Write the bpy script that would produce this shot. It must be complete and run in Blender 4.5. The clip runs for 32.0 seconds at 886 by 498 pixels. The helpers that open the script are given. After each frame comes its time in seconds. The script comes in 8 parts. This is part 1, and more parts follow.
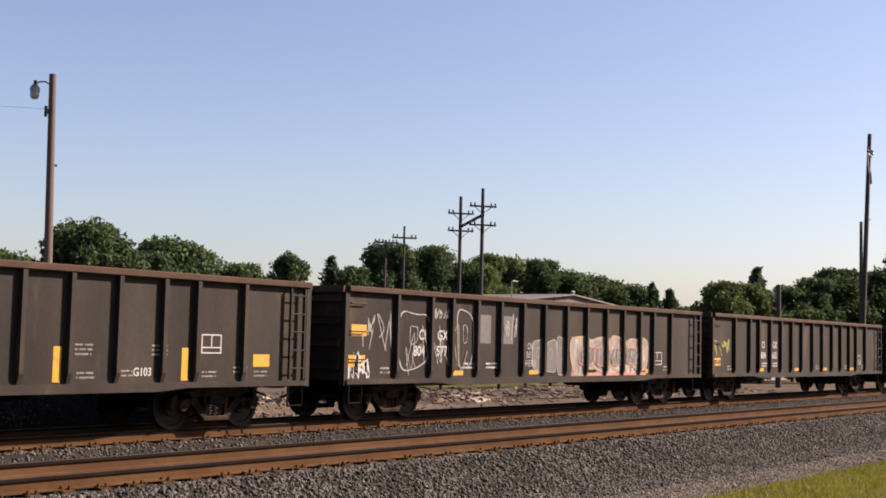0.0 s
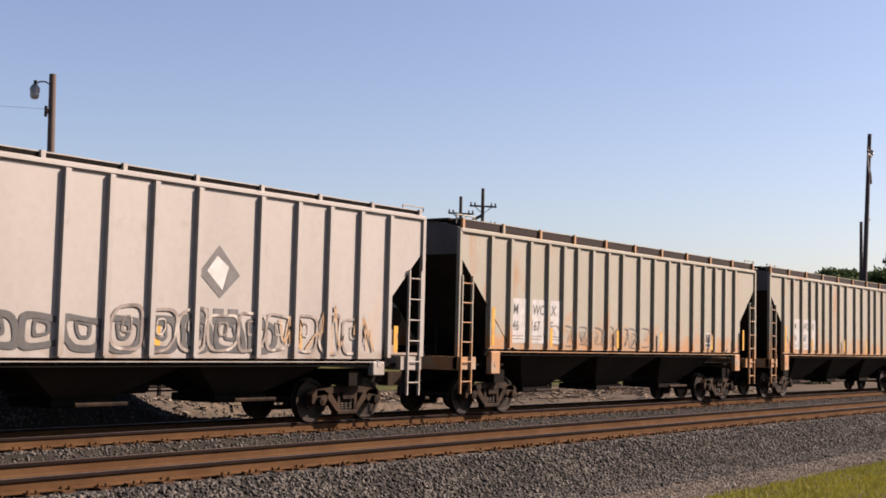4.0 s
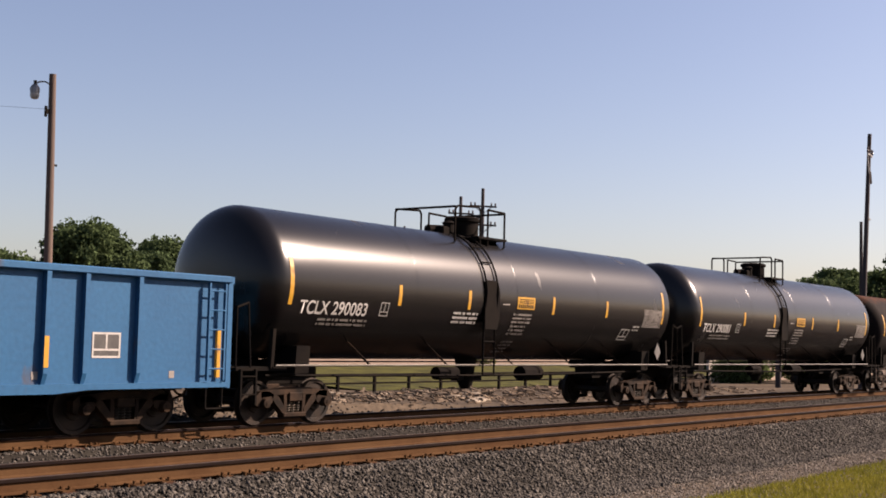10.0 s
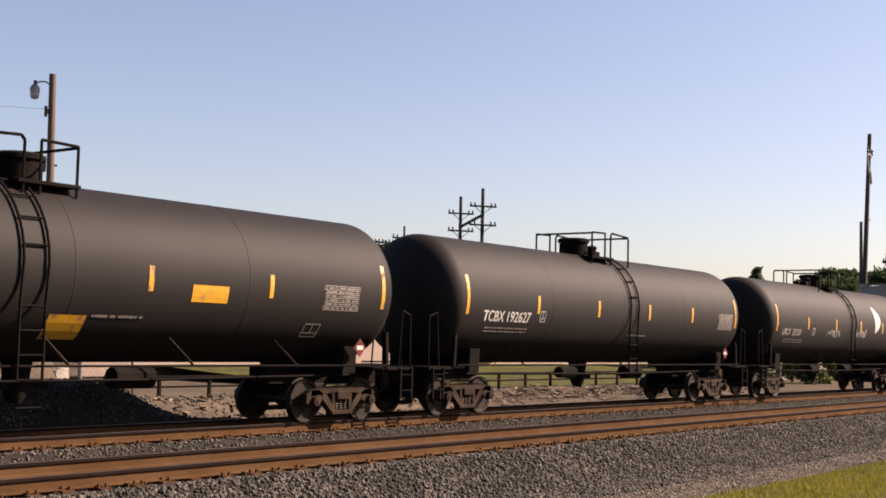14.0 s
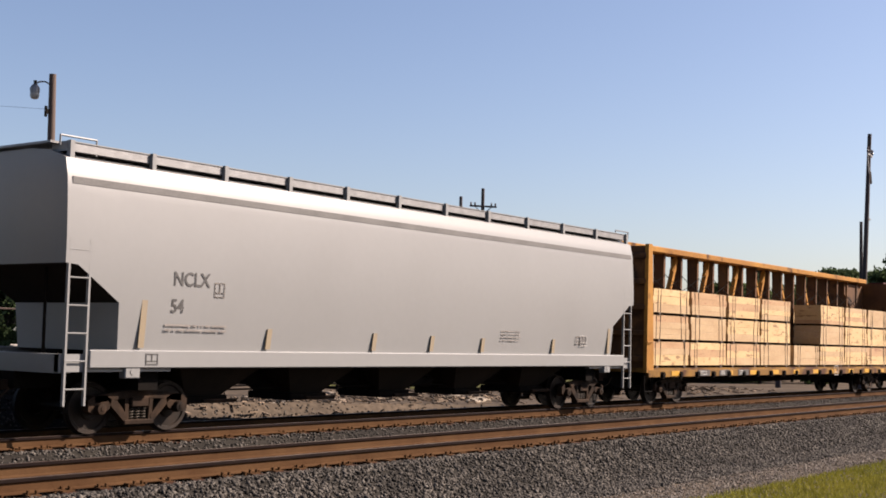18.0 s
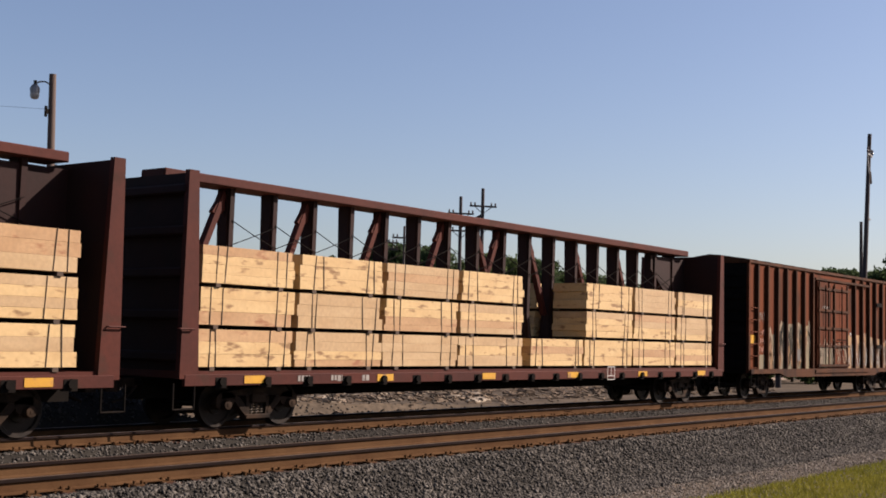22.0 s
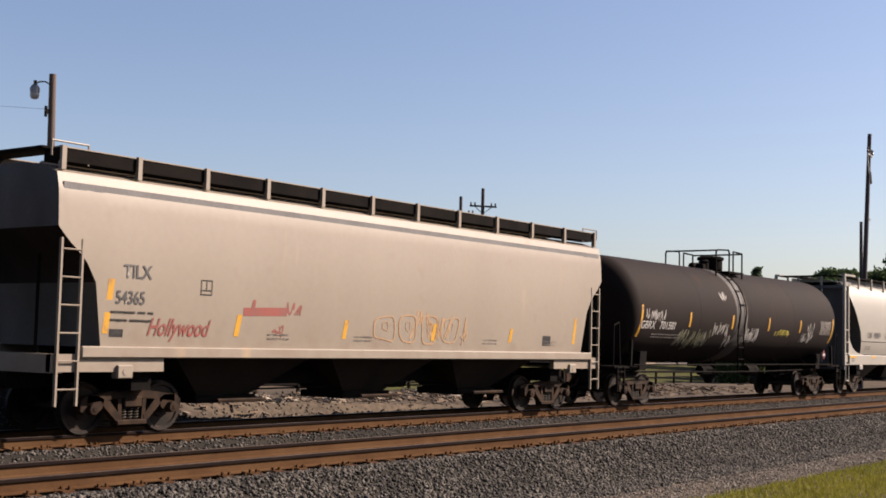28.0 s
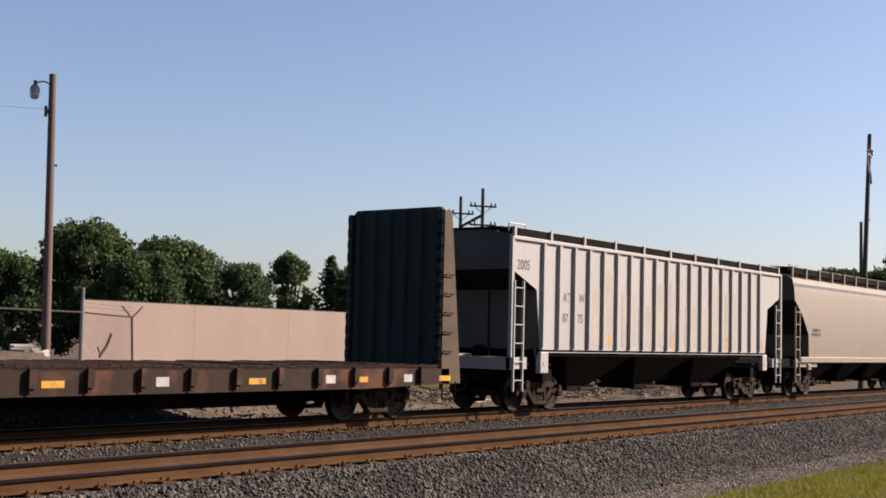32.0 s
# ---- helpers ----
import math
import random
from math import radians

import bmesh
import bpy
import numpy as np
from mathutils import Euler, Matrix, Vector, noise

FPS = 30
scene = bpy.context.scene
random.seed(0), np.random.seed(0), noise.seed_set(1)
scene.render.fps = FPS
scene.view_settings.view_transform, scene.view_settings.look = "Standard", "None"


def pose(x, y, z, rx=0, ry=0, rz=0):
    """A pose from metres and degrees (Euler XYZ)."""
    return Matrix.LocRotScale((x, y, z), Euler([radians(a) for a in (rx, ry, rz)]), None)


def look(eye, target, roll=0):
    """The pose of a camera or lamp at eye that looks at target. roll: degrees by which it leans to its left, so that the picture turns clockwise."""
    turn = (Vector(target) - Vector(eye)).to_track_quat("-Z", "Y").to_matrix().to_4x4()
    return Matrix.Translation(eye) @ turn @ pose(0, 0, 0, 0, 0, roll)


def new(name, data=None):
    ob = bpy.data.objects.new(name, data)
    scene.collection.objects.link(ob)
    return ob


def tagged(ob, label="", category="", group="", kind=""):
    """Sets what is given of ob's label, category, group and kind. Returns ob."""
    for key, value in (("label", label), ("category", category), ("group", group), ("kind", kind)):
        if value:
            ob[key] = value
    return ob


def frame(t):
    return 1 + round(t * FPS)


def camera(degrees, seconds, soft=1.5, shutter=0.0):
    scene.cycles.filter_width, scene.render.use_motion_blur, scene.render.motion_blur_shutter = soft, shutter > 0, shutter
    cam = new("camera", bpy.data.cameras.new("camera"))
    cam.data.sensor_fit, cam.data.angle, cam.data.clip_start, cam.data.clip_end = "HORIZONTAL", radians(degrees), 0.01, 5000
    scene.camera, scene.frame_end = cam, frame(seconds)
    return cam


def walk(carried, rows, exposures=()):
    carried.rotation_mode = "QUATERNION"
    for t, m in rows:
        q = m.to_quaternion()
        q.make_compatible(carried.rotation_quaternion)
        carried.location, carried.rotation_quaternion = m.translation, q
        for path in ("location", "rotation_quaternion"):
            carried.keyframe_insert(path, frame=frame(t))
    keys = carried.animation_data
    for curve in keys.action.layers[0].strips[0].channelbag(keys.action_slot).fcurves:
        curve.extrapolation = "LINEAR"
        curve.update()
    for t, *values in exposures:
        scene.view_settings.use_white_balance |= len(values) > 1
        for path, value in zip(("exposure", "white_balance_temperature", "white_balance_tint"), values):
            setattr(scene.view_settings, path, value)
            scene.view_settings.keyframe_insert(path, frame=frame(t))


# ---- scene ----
# One fixed camera beside a double track; a long mixed freight train runs past on the far track.
cam = camera(39.1, 32.0, soft=1.75)
EYE = (0.0, -19.10, 1.805)
VIEW = look(EYE, (7.962, -13.095, 2.534), 1.39)
walk(cam, [(0.0, VIEW), (32.0, VIEW)], exposures=(
    (0.0, 1.60, 7000, 26), (2.0, 1.62, 7000, 26), (5.0, 1.45, 6850, 25), (7.0, 1.46, 6850, 25), (10.0, 1.44, 7330, 28), (12.0, 1.49, 7420, 28), (14.0, 1.68, 7560, 28),
    (17.0, 1.63, 6980, 23), (19.0, 1.23, 6700, 22), (21.0, 1.18, 6700, 22), (23.0, 1.18, 6700, 22), (25.0, 1.60, 6950, 23),
    (28.0, 1.38, 6800, 22), (30.0, 1.45, 6750, 22), (32.0, 1.40, 6700, 22)))

# ---- light ----
SUN = Vector((0.620, -0.525, 0.583)).normalized()
world = bpy.data.worlds.new("sky")
scene.world = world
world.use_nodes = True
wn, wl = world.node_tree.nodes, world.node_tree.links
sky = wn.new("ShaderNodeTexSky")
sky.sky_type = "NISHITA"
sky.sun_disc = False
sky.sun_elevation = math.asin(SUN.z)
sky.sun_rotation = math.atan2(SUN.x, SUN.y)
sky.air_density, sky.dust_density, sky.ozone_density = 1.0, 1.3, 2.7
wn["Background"].inputs["Strength"].default_value = 0.055
wl.new(sky.outputs[0], wn["Background"].inputs["Color"])
sun = new("sun", bpy.data.lights.new("sun", "SUN"))
sun.data.energy, sun.data.angle, sun.data.color = 5.0, radians(0.6), (1.0, 0.91, 0.77)
sun.matrix_world = look(SUN * 60, (0, 0, 0))


# ---- materials ----
def mat(name, base, alt=None, scale=1.5, mix=0.5, rough=0.6, metal=0.0, rust=None, amount=0.0, rust_scale=1.2,
        streak=1.0, bump=0.15, fine=0.12, island=0.0, coat=0.0, spec=0.5, foot=None):
    """A weathered surface: two colours in patches, fine grain, rust in spots or streaks, a little relief."""
    m = bpy.data.materials.new(name)
    m.use_nodes = True
    n, l = m.node_tree.nodes, m.node_tree.links
    b = n["Principled BSDF"]
    tc, info, add = n.new("ShaderNodeTexCoord"), n.new("ShaderNodeObjectInfo"), n.new("ShaderNodeVectorMath")
    mul = n.new("ShaderNodeMath")
    mul.operation = "MULTIPLY"
    mul.inputs[1].default_value = 37.0
    l.new(info.outputs["Random"], mul.inputs[0])
    l.new(tc.outputs["Object"], add.inputs[0])
    l.new(mul.outputs[0], add.inputs[1])
    mp = n.new("ShaderNodeMapping")
    mp.inputs["Scale"].default_value = (1.0, 1.0, streak)
    l.new(add.outputs[0], mp.inputs[0])

    def noise_tex(s, detail, vec):
        t = n.new("ShaderNodeTexNoise")
        t.inputs["Scale"].default_value, t.inputs["Detail"].default_value = s, detail
        l.new(vec, t.inputs["Vector"])
        return t.outputs["Fac"]

    def ramp(fac, lo, hi):
        r = n.new("ShaderNodeMapRange")
        r.inputs["From Min"].default_value, r.inputs["From Max"].default_value = lo, hi
        l.new(fac, r.inputs["Value"])
        return r.outputs[0]

    def blend(fac, a, c, kind="MIX"):
        x = n.new("ShaderNodeMix")
        x.data_type, x.blend_type = "RGBA", kind
        l.new(fac, x.inputs[0])
        for s, i in ((a, 6), (c, 7)):
            if isinstance(s, tuple):
                x.inputs[i].default_value = (*s, 1)
            else:
                l.new(s, x.inputs[i])
        return x.outputs[2]

    grain = noise_tex(scale * 14, 4, add.outputs[0])
    big = noise_tex(scale, 5, mp.outputs[0])
    alt = alt or tuple(c * 0.7 for c in base)
    colour = blend(ramp(big, 0.5 - mix * 0.35, 0.5 + mix * 0.35 + 0.02), base, alt)
    if island:
        geo = n.new("ShaderNodeNewGeometry")
        hs = n.new("ShaderNodeHueSaturation")
        l.new(ramp(geo.outputs["Random Per Island"], -0.0, 1.0), hs.inputs["Value"])
        hs.inputs["Value"].default_value = 1.0
        mr = n.new("ShaderNodeMapRange")
        mr.inputs["To Min"].default_value, mr.inputs["To Max"].default_value = 1 - island, 1 + island
        l.new(geo.outputs["Random Per Island"], mr.inputs["Value"])
        l.new(mr.outputs[0], hs.inputs["Value"])
        l.new(colour, hs.inputs["Color"])
        colour = hs.outputs[0]
    if fine:
        g = n.new("ShaderNodeHueSaturation")
        mr = n.new("ShaderNodeMapRange")
        mr.inputs["To Min"].default_value, mr.inputs["To Max"].default_value = 1 - fine * 2, 1 + fine * 2
        l.new(grain, mr.inputs["Value"])
        l.new(mr.outputs[0], g.inputs["Value"])
        l.new(colour, g.inputs["Color"])
        colour = g.outputs[0]
    b.inputs["Roughness"].default_value = rough
    if rust and amount:
        rn = noise_tex(rust_scale, 8, mp.outputs[0])
        spot = ramp(rn, 0.68 - amount * 0.4, 0.76 - amount * 0.3)
        colour = blend(spot, colour, rust)
        mr = n.new("ShaderNodeMapRange")
        mr.inputs["To Min"].default_value, mr.inputs["To Max"].default_value = rough, 0.9
        l.new(spot, mr.inputs["Value"])
        l.new(mr.outputs[0], b.inputs["Roughness"])
    if foot:
        # road dirt and rust that climb from the lower edge: (height below, height above, strength, colour)
        sep, ms = n.new("ShaderNodeSeparateXYZ"), n.new("ShaderNodeMath")
        l.new(tc.outputs["Object"], sep.inputs[0])
        rise = ramp(sep.outputs["Z"], foot[1], foot[0])
        ms.operation = "MULTIPLY_ADD"
        l.new(rise, ms.inputs[0])
        ms.inputs[1].default_value = foot[2]
        l.new(noise_tex(2.2, 7, add.outputs[0]), ms.inputs[2])
        colour = blend(ramp(ms.outputs[0], 0.62, 0.95), colour, foot[3])
    l.new(colour, b.inputs["Base Color"])
    b.inputs["Metallic"].default_value = metal
    b.inputs["Coat Weight"].default_value = coat
    b.inputs["Specular IOR Level"].default_value = spec
    if bump:
        bp = n.new("ShaderNodeBump")
        bp.inputs["Strength"].default_value, bp.inputs["Distance"].default_value = bump, 0.02
        l.new(grain, bp.inputs["Height"])
        l.new(bp.outputs[0], b.inputs["Normal"])
    return m


RUST = (0.16, 0.065, 0.03)
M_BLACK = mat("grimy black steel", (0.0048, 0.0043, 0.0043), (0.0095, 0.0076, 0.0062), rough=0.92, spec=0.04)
M_CAST = mat("brown cast steel", (0.0332, 0.0199, 0.0124), (0.0066, 0.0050, 0.0042), 3.0, rough=0.8, spec=0.08)
M_WHEEL = mat("wheel steel", (0.0071, 0.0057, 0.0046), (0.0216, 0.0136, 0.0090), 3.0, rough=0.6, metal=0.3, spec=0.2)
M_SPRING = mat("spring steel", (0.0407, 0.0325, 0.0248), rough=0.6, spec=0.2)
M_RIM = mat("worn steel", (0.2151, 0.2008, 0.1817), rough=0.35, metal=0.9)
M_YELLOW = mat("yellow reflective tape", (0.3825, 0.2008, 0.0095), (0.3347, 0.1625, 0.0095), 4.0, rough=0.45, rust=(0.144, 0.0749, 0.0288), amount=0.25, rust_scale=4)
M_WHITE = mat("white stencil paint", (0.3442, 0.3347, 0.3156), (0.2629, 0.2534, 0.2390), 5.0, rough=0.6)
M_INK = mat("black stencil paint", (0.0215, 0.0206, 0.0201), (0.0430, 0.0407, 0.0383), 5.0, rough=0.6)
M_PALE = mat("worn pale stencil paint", (0.2008, 0.1817, 0.1625), (0.1195, 0.1052, 0.0956), 5.0, rough=0.7)
M_RAIL = mat("rusty rail web", (0.0672, 0.0360, 0.0174), (0.0468, 0.0234, 0.0114), 2.0, rough=0.9, spec=0.03)
M_FLANK = mat("dark rail flank", (0.0075, 0.0048, 0.0046), (0.012, 0.0075, 0.006), 3.0, rough=0.8, spec=0.04)
M_HEAD = mat("polished rail head", (0.085, 0.060, 0.048), (0.055, 0.038, 0.030), 3.0, rough=0.5, metal=0.6)
M_TIE = mat("weathered oak tie", (0.0444, 0.0155, 0.0067), (0.0207, 0.0089, 0.0052), 3.0, rough=0.9, streak=1.0, spec=0.15)
M_STONE = mat("grey ballast stone", (0.0648, 0.0578, 0.0500), (0.0368, 0.0335, 0.0297), 1.2, rough=0.9, island=0.65, fine=0.25, spec=0.1)
# Darker than the stones: shade in their gaps is put into this colour.
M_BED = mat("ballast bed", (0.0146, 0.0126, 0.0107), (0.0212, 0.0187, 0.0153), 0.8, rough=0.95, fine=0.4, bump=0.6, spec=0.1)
M_GRIT = mat("fine grey gravel", (0.140, 0.122, 0.104), (0.078, 0.069, 0.060), 1.2, rough=0.9, island=0.85, fine=0.2, spec=0.1)
M_DIRT = mat("gravelly dirt", (0.0818, 0.0628, 0.0457), (0.0494, 0.0394, 0.0304), 0.35, rough=0.95, fine=0.35, bump=0.5, spec=0.05)
M_REDINK = mat("sprayed red lettering", (0.1721, 0.0263, 0.0168), (0.1339, 0.0334, 0.0239), 3.0, rough=0.7)
M_FADEDINK = mat("faded yellow stencil paint", (0.1245, 0.0871, 0.0373), (0.0664, 0.0456, 0.0232), 5.0, rough=0.75)
M_LETTER = {"faded": M_FADEDINK, "white": M_WHITE, "black": M_INK, "pale": M_PALE, "red": M_REDINK}


# ---- mesh tools ----
class G:
    """Collects the faces of one mesh."""

    def __init__(self):
        self.v, self.f = [], []

    def add(self, vs, fs):
        o = len(self.v)
        self.v += [tuple(p) for p in vs]
        self.f += [tuple(i + o for i in q) for q in fs]
        return self

    def box(self, x0, x1, y0, y1, z0, z1, b=0.0):
        if not b:
            vs = [(x, y, z) for x in (x0, x1) for y in (y0, y1) for z in (z0, z1)]
            return self.add(vs, [(0, 1, 3, 2), (4, 6, 7, 5), (0, 4, 5, 1), (2, 3, 7, 6), (0, 2, 6, 4), (1, 5, 7, 3)])
        bm = bmesh.new()
        bmesh.ops.create_cube(bm, size=1.0)
        for v in bm.verts:
            v.co = ((x0 + x1) / 2 + v.co.x * (x1 - x0), (y0 + y1) / 2 + v.co.y * (y1 - y0), (z0 + z1) / 2 + v.co.z * (z1 - z0))
        bmesh.ops.bevel(bm, geom=bm.edges, offset=b, segments=1, affect="EDGES")
        bm.verts.index_update()
        vs, fs = [v.co.copy() for v in bm.verts], [[v.index for v in q.verts] for q in bm.faces]
        bm.free()
        return self.add(vs, fs)

    def prism(self, poly, axis, a, b):
        """A polygon drawn in the two other axes, in order, pushed from a to b along the axis."""
        put = {"x": lambda p, t: (t, p[0], p[1]), "y": lambda p, t: (p[0], t, p[1]), "z": lambda p, t: (p[0], p[1], t)}[axis]
        n = len(poly)
        vs = [put(p, a) for p in poly] + [put(p, b) for p in poly]
        fs = [tuple(range(n))[::-1], tuple(range(n, 2 * n))] + [(i, (i + 1) % n, n + (i + 1) % n, n + i) for i in range(n)]
        return self.add(vs, fs)

    def tube(self, p, q, r, n=6, r2=None):
        p, q = Vector(p), Vector(q)
        d = (q - p).normalized()
        s = d.orthogonal().normalized()
        t = d.cross(s)
        r2 = r if r2 is None else r2
        vs = [c + (s * math.cos(2 * math.pi * i / n) + t * math.sin(2 * math.pi * i / n)) * k for c, k in ((p, r), (q, r2)) for i in range(n)]
        return self.add(vs, [tuple(range(n))[::-1], tuple(range(n, 2 * n))] + [(i, (i + 1) % n, n + (i + 1) % n, n + i) for i in range(n)])

    def path(self, pts, r, n=6):
        for p, q in zip(pts, pts[1:]):
            self.tube(p, q, r, n)
        return self

    def beam(self, p, q, w, h):
        """A bar of width w (across, level) and height h from p to q."""
        p, q = Vector(p), Vector(q)
        d = (q - p).normalized()
        s = d.cross(Vector((0, 0, 1)))
        s = s.normalized() if s.length > 0.01 else Vector((1, 0, 0))
        t = s.cross(d)
        vs = [c + s * i * w / 2 + t * j * h / 2 for c in (p, q) for i, j in ((-1, -1), (1, -1), (1, 1), (-1, 1))]
        return self.add(vs, [(3, 2, 1, 0), (4, 5, 6, 7), (0, 1, 5, 4), (1, 2, 6, 5), (2, 3, 7, 6), (3, 0, 4, 7)])

    def lathe(self, prof, axis, c, n=24):
        """A profile of (along, radius) turned round an axis through c."""
        put = {"x": lambda a, u, w: (c[0] + a, c[1] + u, c[2] + w), "y": lambda a, u, w: (c[0] + u, c[1] + a, c[2] + w),
               "z": lambda a, u, w: (c[0] + u, c[1] + w, c[2] + a)}[axis]
        vs = [put(a, r * math.cos(2 * math.pi * i / n), r * math.sin(2 * math.pi * i / n)) for a, r in prof for i in range(n)]
        k = len(prof)
        fs = [(j * n + i, j * n + (i + 1) % n, (j + 1) * n + (i + 1) % n, (j + 1) * n + i) for j in range(k - 1) for i in range(n)]
        return self.add(vs, fs + [tuple(range(n))[::-1], tuple(range((k - 1) * n, k * n))])

    def loft(self, rings, cap=True):
        n = len(rings[0])
        vs = [p for r in rings for p in r]
        fs = [(j * n + i, j * n + (i + 1) % n, (j + 1) * n + (i + 1) % n, (j + 1) * n + i) for j in range(len(rings) - 1) for i in range(n)]
        if cap:
            fs += [tuple(range(n))[::-1], tuple(range((len(rings) - 1) * n, len(rings) * n))]
        return self.add(vs, fs)

    def mesh(self, name, material, smooth=0):
        me = bpy.data.meshes.new(name)
        me.from_pydata(self.v, [], self.f)
        me.validate()
        bm = bmesh.new()
        bm.from_mesh(me)
        bmesh.ops.recalc_face_normals(bm, faces=bm.faces)
        bm.to_mesh(me)
        bm.free()
        me.materials.append(material)
        if smooth:
            me.shade_smooth()
            me.set_sharp_from_angle(angle=radians(smooth))
        return me


def part(name, g, material, parent=None, label="", smooth=0, at=(0, 0, 0)):
    """One mesh object, as a part of its parent; g is a G or a mesh that is shared."""
    ob = new(name, g.mesh(name, material, smooth) if isinstance(g, G) else g)
    ob.location = at
    if parent:
        ob.parent = parent
    if label:
        ob["label"] = label
    return ob


def thing(name, label, category, group="", kind="", at=(0, 0, 0)):
    ob = new(name)
    ob.empty_display_size = 0.3
    ob.location = at
    return tagged(ob, label, category, group, kind)


SHARED = {}


def shared(key, make):
    if key not in SHARED:
        SHARED[key] = make()
    return SHARED[key]


def word(text, height, parent, x, z, y, colour="white", wide=1.0, name="lettering", slant=0.0):
    """Stencilled characters on a side that faces the camera's way; x is their left edge, z their foot."""
    def make():
        cu = bpy.data.curves.new("text", "FONT")
        cu.body, cu.size, cu.offset = text, 1.0, 0.014
        ob = bpy.data.objects.new("text", cu)
        me = bpy.data.meshes.new_from_object(ob)
        bpy.data.objects.remove(ob)
        co = [v.co.copy() for v in me.vertices]
        x0, y0 = min(c.x for c in co), min(c.y for c in co)
        k = height / (max(c.y for c in co) - y0)
        for v, c in zip(me.vertices, co):
            v.co = ((c.x - x0) * k * wide + (c.y - y0) * k * slant, 0, (c.y - y0) * k)
        me.materials.clear()
        me.materials.append(M_LETTER[colour])
        return me
    me = shared((text, height, colour, wide, slant), make)
    return part(name, me, None, parent, at=(x, y, z))


def bars(parent, x, z, y, w, rows, colour="white", h=0.05, gap=0.045, seed=1):
    """Small print too small to read: broken lines of its size."""
    rng = random.Random(seed)
    g = G()
    for r in range(rows):
        a = 0.0
        while a < w:
            b = min(w, a + h * rng.uniform(0.45, 0.8))
            g.box(x + a, x + b, y - 0.004, y, z - r * (h + gap) - h * rng.uniform(0.8, 1.0), z - r * (h + gap))
            a = b + h * (0.25 if rng.random() < 0.8 else 1.2)
    return part("small_print", g, M_LETTER[colour], parent)


def ring_sign(parent, x, z, y, w, h, colour="white", t=0.022):
    """A stencilled frame with a few squares in it."""
    g = G()
    g.box(x, x + w, y - 0.004, y, z, z + t).box(x, x + w, y - 0.004, y, z + h - t, z + h)
    g.box(x, x + t, y - 0.004, y, z + t, z + h - t).box(x + w - t, x + w, y - 0.004, y, z + t, z + h - t)
    g.box(x + w * 0.5 - t / 2, x + w * 0.5 + t / 2, y - 0.004, y, z + h * 0.28 + t, z + h - t)
    g.box(x + t, x + w - t, y - 0.004, y, z + h * 0.28, z + h * 0.28 + t)
    return part("inspection_stencil", g, M_LETTER[colour], parent)


def scribble(parent, x0, x1, z0, z1, y, material, seed, stroke=0.05, n=6, turns=1.0, name="graffiti", at_y=None):
    """Sprayed handwriting: a bent ribbon for each letter, lying on the paint. at_y gives y at a height on a round side."""
    rng = random.Random(seed)
    w, h = (x1 - x0) / n, z1 - z0
    for i in range(n):
        k = rng.randint(4, 6)
        lo = rng.uniform(0.0, 0.18)
        hi = rng.uniform(0.72, 1.0)
        ctrl = [Vector((x0 + w * (i + rng.uniform(-0.12, 1.12)), z0 + h * ((hi if j % 2 else lo) + rng.uniform(-0.12, 0.12)) if rng.random() < 0.75 else z0 + h * rng.uniform(0.3, 0.7))) for j in range(k)]
        ctrl = [ctrl[0]] + ctrl + [ctrl[-1]]
        pts = []
        for a, b, c, d in zip(ctrl, ctrl[1:], ctrl[2:], ctrl[3:]):
            for t in np.linspace(0, 1, 6)[:-1]:
                t = float(t)
                pts.append(0.5 * ((2 * b) + (c - a) * t + (2 * a - 5 * b + 4 * c - d) * t * t + (3 * b - a - 3 * c + d) * t ** 3))
        ribs = []
        for j, p in enumerate(pts):
            e = pts[min(j + 1, len(pts) - 1)] - pts[max(j - 1, 0)]
            e = e.normalized() if e.length > 1e-6 else Vector((1, 0))
            q = Vector((-e.y, e.x)) * stroke / 2 * rng.uniform(0.8, 1.1)
            ribs += [p + q, p - q]
        lift = 0.003 + i * 0.0012
        g = G().add([(q.x, (at_y(q.y) if at_y else y) - lift, q.y) for q in ribs], [(2 * j, 2 * j + 1, 2 * j + 3, 2 * j + 2) for j in range(len(pts) - 1)])
        part(name, g, material, parent)


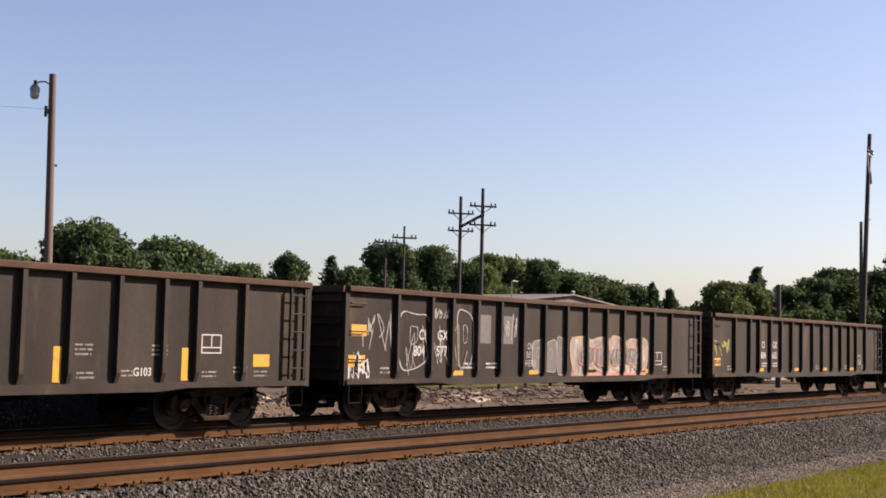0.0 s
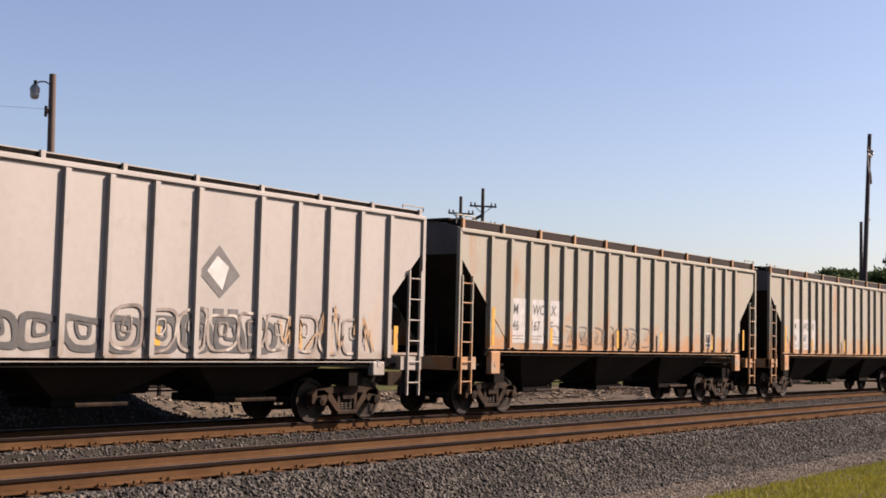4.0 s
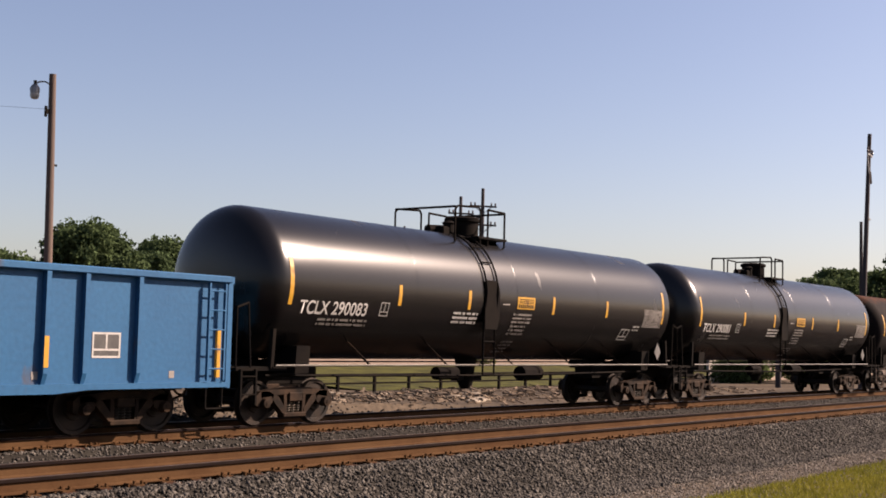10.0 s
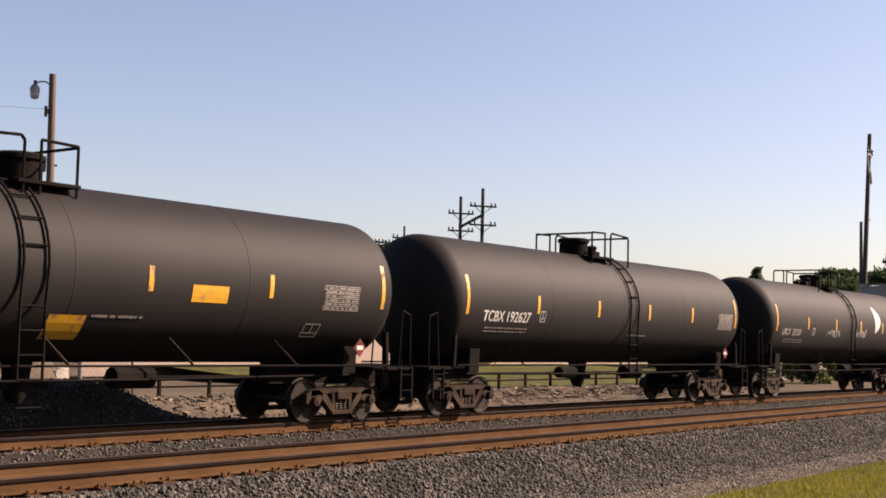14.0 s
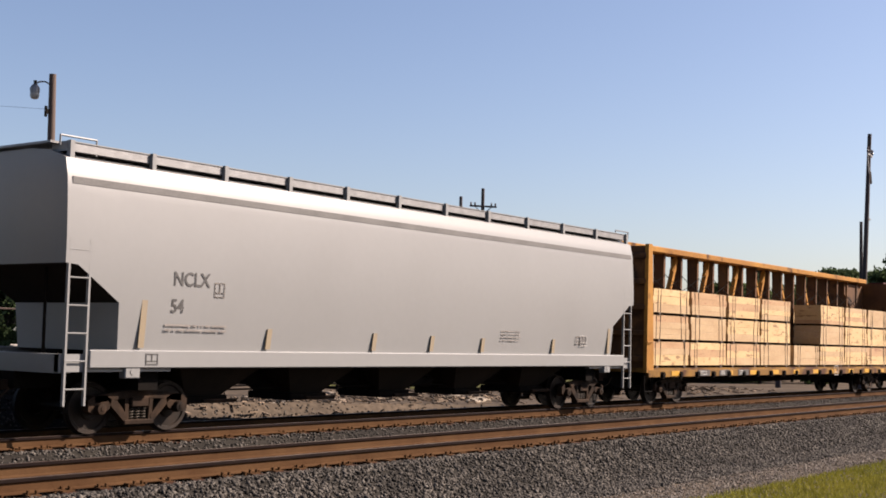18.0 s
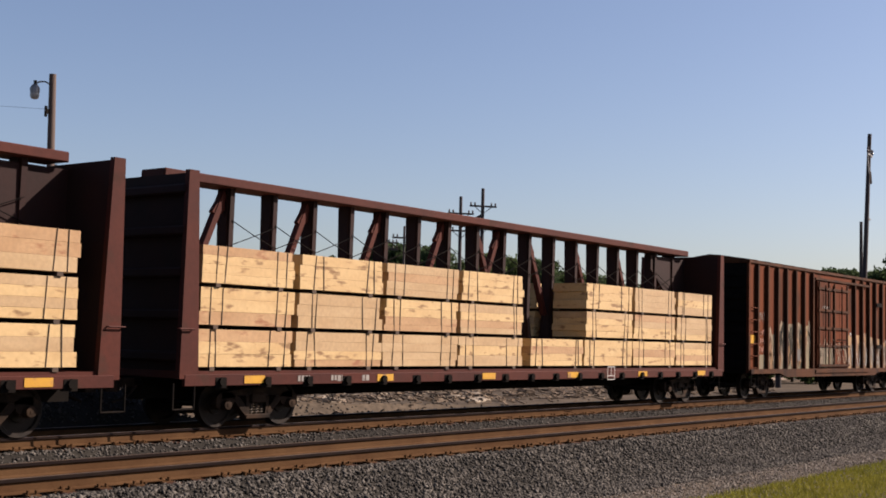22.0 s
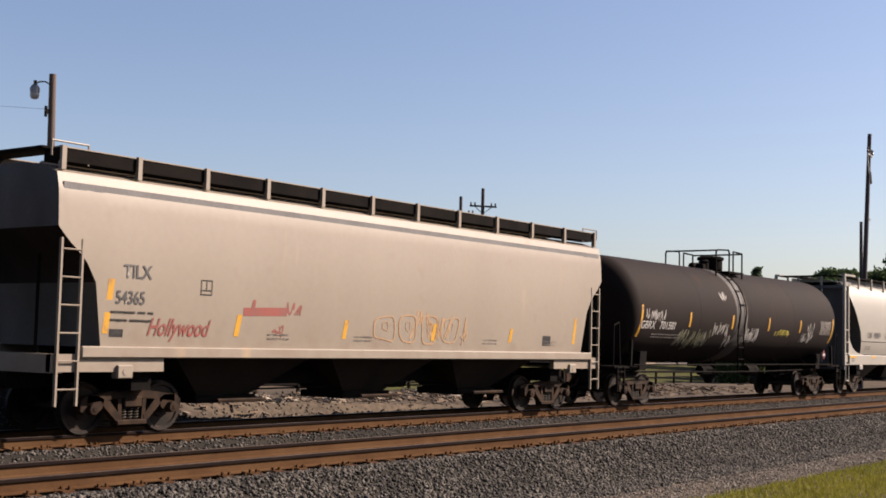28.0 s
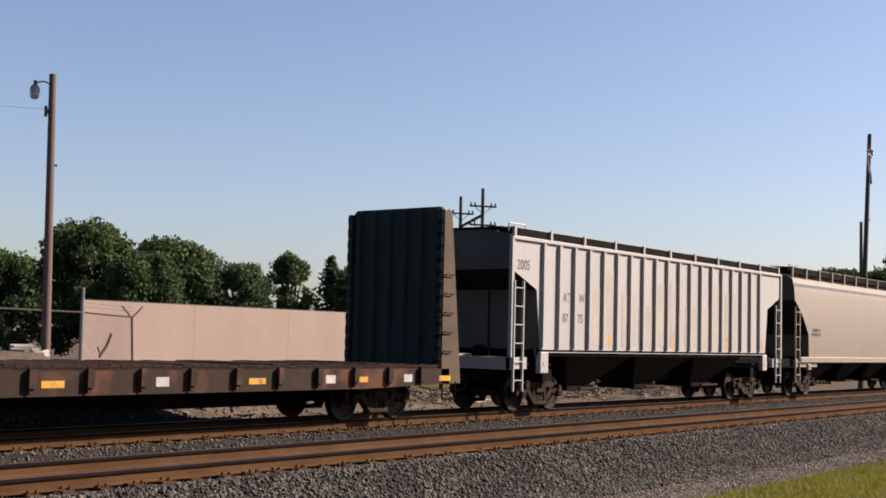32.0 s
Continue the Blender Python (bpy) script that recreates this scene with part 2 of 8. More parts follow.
def bubbles(parent, x0, x1, z0, z1, y, fill, line, seed, n=4, stroke=0.05, at_y=None, name="graffiti"):
    """Fat rounded sprayed letters: a filled lobe each, an outline and a counter."""
    rng = random.Random(seed)
    place = lambda px, pz, k: (px, (at_y(pz) if at_y else y) - 0.003 - 0.002 * k, pz)
    w, h = (x1 - x0) / n, (z1 - z0) / 2
    for i in range(n):
        cx, cz = x0 + w * (i + 0.5), (z0 + z1) / 2 + rng.uniform(-0.05, 0.05) * h
        p1, p2, a1, a2 = rng.uniform(0, 6), rng.uniform(0, 6), rng.uniform(0.05, 0.14), rng.uniform(0.04, 0.10)
        ring = []
        for t in np.linspace(0, 2 * math.pi, 29)[:-1]:
            c, s = math.cos(t), math.sin(t)
            r = 1 + a1 * math.sin(2 * t + p1) + a2 * math.sin(3 * t + p2)
            ring.append((cx + math.copysign(abs(c) ** 0.6, c) * w * 0.52 * r, cz + math.copysign(abs(s) ** 0.6, s) * h * 0.92 * r))
        if fill:
            gf = G().add([place(cx, cz, i % 2)] + [place(px, pz, i % 2) for px, pz in ring], [(0, 1 + j, 1 + (j + 1) % 28) for j in range(28)])
            part(name, gf, fill, parent)
        inner = [(cx + (px - cx) * (1 - stroke / w * 2), cz + (pz - cz) * (1 - stroke / h)) for px, pz in ring]
        hole = [(cx + (px - cx) * 0.22 + rng.uniform(-0.01, 0.01), cz + (pz - cz) * 0.30 + h * 0.15) for px, pz in ring]
        hole2 = [(cx + (px - cx) * (0.22 + stroke / w), cz + (pz - cz) * (0.30 + stroke / h * 0.5) + h * 0.15) for px, pz in ring]
        for a, b in ((ring, inner), (hole2, hole)):
            gl = G().add([place(px, pz, 2.5 + i % 2) for px, pz in a + b], [(j, (j + 1) % 28, 28 + (j + 1) % 28, 28 + j) for j in range(28)])
            part(name + "_outline", gl, line, parent)
# ---- ground ----
TRACKS = (0.0, -5.0)          # centre lines; rail tops at z = 0


def ground_z(x, y):
    """Height of the ground: ballast beds, a flat verge, a gravel heap beside the far track."""
    z = -0.72
    for c in TRACKS:
        d = abs(y - c)
        bed = -0.262 if d < 1.0 else min(-0.205, -0.262 + (d - 1.0) * 0.25) if d < 1.5 else -0.205 - (d - 1.5) * 0.40
        z = max(z, bed)
    if 1.4 < y < 9:
        heap = min(0.72, (18.9 - x) * 0.46 - 0.15) * min(1, (y - 1.4) / 1.0) * max(0, min(1, (9 - y) / 4))
        z = max(z, heap + 0.06 * noise.noise((x * 1.3, y * 1.3, 0)))
    if y > 9:
        z += 0.05 * noise.noise((x * 0.4, y * 0.4, 3))
    if y < -10:
        z += min(0.12, (-10 - y) * 0.06)
    return z


def axis_steps(*spans):
    out = []
    for a, b, s in spans:
        out += list(np.arange(a, b, s))
    return out + [spans[-1][1]]


def build_ground():
    xs = axis_steps((-900, -60, 70), (-60, 0, 6), (0, 60, 0.5), (60, 130, 3), (130, 1500, 70))
    ys = axis_steps((-900, -30, 60), (-30, -14, 2), (-14, 10, 0.25), (10, 40, 1.5), (40, 120, 8), (120, 1500, 70))
    g = G()
    n = len(ys)
    vs = [(x, y, ground_z(x, y)) for x in xs for y in ys]
    g.add(vs, [(i * n + j, (i + 1) * n + j, (i + 1) * n + j + 1, i * n + j + 1) for i in range(len(xs) - 1) for j in range(n - 1)])
    ob = part("ground", g, M_DIRT, smooth=80)
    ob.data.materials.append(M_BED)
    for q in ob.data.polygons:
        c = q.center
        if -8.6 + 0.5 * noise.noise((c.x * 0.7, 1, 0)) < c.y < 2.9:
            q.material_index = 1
    tagged(ob, "dry gravelly ground with ballast beds and weeds", "ground", kind="structure")


def stones(name, label, count, seed, xr, yr, size, material, bias=1.5, keep=None):
    """Loose crushed stones as one sheet of real pieces."""
    rng = np.random.default_rng(seed)
    base = np.array([(1, 0, 0), (-1, 0, 0), (0, 1, 0), (0, -1, 0), (0, 0, 1), (0, 0, -0.6)], float)
    tri = np.array([(0, 2, 4), (2, 1, 4), (1, 3, 4), (3, 0, 4), (2, 0, 5), (1, 2, 5), (3, 1, 5), (0, 3, 5)])
    x = xr[0] + (xr[1] - xr[0]) * rng.random(count) ** bias
    y = rng.uniform(yr[0], yr[1], count)
    if keep is not None:
        ok = keep(x, y, rng)
        x, y = x[ok], y[ok]
    n = len(x)
    z = np.array([ground_z(p, q) for p, q in zip(x.tolist(), y.tolist())])
    s = size * rng.uniform(0.55, 1.35, n)
    q = rng.normal(size=(n, 4))
    q /= np.linalg.norm(q, axis=1, keepdims=True)
    w, i, j, k = q.T
    rot = np.stack([1 - 2 * (j * j + k * k), 2 * (i * j - k * w), 2 * (i * k + j * w), 2 * (i * j + k * w), 1 - 2 * (i * i + k * k), 2 * (j * k - i * w),
                    2 * (i * k - j * w), 2 * (j * k + i * w), 1 - 2 * (i * i + j * j)], 1).reshape(n, 3, 3)
    p = base[None] * (s[:, None] * rng.uniform(0.6, 1.1, (n, 3)))[:, None, :] * rng.uniform(0.75, 1.2, (n, 6, 1))
    p = np.einsum("nvc,ndc->nvd", p, rot)
    p += np.stack([x, y, z + s * 0.25], 1)[:, None, :]
    f = tri[None] + (np.arange(n) * 6)[:, None, None]
    me = bpy.data.meshes.new(name)
    me.vertices.add(n * 6)
    me.vertices.foreach_set("co", p.ravel())
    me.loops.add(n * 24)
    me.loops.foreach_set("vertex_index", f.ravel().astype(np.int32))
    me.polygons.add(n * 8)
    me.polygons.foreach_set("loop_start", np.arange(0, n * 24, 3, dtype=np.int32))
    me.update(calc_edges=True)
    me.materials.append(material)
    return tagged(new(name, me), label, "gravel", kind="stuff")


# ---- tracks ----
RAIL_FOOT = [(-0.076, -0.188), (0.076, -0.188), (0.076, -0.175), (0.014, -0.155), (0.009, -0.050), (0.038, -0.040), (0.038, -0.008),
             (0.030, -0.001), (-0.030, -0.001), (-0.038, -0.008), (-0.038, -0.040), (-0.009, -0.050), (-0.014, -0.155), (-0.076, -0.175)]


def build_tracks():
    def tie_mesh(seed):
        rng = random.Random(seed)
        g = G().box(-0.115, 0.115, -1.3, 1.3, -0.37, -0.200, 0.012)
        g.v = [(x + rng.uniform(-0.006, 0.006), y, z + rng.uniform(-0.005, 0.005)) for x, y, z in g.v]
        return g.mesh("tie", M_TIE)
    ties = [tie_mesh(i) for i in range(4)]
    plate = G().box(-0.09, 0.09, -0.18, 0.18, -0.201, -0.188).mesh("tie_plate", M_RAIL)
    spike_g = G()
    for sx, sy in ((-0.05, -0.09), (0.05, 0.09), (0.05, -0.12), (-0.05, 0.12)):
        spike_g.box(sx - 0.012, sx + 0.012, sy - 0.02, sy + 0.02, -0.19, -0.145)
    anchor_g = G().box(-0.155, -0.125, -0.10, 0.10, -0.215, -0.165).box(0.125, 0.155, -0.10, 0.10, -0.215, -0.165)
    spike = spike_g.mesh("rail_spike", M_RAIL)
    anchor = anchor_g.mesh("rail_anchor", M_RAIL)
    for c, nm in zip(TRACKS, ("far", "near")):
        tr = thing("railway_track", "rusty steel rails on worn wooden ties in grey ballast", "track", kind="structure", at=(0, c, 0))
        for s in (-0.7525, 0.7525):
            rail = part("rail", G().prism([(s + a, z) for a, z in RAIL_FOOT], "x", -150, 420), M_RAIL, tr, smooth=40)
            part("rail_flank", G().prism([(s - 0.040, -0.042), (s + 0.040, -0.042), (s + 0.040, -0.008), (s + 0.031, -0.0006), (s - 0.031, -0.0006), (s - 0.040, -0.008)], "x", -150, 420), M_FLANK, rail, "dark flank of the rail head")
            part("rail_head", G().box(-150, 420, s - 0.027, s + 0.027, -0.0012, 0.002), M_HEAD, rail, "polished running surface")
        rng = random.Random(5)
        far = G()
        i = 0
        x = -14.0
        while x < 200:
            jx, jr = rng.uniform(-0.03, 0.03), rng.uniform(-0.012, 0.012)
            if 4 < x < 66:
                t = part("tie", ties[i % 4], None, tr, at=(x + jx, rng.uniform(-0.06, 0.06), rng.uniform(-0.01, 0.004)))
                t.rotation_euler.z = jr
                if x < 46:
                    for s in (-0.7525, 0.7525):
                        p = part("tie_plate", plate, None, t, at=(0, s, 0))
                        if rng.random() < 0.95 and s < 0:
                            part("rail_spike", spike, None, t, at=(0, s, rng.uniform(-0.004, 0.012)))
                            if i % 2:
                                part("rail_anchor", anchor, None, t, at=(0, s, 0))
            else:
                far.box(x + jx - 0.115, x + jx + 0.115, -1.3, 1.3, -0.37, -0.200)
            x += 0.53
            i += 1
        part("far_ties", far, M_TIE, tr)["kind"] = "stuff"


# ---- vegetation ----
def leaf_material(name, base, alt):
    m = mat(name, base, alt, 0.25, rough=0.95, island=0.3, bump=0, fine=0.1, spec=0.05)
    n, l = m.node_tree.nodes, m.node_tree.links
    tr = n.new("ShaderNodeBsdfTranslucent")
    mix = n.new("ShaderNodeMixShader")
    mix.inputs[0].default_value = 0.30
    b = n["Principled BSDF"]
    l.new(b.inputs["Base Color"].links[0].from_socket, tr.inputs["Color"])
    l.new(b.outputs[0], mix.inputs[1])
    l.new(tr.outputs[0], mix.inputs[2])
    l.new(mix.outputs[0], n["Material Output"].inputs["Surface"])
    return m


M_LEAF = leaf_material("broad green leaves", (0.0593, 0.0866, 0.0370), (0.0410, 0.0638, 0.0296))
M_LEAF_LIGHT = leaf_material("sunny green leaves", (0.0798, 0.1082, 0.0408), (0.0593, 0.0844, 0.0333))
M_WEED = leaf_material("yellow-green weed leaves", (0.1425, 0.1520, 0.0522), (0.1045, 0.1140, 0.0427))
M_NEEDLE = leaf_material("dark needles", (0.0547, 0.0775, 0.0445), (0.0410, 0.0602, 0.0356))
M_BARK = mat("grey bark", (0.0526, 0.0430, 0.0334), (0.0287, 0.0239, 0.0191), 3.0, rough=0.95, bump=0.5)


def leaf_cloud(rng, blobs, size, per):
    """Leaf clumps through uneven lobes, thicker towards the outside."""
    out = []
    for (cx, cy, cz, r) in blobs:
        n = int(per * r * r)
        d = rng.normal(size=(n, 3))
        d /= np.linalg.norm(d, axis=1, keepdims=True)
        rad = r * (0.15 + 1.15 * rng.random(n) ** 0.65) * (1 + 0.22 * np.sin(d[:, 0] * 7 + cx) * np.cos(d[:, 2] * 6 + cz))
        p = np.array((cx, cy, cz)) + d * rad[:, None] * (1, 1, 0.85)
        u = rng.normal(size=(n, 3))
        u /= np.linalg.norm(u, axis=1, keepdims=True)
        w = np.cross(u, d + rng.normal(size=(n, 3)) * 0.7)
        w /= np.linalg.norm(w, axis=1, keepdims=True) + 1e-6
        s = (size * rng.uniform(0.4, 1.3, n))[:, None]
        out.append(np.stack([p - u * s, p + w * s * 0.55, p + u * s, p - w * s * 0.55], 1))
    vs = np.concatenate(out).reshape(-1, 3)
    return vs, np.arange(len(vs)).reshape(-1, 4)


def broad_tree(x, y, top, width, seed, leaf=None, size=0.21, low=-0.04, label="full green broadleaf tree"):
    rng = np.random.default_rng(seed)
    zb = -0.75
    h = top - zb
    t = thing("tree", label, "tree", "trees behind the yard", at=(x, y, zb))
    g = G()
    fork = h * (0.25 + low)
    g.tube((0, 0, -0.3), (0.1, 0, fork), 0.03 * h, 8, 0.02 * h)
    blobs = []
    r0 = width / 2
    n = int(40 + 5 * width)
    for i in range(n):
        a = rng.uniform(0, 6.28)
        f = rng.random() ** 0.5
        zz = h * (low + 0.12) + (h * (0.86 - low)) * rng.random() ** 0.8
        shrink = math.sqrt(max(0.08, 1 - ((zz / h - 0.5) / 0.56) ** 2))
        r = width * rng.uniform(0.08, 0.18)
        px, py = math.cos(a) * r0 * f * shrink * 0.9, math.sin(a) * r0 * f * shrink * 0.9
        blobs.append((px, py, min(zz, h - r * 0.9), r))
        g.tube((0.1, 0, fork * rng.uniform(0.7, 1.0)), (px * 0.8, py * 0.8, min(zz, h - r) * 0.93), 0.010 * h, 5, 0.003 * h)
    blobs.append((rng.uniform(-0.1, 0.1) * width, 0, h - width * 0.14, width * 0.15))
    part("trunk", g, M_BARK, t, smooth=50)
    vs, fs = leaf_cloud(rng, blobs, size, 460)
    me = bpy.data.meshes.new("crown")
    me.from_pydata(vs.tolist(), [], fs.tolist())
    me.materials.append(leaf or M_LEAF)
    part("crown", me, None, t)
    return t


def spruce(x, y, top, width, seed):
    rng = np.random.default_rng(seed)
    zb = -0.75
    h = top - zb
    t = thing("spruce_tree", "dark pointed spruce tree", "tree", "trees behind the yard", at=(x, y, zb))
    part("trunk", G().tube((0, 0, -0.3), (0, 0, h * 0.97), 0.02 * h, 7, 0.01), M_BARK, t)
    vs, fs, k = [], [], 0
    z = h * 0.12
    while z < h:
        r = width * 1.05 * (1 - z / h) ** 0.8 * rng.uniform(0.6, 1.2) + 0.08
        for i in range(9):
            a = rng.uniform(0, 6.28)
            for j in range(9):
                f = (j + rng.random()) / 9
                c = np.array((math.cos(a) * r * f, math.sin(a) * r * f, z - 0.25 * r * f + rng.uniform(-0.08, 0.08)))
                u, w = rng.normal(size=3) * 0.20, rng.normal(size=3) * 0.12
                vs += [c - u, c + w, c + u, c - w]
                fs.append((k, k + 1, k + 2, k + 3))
                k += 4
        z += h * 0.032
    me = bpy.data.meshes.new("crown")
    me.from_pydata([tuple(v) for v in vs], [], fs)
    me.materials.append(M_NEEDLE)
    part("crown", me, None, t)


def build_trees():
    def wood(x, y, top, width, seed, leaf=None, far=1.0, **more):
        """far pushes a tree away from the camera's place along its sight line."""
        broad_tree(x * far, -19.1 + (y + 19.1) * far, 1.8 + (top - 1.8) * far, width * far * 1.3, seed, leaf, **more)
    wood(64.5, 84.0, 9.3, 7.0, 1)
    wood(68.7, 71.8, 11.3, 6.6, 2)
    wood(68.6, 64.5, 8.6, 5.2, 3)
    wood(74.2, 66.8, 10.0, 6.2, 4)
    wood(79.0, 63.4, 8.2, 4.6, 5)
    wood(72.0, 69.0, 7.6, 6.0, 33)
    wood(62.0, 74.0, 8.4, 5.0, 32)
    wood(86.8, 64.7, 9.8, 3.6, 6)
    spruce(92.9, 64.9, 9.9, 4.4, 7)
    wood(90.8, 60.0, 8.6, 3.4, 8)
    wood(96.4, 60.1, 11.2, 5.0, 9, label="tall thin-crowned broadleaf tree")
    wood(98.6, 62.4, 8.6, 5.0, 34)
    wood(91.2, 50.5, 10.3, 4.9, 10, far=1.15)
    wood(94.0, 54.0, 8.4, 5.0, 31, far=1.12)
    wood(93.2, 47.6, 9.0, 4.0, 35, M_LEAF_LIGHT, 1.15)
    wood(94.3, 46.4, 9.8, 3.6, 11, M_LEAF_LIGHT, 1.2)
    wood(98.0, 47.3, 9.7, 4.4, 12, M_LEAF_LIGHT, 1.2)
    wood(100.2, 44.4, 9.6, 4.4, 13, None, 1.2)
    wood(103.5, 44.0, 8.6, 4.6, 36, None, 1.2)
    wood(108.3, 44.7, 8.5, 5.6, 14, None, 1.2)
    wood(110.7, 41.5, 8.0, 4.4, 15, None, 1.2)
    spruce(134.9, 51.0, 9.2, 4.6, 16)
    spruce(136.2, 49.3, 8.5, 3.6, 17)
    wood(115.5, 36.0, 5.6, 4.4, 18, None, 1.1)
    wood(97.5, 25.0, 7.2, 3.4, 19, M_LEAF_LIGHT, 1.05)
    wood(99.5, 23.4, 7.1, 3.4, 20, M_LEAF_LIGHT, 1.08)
    spruce(109.1, 26.9, 9.1, 3.4, 21)
    wood(101.5, 20.6, 7.0, 3.4, 37, None, 1.1)
    wood(104.0, 19.6, 7.8, 3.6, 22, None, 1.1)
    wood(110.0, 19.6, 8.9, 4.8, 23, None, 1.1)
    wood(113.0, 17.2, 9.1, 4.2, 24, None, 1.1)
    wood(118.5, 15.6, 8.0, 4.2, 25)
    wood(109.8, 13.4, 11.4, 3.2, 38)
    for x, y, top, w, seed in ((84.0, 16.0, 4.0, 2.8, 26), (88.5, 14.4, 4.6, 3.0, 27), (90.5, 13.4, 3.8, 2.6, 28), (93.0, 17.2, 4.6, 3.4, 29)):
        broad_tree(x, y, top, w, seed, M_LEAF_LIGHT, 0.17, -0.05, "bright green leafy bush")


def build_low_bushes():
    for x, y, top, w, seed in ((83.6, 18.4, 0.9, 2.6, 41), (86.4, 18.6, 1.1, 2.8, 42), (89.0, 18.5, 0.8, 2.4, 43), (77.3, 35.3, 1.75, 2.1, 45)):
        broad_tree(x, y, top, w, seed, M_WEED if y > 30 else M_LEAF_LIGHT, 0.09 if y > 30 else 0.12, -0.2, "low green bush before a wall")


def build_grass():
    rng = np.random.default_rng(77)
    vs, fs, k = [], [], 0
    for _ in range(42000):
        x, y = 15 + 22 * rng.random(), -10.0 - 4.5 * rng.random()
        edge = -10.0 + 0.25 * noise.noise((x * 0.8, 0, 0)) + 0.12 * noise.noise((x * 3.1, 5, 0))
        if y > edge + rng.normal() * 0.12:
            continue
        h = rng.uniform(0.05, 0.13)
        a = rng.uniform(0, 6.28)
        u = np.array((math.cos(a), math.sin(a), 0)) * 0.012
        p = np.array((x, y, ground_z(x, y) - 0.01))
        tip = p + (rng.normal() * 0.04, rng.normal() * 0.04, h)
        vs += [p - u, p + u, tip]
        fs.append((k, k + 1, k + 2))
        k += 3
    me = bpy.data.meshes.new("grass")
    me.from_pydata([tuple(v) for v in vs], [], fs)
    me.materials.append(leaf_material("lawn grass", (0.190, 0.172, 0.028), (0.125, 0.128, 0.022)))
    tagged(new("grass", me), "short sunlit green lawn edge", "grass", kind="stuff")
    turf = G()
    xs = list(np.arange(10, 60, 0.5))
    for a, b in zip(xs, xs[1:]):
        ea, eb = (-10.02 + 0.25 * noise.noise((q * 0.8, 0, 0)) for q in (a, b))
        turf.add([(a, -16, ground_z(a, -16) + 0.012), (b, -16, ground_z(b, -16) + 0.012), (b, eb, ground_z(b, eb) + 0.006), (a, ea, ground_z(a, ea) + 0.006)], [(0, 1, 2, 3)])
    ob = part("turf", turf, mat("lawn soil", (0.0979, 0.095, 0.0173), (0.1152, 0.1037, 0.0259), 2.0, rough=0.95, fine=0.35, bump=0.5, spec=0.05))
    tagged(ob, "thin green turf", "grass", kind="structure")


# ---- poles, wall, fence, buildings ----
M_POLE = mat("weathered brown pole", (0.0956, 0.0622, 0.0478), (0.0574, 0.0407, 0.0334), 2.0, rough=0.9, streak=0.08, bump=0.4)
M_POLE_DARK = mat("dark creosote pole", (0.0498, 0.0415, 0.0415), (0.0299, 0.0257, 0.0274), 2.0, rough=0.9, streak=0.08, spec=0.2)
M_GALV = mat("galvanised metal", (0.2008, 0.2008, 0.2008), (0.1434, 0.1434, 0.1434), 4.0, rough=0.5, metal=0.6)
M_WALL = mat("pinkish concrete wall", (0.2032, 0.1524, 0.1233), (0.1790, 0.1330, 0.1065), 0.5, rough=0.9, streak=0.3, fine=0.05, bump=0.1)
M_RUSTY = mat("rusty post", (0.0456, 0.0249, 0.0183), (0.0291, 0.0174, 0.0133), 3.0, rough=0.9)
M_CERAMIC = mat("brown insulator", (0.0478, 0.0287, 0.0239), rough=0.3)


def build_lamp_pole():
    x, y = 24.95, 16.0
    t = thing("street_lamp", "leaning brown wooden pole with a grey lamp on a curved arm", "street lamp", at=(x, y, -0.75))
    part("pole", G().tube((0.12, 0, -0.3), (-0.16, 0, 11.05), 0.16, 12, 0.115), M_POLE, t, smooth=50)
    arm = [(-0.16, 0, 10.55), (-0.20, 0.06, 10.70), (-0.30, 0.20, 10.80), (-0.42, 0.36, 10.79), (-0.48, 0.44, 10.72)]
    part("lamp_arm", G().path([(a * 1.0, b, c) for a, b, c in arm], 0.028, 6), M_GALV, t)
    hx, hy, hz = -0.50, 0.46, 10.50
    head = part("lamp_head", G().lathe([(-0.10, 0.15), (0.05, 0.17), (0.15, 0.12), (0.20, 0.07)], "z", (hx, hy, hz), 16), M_GALV, t, "grey lamp housing", smooth=40)
    part("photocell", G().lathe([(0.20, 0.05), (0.32, 0.06), (0.34, 0.02)], "z", (hx, hy, hz), 10), M_BLACK, head, smooth=40)
    lens = mat("clear lamp bowl", (0.3571, 0.3456, 0.3226), rough=0.15)
    part("lamp_bowl", G().lathe([(-0.30, 0.04), (-0.27, 0.12), (-0.18, 0.155), (-0.10, 0.15)], "z", (hx, hy, hz), 16), lens, head, "pale ribbed lamp bowl", smooth=40)
    part("bracket", G().box(-0.38, -0.2, -0.03, 0.03, 9.70, 9.86).tube((-0.36, 0, 9.6), (-0.36, 0, 9.95), 0.05, 8), M_BLACK, t)
    part("bracket", G().box(0.0, 0.16, -0.03, 0.03, 8.0, 8.06), M_BLACK, t)


